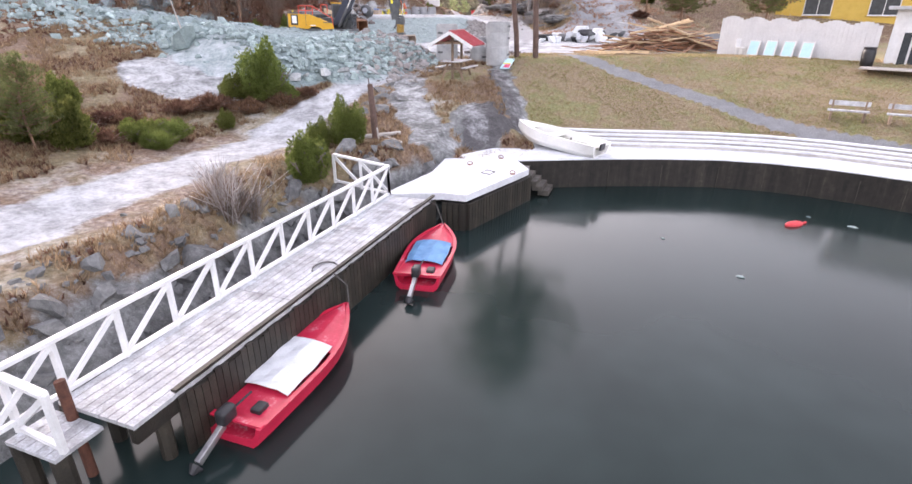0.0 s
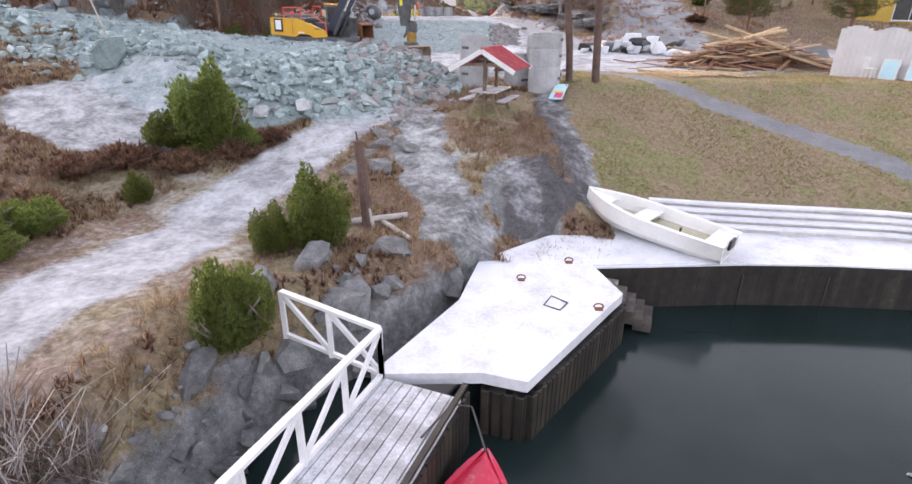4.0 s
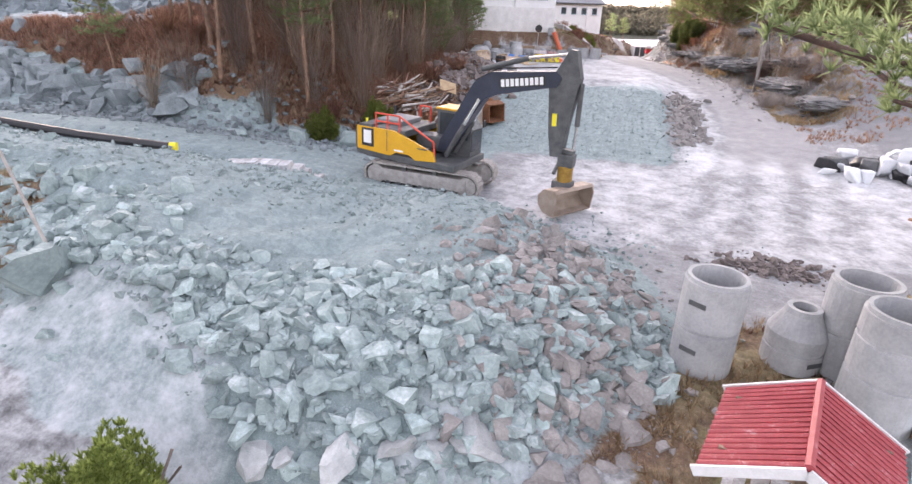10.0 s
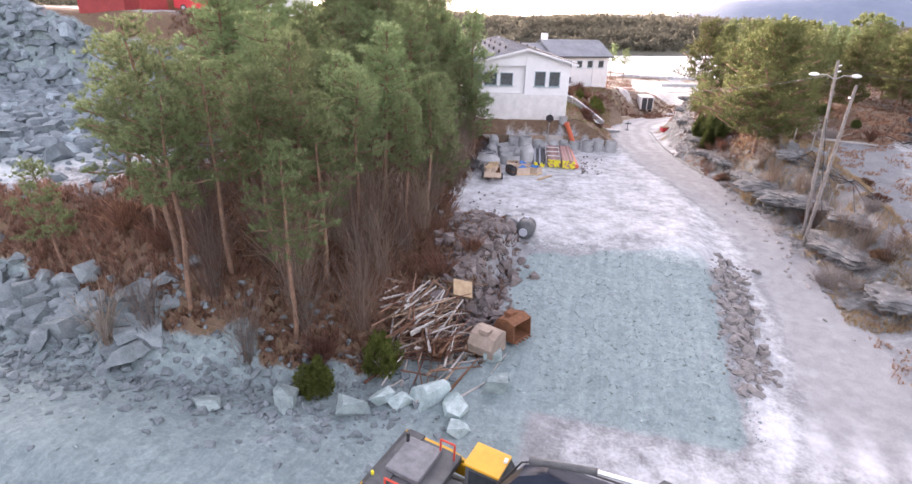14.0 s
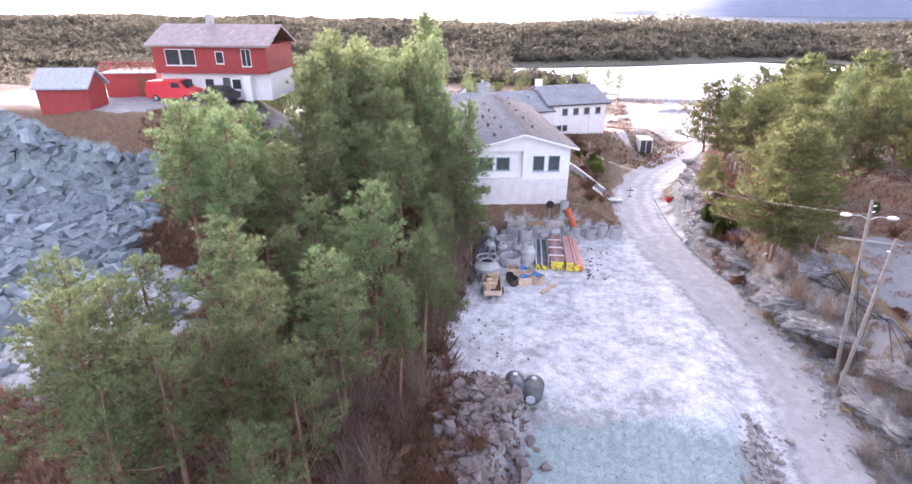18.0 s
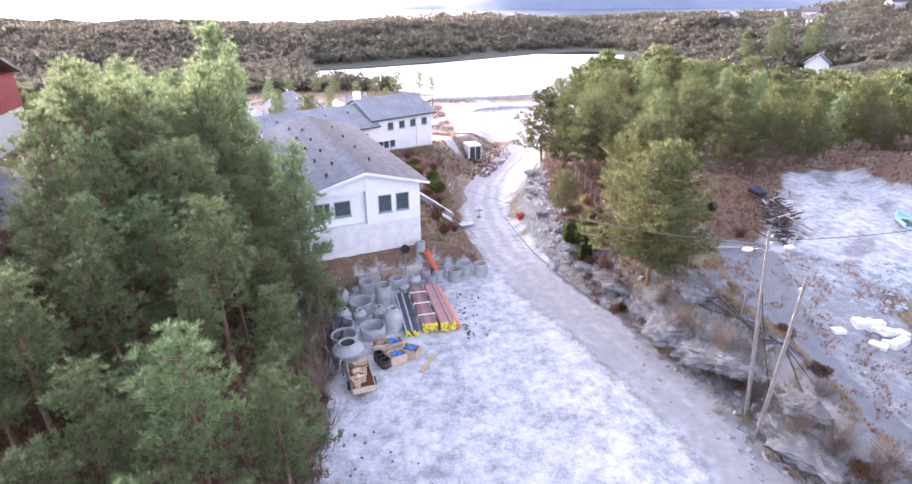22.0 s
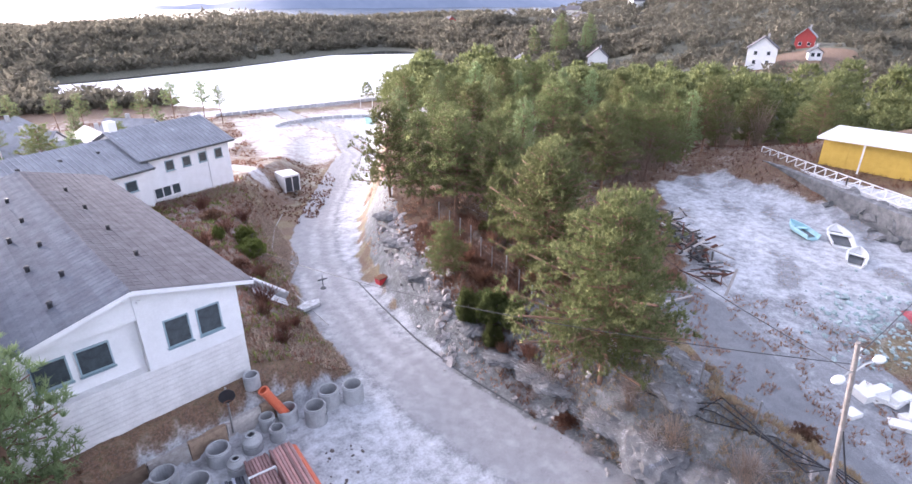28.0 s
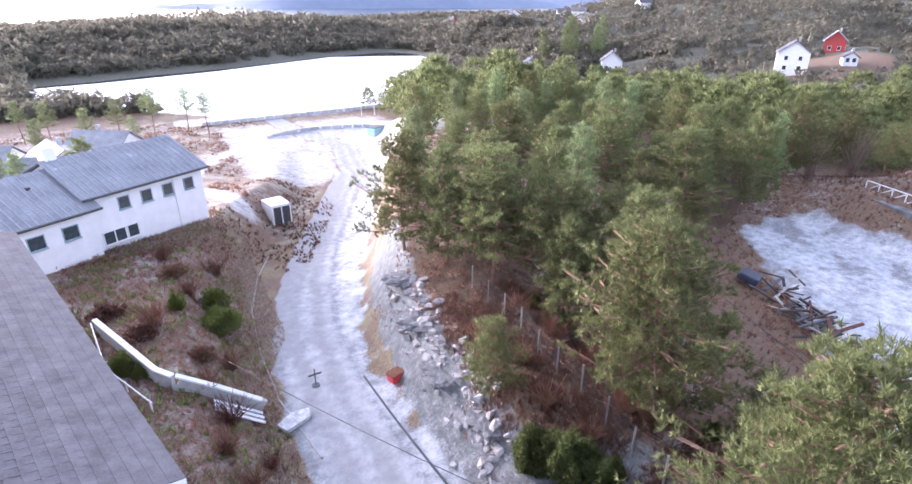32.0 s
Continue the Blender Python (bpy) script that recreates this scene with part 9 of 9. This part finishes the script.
def utility_pole(name, a, b, label, lamps=False):
    ob = thing(name, Matrix.Translation(a), label, "pole", "wooden poles")
    d = Vector(b) - Vector(a)
    part("pole", rod((0, 0, -0.3), d, 0.11, 0.08, 10), "pole_wood", ob)
    if lamps:
        for s, x in ((-1, -1.0), (1, 0.85)):
            p = d * 0.9
            arm = part("lamp_arm", tube([p, p + Vector((x * 0.5, -0.1, 0.25)), p + Vector((x, -0.15, 0.25))], 0.03, 6), "steel", ob)
            bm = bmesh.new()
            bmesh.ops.create_uvsphere(bm, u_segments=12, v_segments=6, radius=0.2)
            bm.transform(Matrix.Translation(p + Vector((x * 1.25, -0.18, 0.26))) @ Matrix.Diagonal((1.5, 0.8, 0.6, 1)))
            part("lamp_head", bm, "label_white", arm, "white street-lamp head", True)
        for k in range(2):
            part("insulator", rod(d * (0.97 - 0.03 * k) + Vector((0.1, 0, 0)), d * (0.97 - 0.03 * k) + Vector((0.24, 0, 0.05)), 0.045, n=8), "label_white", ob)
    else:
        part("insulator", rod(d * 0.93 + Vector((-0.2, 0, 0)), d * 0.93 + Vector((-0.08, 0, 0)), 0.05, n=8), "label_white", ob)
    return ob


utility_pole("street_lamp", (7.05, 72.9, z_at(7.05, 72.9)), (6.45, 73.95, 16.75), "tall wooden lamp pole with two white lamp heads", True)
utility_pole("utility_pole", (6.6, 71.3, z_at(6.6, 71.3)), (6.75, 71.1, 15.6), "leaning grey wooden pole beside the lamp pole")


def wire(a, b, sag, label, r=0.018):
    pts = [tuple(a[i] + (b[i] - a[i]) * f - (sag * 4 * f * (1 - f) if i == 2 else 0) for i in range(3)) for f in np.linspace(0, 1, 12)]
    return tagged(link("overhead_wire", tube(pts, r, 4), "black"), label, "wire", "overhead wires")


wire((6.5, 73.9, 16.2), (44, 82, 17), 1.4, "black overhead wire running over the court")
wire((6.5, 73.9, 15.9), (-8.2, 103, 11.0), 0.9, "black overhead wire crossing the gravel road")
wire((6.5, 73.9, 15.6), (16, 104, 15), 1.2, "black overhead wire towards the pines")
wire((6.55, 73.75, 14.0), (7.3, 71.8, 7.6), 0.4, "loose black wire hanging down the pole", 0.03)
for k in range(4):
    lying = [(6.6 + 0.25 * k, 82.0 - 0.8 * k), (7.6 + 0.2 * k, 79.0), (8.9, 76.6 - 0.5 * k), (9.6, 74.4), (9.0 + 0.4 * k, 71.6)]
    tagged(link("fallen_cable", tube([(x, y, z_at(x, y) + 0.12 + 0.1 * k) for x, y in lying], 0.03, 5), "black"), "slack black cable lying over the rock", "cable", "fallen cables")


# ---------------------------------------------------------------- the court
def dinghy(x, y, turn, L, mat, label, z=0.0):
    ob = thing("dinghy", pose(x, y, z_at(x, y) + z, 3, 4, turn), label, "boat", "dinghies on the court")
    part("hull", hull(L, L * 0.5, 0.5, 0.18, 0.1), mat, ob)
    part("thwart", plate(L, L * 0.5, 0.0, 0.1 * L, 0.46, 0.46, 0, 0.06, 3, 0.05), mat, ob)
    part("floor", plate(L, L * 0.5, -0.4 * L, 0.3 * L, 0.26, 0.26, 0, 0.2, 6, 0.02), "machine_grey", ob, "dark wet bottom boards")
    return ob


M["boat_teal"] = plain("boat_teal", (0.3, 0.55, 0.6), (0.45, 0.68, 0.72), 0.4)
dinghy(32.3, 90.6, -20, 2.9, "boat_teal", "pale turquoise dinghy lying on the court")
dinghy(33.8, 88.4, -50, 3.8, "gelcoat", "white dinghy with a dark inside lying on the court")
dinghy(31.2, 85.6, -65, 2.8, "gelcoat", "small white dinghy lying on the frosted court")
sc = thing("wood_scrap_heap", Matrix.Identity(4), "heap of broken timber, pipes and rusty scrap", "scrap heap")
for k in range(110):
    f = rr.random()
    cx, cy = 18.8 + 6.0 * f + rr.gauss(0, 0.7), 87.8 + 10.0 * f + rr.gauss(0, 0.6)
    a, t, L = rr.uniform(0, 3.14), rr.gauss(0, 0.3), rr.uniform(0.6, 2.6)
    c = Vector((cx, cy, z_at_fast(cx, cy) + rr.uniform(0.05, 0.8)))
    v = Vector((math.cos(a) * math.cos(t), math.sin(a) * math.cos(t), math.sin(t))) * L / 2
    part("scrap_beam", beam(c - v, c + v, rr.uniform(0.06, 0.22), rr.uniform(0.03, 0.12)), rr.choice(("wet_wood", "post_rust", "machine_grey", "black", "grey_wood", "wet_wall")), sc)
part("tarpaulin", box(23.6, 98.8, z_at(23.6, 98.8) + 0.5, 1.6, 1.3, 0.5, 0.15, Euler((0.2, 0.1, 0.4))), "boom_blue", sc, "dark blue tarpaulin")
for k in range(13):
    x, y = 17.4 + rr.gauss(0, 0.9), 75.8 + rr.gauss(0, 0.7)
    wbx = thing("white_appliance", pose(x, y, z_at(x, y) - 0.05, rr.uniform(-9, 9), rr.uniform(-6, 6), rr.uniform(0, 180)), "discarded white panel or appliance on the court", "appliance", "white scrap")
    sx, sy, sz = rr.uniform(0.5, 1.9), rr.uniform(0.35, 0.8), rr.choice((0.12, 0.16, 0.25, 0.5))
    part("casing", box(0, 0, sz / 2, sx, sy, sz, 0.03), "gelcoat", wbx)
    part("door", box(0, -sy / 2 - 0.015, sz / 2, sx * 0.92, 0.03, sz * 0.9), "white_paint", wbx)
rt = thing("red_tarpaulin", pose(28.2, 78.2, z_at(28.2, 78.2), 0, 0, -25), "faded red tarpaulin stretched over a low pile", "tarpaulin")
bm = bmesh.new()
bmesh.ops.create_grid(bm, x_segments=10, y_segments=8, size=1.0)
for v in bm.verts:
    v.co = Vector((v.co.x * 2.6, v.co.y * 1.7, 0.75 * (1 - max(abs(v.co.x), abs(v.co.y)) ** 2.2) + 0.06 * math.sin(9 * v.co.x + 4 * v.co.y) + 0.05))
part("sheet", bm, "roof_red", rt)
part("edge_log", beam((-2.7, -1.75, 0.1), (2.6, -1.8, 0.1), 0.2, 0.2), "old_wood", rt)
heap("court_gravel", "crushed pale stone strewn over the court", 500, lambda r: (r.gauss(24, 2.6), r.gauss(79.5, 2.2)), "stone", 0.3, 0.06, 0, 21)
tagged(link("log", rod((11.2, 87.4, z_at(11.2, 87.4) + 0.35), (15.8, 87.2, z_at(15.8, 87.2) + 0.15), 0.1, 0.07, 8), "grey_wood"), "bare pale log lying between pines and court", "log")
# stone wall, white terrace rail and yellow wall above the court
tw = thing("stone_terrace", Matrix.Identity(4), "rough grey stone wall holding the terrace above the court", "wall", kind="structure")
for k in range(120):
    f, j = rr.random(), rr.randrange(5)
    x, y = 43.2 + (36.4 - 43.2) * f + 0.35 * j, 105.0 + (84.5 - 105.0) * f
    c = new("stone", stone_mesh(rr.randrange(14), "boulder"))
    c.matrix_basis = Matrix.Translation((x, y, 9.1 + 0.5 * j)) @ Euler((rr.uniform(-0.3, 0.3), rr.uniform(-0.3, 0.3), rr.uniform(0, 6))).to_matrix().to_4x4() @ Matrix.Scale(rr.uniform(0.5, 0.85), 4)
    c.parent = tw
part("core", beam((43.8, 105.0, 9.9), (37.2, 84.5, 9.9), 0.8, 3.2), "boulder", tw)
part("terrace_slab", beam((47.0, 103.2, 11.35), (41.6, 84.0, 11.35), 6.0, 0.25), "deck_frost", tw)
truss_rail("terrace_railing", (44.2, 103.2, 11.45), (41.0, 92.5, 11.45), 9, "white wooden terrace railing with slanted braces")
truss_rail("terrace_railing", (41.0, 92.5, 11.45), (38.4, 83.8, 11.45), 7, "white wooden railing along the terrace's edge")
yw = thing("yellow_building", pose(45.2, 97.0, 11.4, 0, 0, -74), "yellow clad building with a white eave on the terrace", "house")
part("wall", box(6.5, 3.0, 1.5, 14, 6, 3.2), "yellow_wall", yw)
for k in range(24):
    part("cladding_board", box(-0.3 + 0.57 * k, -0.015, 1.5, 0.55, 0.03, 3.2), "yellow_wall", yw)
part("roof", box(6.5, 2.6, 3.2, 15, 7.6, 0.22, 0.02), "white_paint", yw)
part("corner_post", box(3.0, -1.0, 1.5, 0.14, 0.14, 3.2), "white_paint", yw)
fb = thing("footbridge_rail", Matrix.Identity(4), "grey wooden footbridge railing at the court's far corner", "railing")
for k in range(8):
    f = k / 7
    part("post", beam((40.6 + 3.6 * f, 105.5 - 1.0 * f, 9.4), (40.6 + 3.6 * f, 105.5 - 1.0 * f, 10.6), 0.09, 0.09), "grey_wood", fb)
for h in (10.1, 10.55):
    part("rail", beam((40.6, 105.5, h), (44.2, 104.5, h), 0.06, 0.1), "grey_wood", fb)
st = thing("outdoor_stairs", Matrix.Identity(4), "white wooden outdoor stairs up to the terrace", "stairs")
for k in range(10):
    part("tread", box(34.4 + 0.33 * k, 81.2 + 0.1 * k, 9.3 + 0.2 * k, 0.3, 1.0, 0.05, 0, Euler((0, 0, 0.3))), "deck_frost", st)
for s in (-0.5, 0.5):
    part("stringer", beam((34.3, 81.2 + s, 9.2), (37.6, 82.2 + s, 11.3), 0.06, 0.24), "white_paint", st)
    part("handrail", beam((34.3, 81.2 + s, 10.2), (37.6, 82.2 + s, 12.2), 0.06, 0.09), "white_paint", st)
    for k in range(4):
        part("baluster", beam((34.5 + k, 81.25 + 0.3 * k + s, 9.3 + 0.63 * k), (34.5 + k, 81.25 + 0.3 * k + s, 10.3 + 0.6 * k), 0.05, 0.05), "white_paint", st)


# ---------------------------------------------------------------- houses round about
def cottage(x, y, turn, w, l, h, top, wall, roof_mat, label, rows=1, z=None, cols=3, group=""):
    ob = thing("cottage", pose(x, y, (z_at(x, y) - 0.2) if z is None else z, 0, 0, turn), label, "house", group)
    part("wall", prism([(-w / 2, -0.8), (-w / 2, h), (0, top), (w / 2, h), (w / 2, -0.8)], l), wall, ob)
    for s in (-1, 1):
        a = Vector((0, 0, top + 0.08))
        b = Vector((s * (w / 2 + 0.5), 0, h - 0.22 + 0.08))
        mid = (a + b) / 2
        part("roof_slope", box(mid.x, 0, mid.z, (b - a).length, l + 0.9, 0.14, 0, Euler((0, math.atan2(a.z - b.z, b.x - a.x) if s > 0 else -math.atan2(a.z - b.z, -b.x + a.x), 0))), roof_mat, ob)
    for r in range(rows):
        for s in (-1, 1):
            window(ob, Matrix.Translation((s * w * 0.22, -l / 2 - 0.03, 1.5 + 2.6 * r)), 1.0, 1.2)
        for k in range(cols):
            window(ob, Matrix.Translation((w / 2 + 0.03, -l / 2 + l * (k + 0.5) / cols, 1.5 + 2.6 * r)) @ Matrix.Rotation(radians(90), 4, "Z"), 1.1, 1.2)
    part("chimney", box(w * 0.12, l * 0.1, top + 0.3, 0.6, 0.6, 1.2), "concrete", ob)
    return ob


cottage(153, 181, -55, 8, 9, 5.4, 8.6, "house_white", "slate", "tall white wooden house on the far field", 2)
cottage(142, 243, -40, 7.5, 9, 3.6, 7.0, "gelcoat", "slate", "pale yellow house among dark spruces", 1)
cottage(188, 190, -60, 6, 7, 3.6, 6.6, "red_wall", "slate_frost", "red barn with a white gable on the far slope", 1)
cottage(165, 172, -50, 3.5, 4, 2.2, 3.6, "house_white", "slate", "little white shed on the far field", 1, cols=1)
cottage(118, 262, -30, 6, 8, 3.0, 5.2, "house_white", "slate", "white cottage behind the pine hill", 1)
for k, (x, y) in enumerate(((210, 420), (235, 455), (190, 470), (260, 400), (285, 440), (225, 390), (300, 480), (330, 420))):
    cottage(x, y, -40 + 17 * k, 8, 10, 4, 7, ("house_white", "gelcoat", "red_wall")[k % 3], "slate", "distant wooden house on the wooded slope", 1, group="distant houses")
for k, (x, y, t) in enumerate(((-24.5, 176, 20), (-35, 182, 70), (-45, 172, 10), (-30, 165, 100), (-52, 186, 40), (-41, 196, -20), (-19.5, 187, 60), (-62, 176, 0), (-58, 196, 80))):
    cottage(x, y, t, 6.5, 9, 2.9, 5.0, "house_white", "slate_frost", "white wooden house near the frozen bay", 1, group="houses by the bay")
rh = thing("red_house", pose(-51.0, 88.0, 17.8, 0, 0, 11.6) @ Matrix.Diagonal((0.72, 0.85, 0.95, 1)), "red two-storey house with a white ground floor", "house")
part("ground_floor", box(7.6, 4, 1.3, 15.2, 8, 2.8), "house_white", rh)
part("upper_floor", box(7.6, 3.6, 4.0, 15.4, 8.9, 2.7), "red_wall", rh)
for k in range(38):
    part("cladding_board", box(0.1 + 0.4 * k, -0.87, 4.0, 0.38, 0.03, 2.7), "red_wall", rh)
part("roof", prism([(-1.3, 5.2), (3.6, 7.0), (8.6, 5.2), (8.6, 5.4), (3.6, 7.25), (-1.3, 5.4)], 16.8), "roof_brown", rh).matrix_basis = Matrix.Translation((7.6, 0, 0)) @ Matrix.Rotation(radians(90), 4, "Z")
for x, w, b in ((2.6, 2.0, 0), (4.7, 2.0, 0), (9.0, 1.1, 0), (12.6, 1.3, 1)):
    window(rh, Matrix.Translation((x, -0.92, 4.2)), w, 1.7 if w < 1.4 and b else 1.6 if w > 1.5 else 1.2, bars=b)
for x in (3.6, 6.6, 10.4):
    window(rh, Matrix.Translation((x, -0.05, 1.5)), 1.3, 1.1)
part("door", box(9.0, -0.04, 1.1, 1.0, 0.08, 2.1), "machine_grey", rh)
part("porch_wall", box(12.4, -0.6, 1.2, 1.0, 1.2, 2.5), "house_white", rh)
part("chimney", box(6.0, 3.6, 7.6, 0.8, 0.8, 1.3), "concrete", rh)
sd = thing("red_shed", pose(-53.8, 79.2, 17.6, 0, 0, 20) @ Matrix.Diagonal((0.8, 0.9, 0.95, 1)), "small red shed with a dark blue-grey roof", "shed")
part("wall", prism([(-2.6, -0.8), (-2.6, 2.3), (0, 2.35), (2.6, 2.3), (2.6, -0.8)], 3.6), "red_wall", sd).location.y = 1.8
part("roof", prism([(-0.4, 2.2), (1.8, 3.7), (4.0, 2.2), (4.0, 2.36), (1.8, 3.9), (-0.4, 2.36)], 5.9), "pipe_grey", sd).matrix_basis = Matrix.Rotation(radians(90), 4, "Z") @ Matrix.Scale(-1, 4, (0, 1, 0))
part("gable", prism([(0, 2.2), (1.8, 3.6), (3.6, 2.2)], 5.2), "red_wall", sd).matrix_basis = Matrix.Rotation(radians(90), 4, "Z")
gg = thing("red_garage", pose(-56.2, 86.2, 17.8, 0, 0, 22) @ Matrix.Diagonal((0.76, 0.9, 0.95, 1)), "low red garage with a railed deck on top", "garage")
part("wall", box(3.2, 2, 1.2, 6.4, 4, 2.6), "red_wall", gg)
part("deck", box(3.2, 2, 2.56, 6.9, 4.6, 0.14), "deck_frost", gg)
for k in range(8):
    part("rail_post", box(0.1 + 0.9 * k, -0.2, 3.1, 0.09, 0.09, 1.0), "red_wall", gg)
for h in (2.95, 3.3, 3.6):
    part("rail", box(3.2, -0.2, h, 6.8, 0.06, 0.12), "red_wall", gg)
part("door", box(4.6, -0.02, 1.1, 1.2, 0.06, 2.0), "rust", gg)


def car(name, x, y, turn, mat, label, L, Wd, H, van=False):
    ob = thing(name, pose(x, y, z_at(x, y), 0, 0, turn), label, "van" if van else "car")
    out = [(-L / 2, 0.3), (-L / 2, H * 0.55), (-L / 2 + 0.3, H * 0.95), (L * 0.2, H), (L * 0.33, H * 0.62), (L / 2, H * 0.5), (L / 2, 0.3)] if van else [(-L / 2, 0.3), (-L / 2, H * 0.58), (-L * 0.38, H * 0.66), (-L * 0.25, H), (L * 0.08, H), (L * 0.22, H * 0.62), (L / 2, H * 0.52), (L / 2, 0.3)]
    bm = prism(out, Wd)
    bmesh.ops.bevel(bm, geom=bm.edges[:], offset=0.06, segments=2, affect="EDGES")
    part("body", bm, mat, ob)
    for s in (-1, 1):
        part("side_window", box(L * (0.12 if van else -0.08), s * (Wd / 2 + 0.004), H * 0.78, L * (0.16 if van else 0.34), 0.02, H * 0.24), "glass", ob)
        for fx in (-0.3, 0.3):
            w = part("wheel", rod((L * fx, s * (Wd / 2 - 0.12), 0.32), (L * fx, s * (Wd / 2 + 0.04), 0.32), 0.32, n=16), "black", ob)
            part("rim", rod((L * fx, s * (Wd / 2 + 0.041), 0.32), (L * fx, s * (Wd / 2 + 0.055), 0.32), 0.2, n=12), "steel", w)
        part("headlight", box(L / 2 + 0.0, s * Wd * 0.36, H * 0.42, 0.05, 0.3, 0.14), "label_white", ob)
    part("windscreen", beam((L * (0.21 if van else 0.085), 0, H * 0.97), (L * (0.325 if van else 0.215), 0, H * 0.65), Wd * 0.86, 0.03), "glass", ob)
    return ob


car("van", -48.6, 86.6, 12, "float_red", "bright red van parked before the red house", 4.9, 1.9, 1.95, True)
car("car", -44.6, 87.2, -165, "black", "dark parked car before the red house", 4.3, 1.75, 1.45)
heap("stone_field", "field of pale blasted blocks behind the red house", 900, lambda r: (r.uniform(-125, -58), r.uniform(99, 124)), "quarry_stone", 1.5, 0.3, 0, 31)
# causeway walls and shore
cw = thing("causeway_wall", Matrix.Identity(4), "low white frosted stone wall along the causeway road", "wall")
for k in range(24):
    a, b = k / 24, (k + 0.9) / 24
    part("wall_stone", beam((-3 + 46 * a, 209.5 + 5 * a, 1.9), (-3 + 46 * b, 209.5 + 5 * b, 1.9), 0.5, 0.9), "deck_frost", cw)
for k in range(12):
    a0, a1 = math.pi * (0.15 + 0.7 * k / 12), math.pi * (0.15 + 0.7 * (k + 0.9) / 12)
    part("wall_stone", beam((19 - 13 * math.cos(a0), 187 + 8 * math.sin(a0), 1.9), (19 - 13 * math.cos(a1), 187 + 8 * math.sin(a1), 1.9), 0.45, 0.7), "deck_frost", cw)
gb = thing("green_container", pose(27.5, 184, z_at(27.5, 184), 0, 0, 30), "small green waste container at the road junction", "container")
part("bin_body", box(0, 0, 0.8, 3.0, 1.8, 1.6, 0.05, taper=1.1), "boat_teal", gb)
part("rim", box(0, 0, 1.62, 3.4, 2.1, 0.1), "machine_grey", gb)
gt = thing("gate_frame", pose(33, 205, z_at(33, 205)), "white goal-like gate frame beside the causeway", "gate")
for s in (-1, 1):
    part("post", box(s * 1.6, 0, 1.2, 0.14, 0.14, 2.4), "white_paint", gt)
part("bar", box(0, 0, 2.4, 3.3, 0.14, 0.14), "white_paint", gt)
for x, y, h in ((140, 268, 15), (147, 274, 17), (154, 266, 14), (134, 276, 13), (161, 272, 15)):
    ob = pine(x, y, h, MOULDS[4], "dark tall spruce behind the far houses", x, "far spruces")

# blue mountain beyond the fjord, its haze painted as colour
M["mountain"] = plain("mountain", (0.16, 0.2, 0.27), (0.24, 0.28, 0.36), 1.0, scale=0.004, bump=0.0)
bm = bmesh.new()
rows = []
for j in range(7):
    row = []
    for i in range(61):
        x = -200 + 45 * i
        crest = 175 * math.exp(-((x - 950) / 520) ** 2) + 60 * math.exp(-((x - 1900) / 500) ** 2) + 6 * math.sin(x / 60) + 4 * math.sin(x / 23 + 1)
        f = j / 6
        row.append(bm.verts.new((x, 2350 + 420 * f, -5 + crest * math.sin(f * math.pi / 2) ** 0.8 + (10 * math.sin(x / 80 + 3 * f) if 0 < j < 6 else 0))))
    rows.append(row)
for a, b in zip(rows, rows[1:]):
    for i in range(60):
        bm.faces.new((a[i], a[i + 1], b[i + 1], b[i]))
tagged(link("backdrop_mountain", bm, "mountain", smooth=True), "mountain ridge beyond the fjord, tinted blue for haze", "mountain", kind="structure")
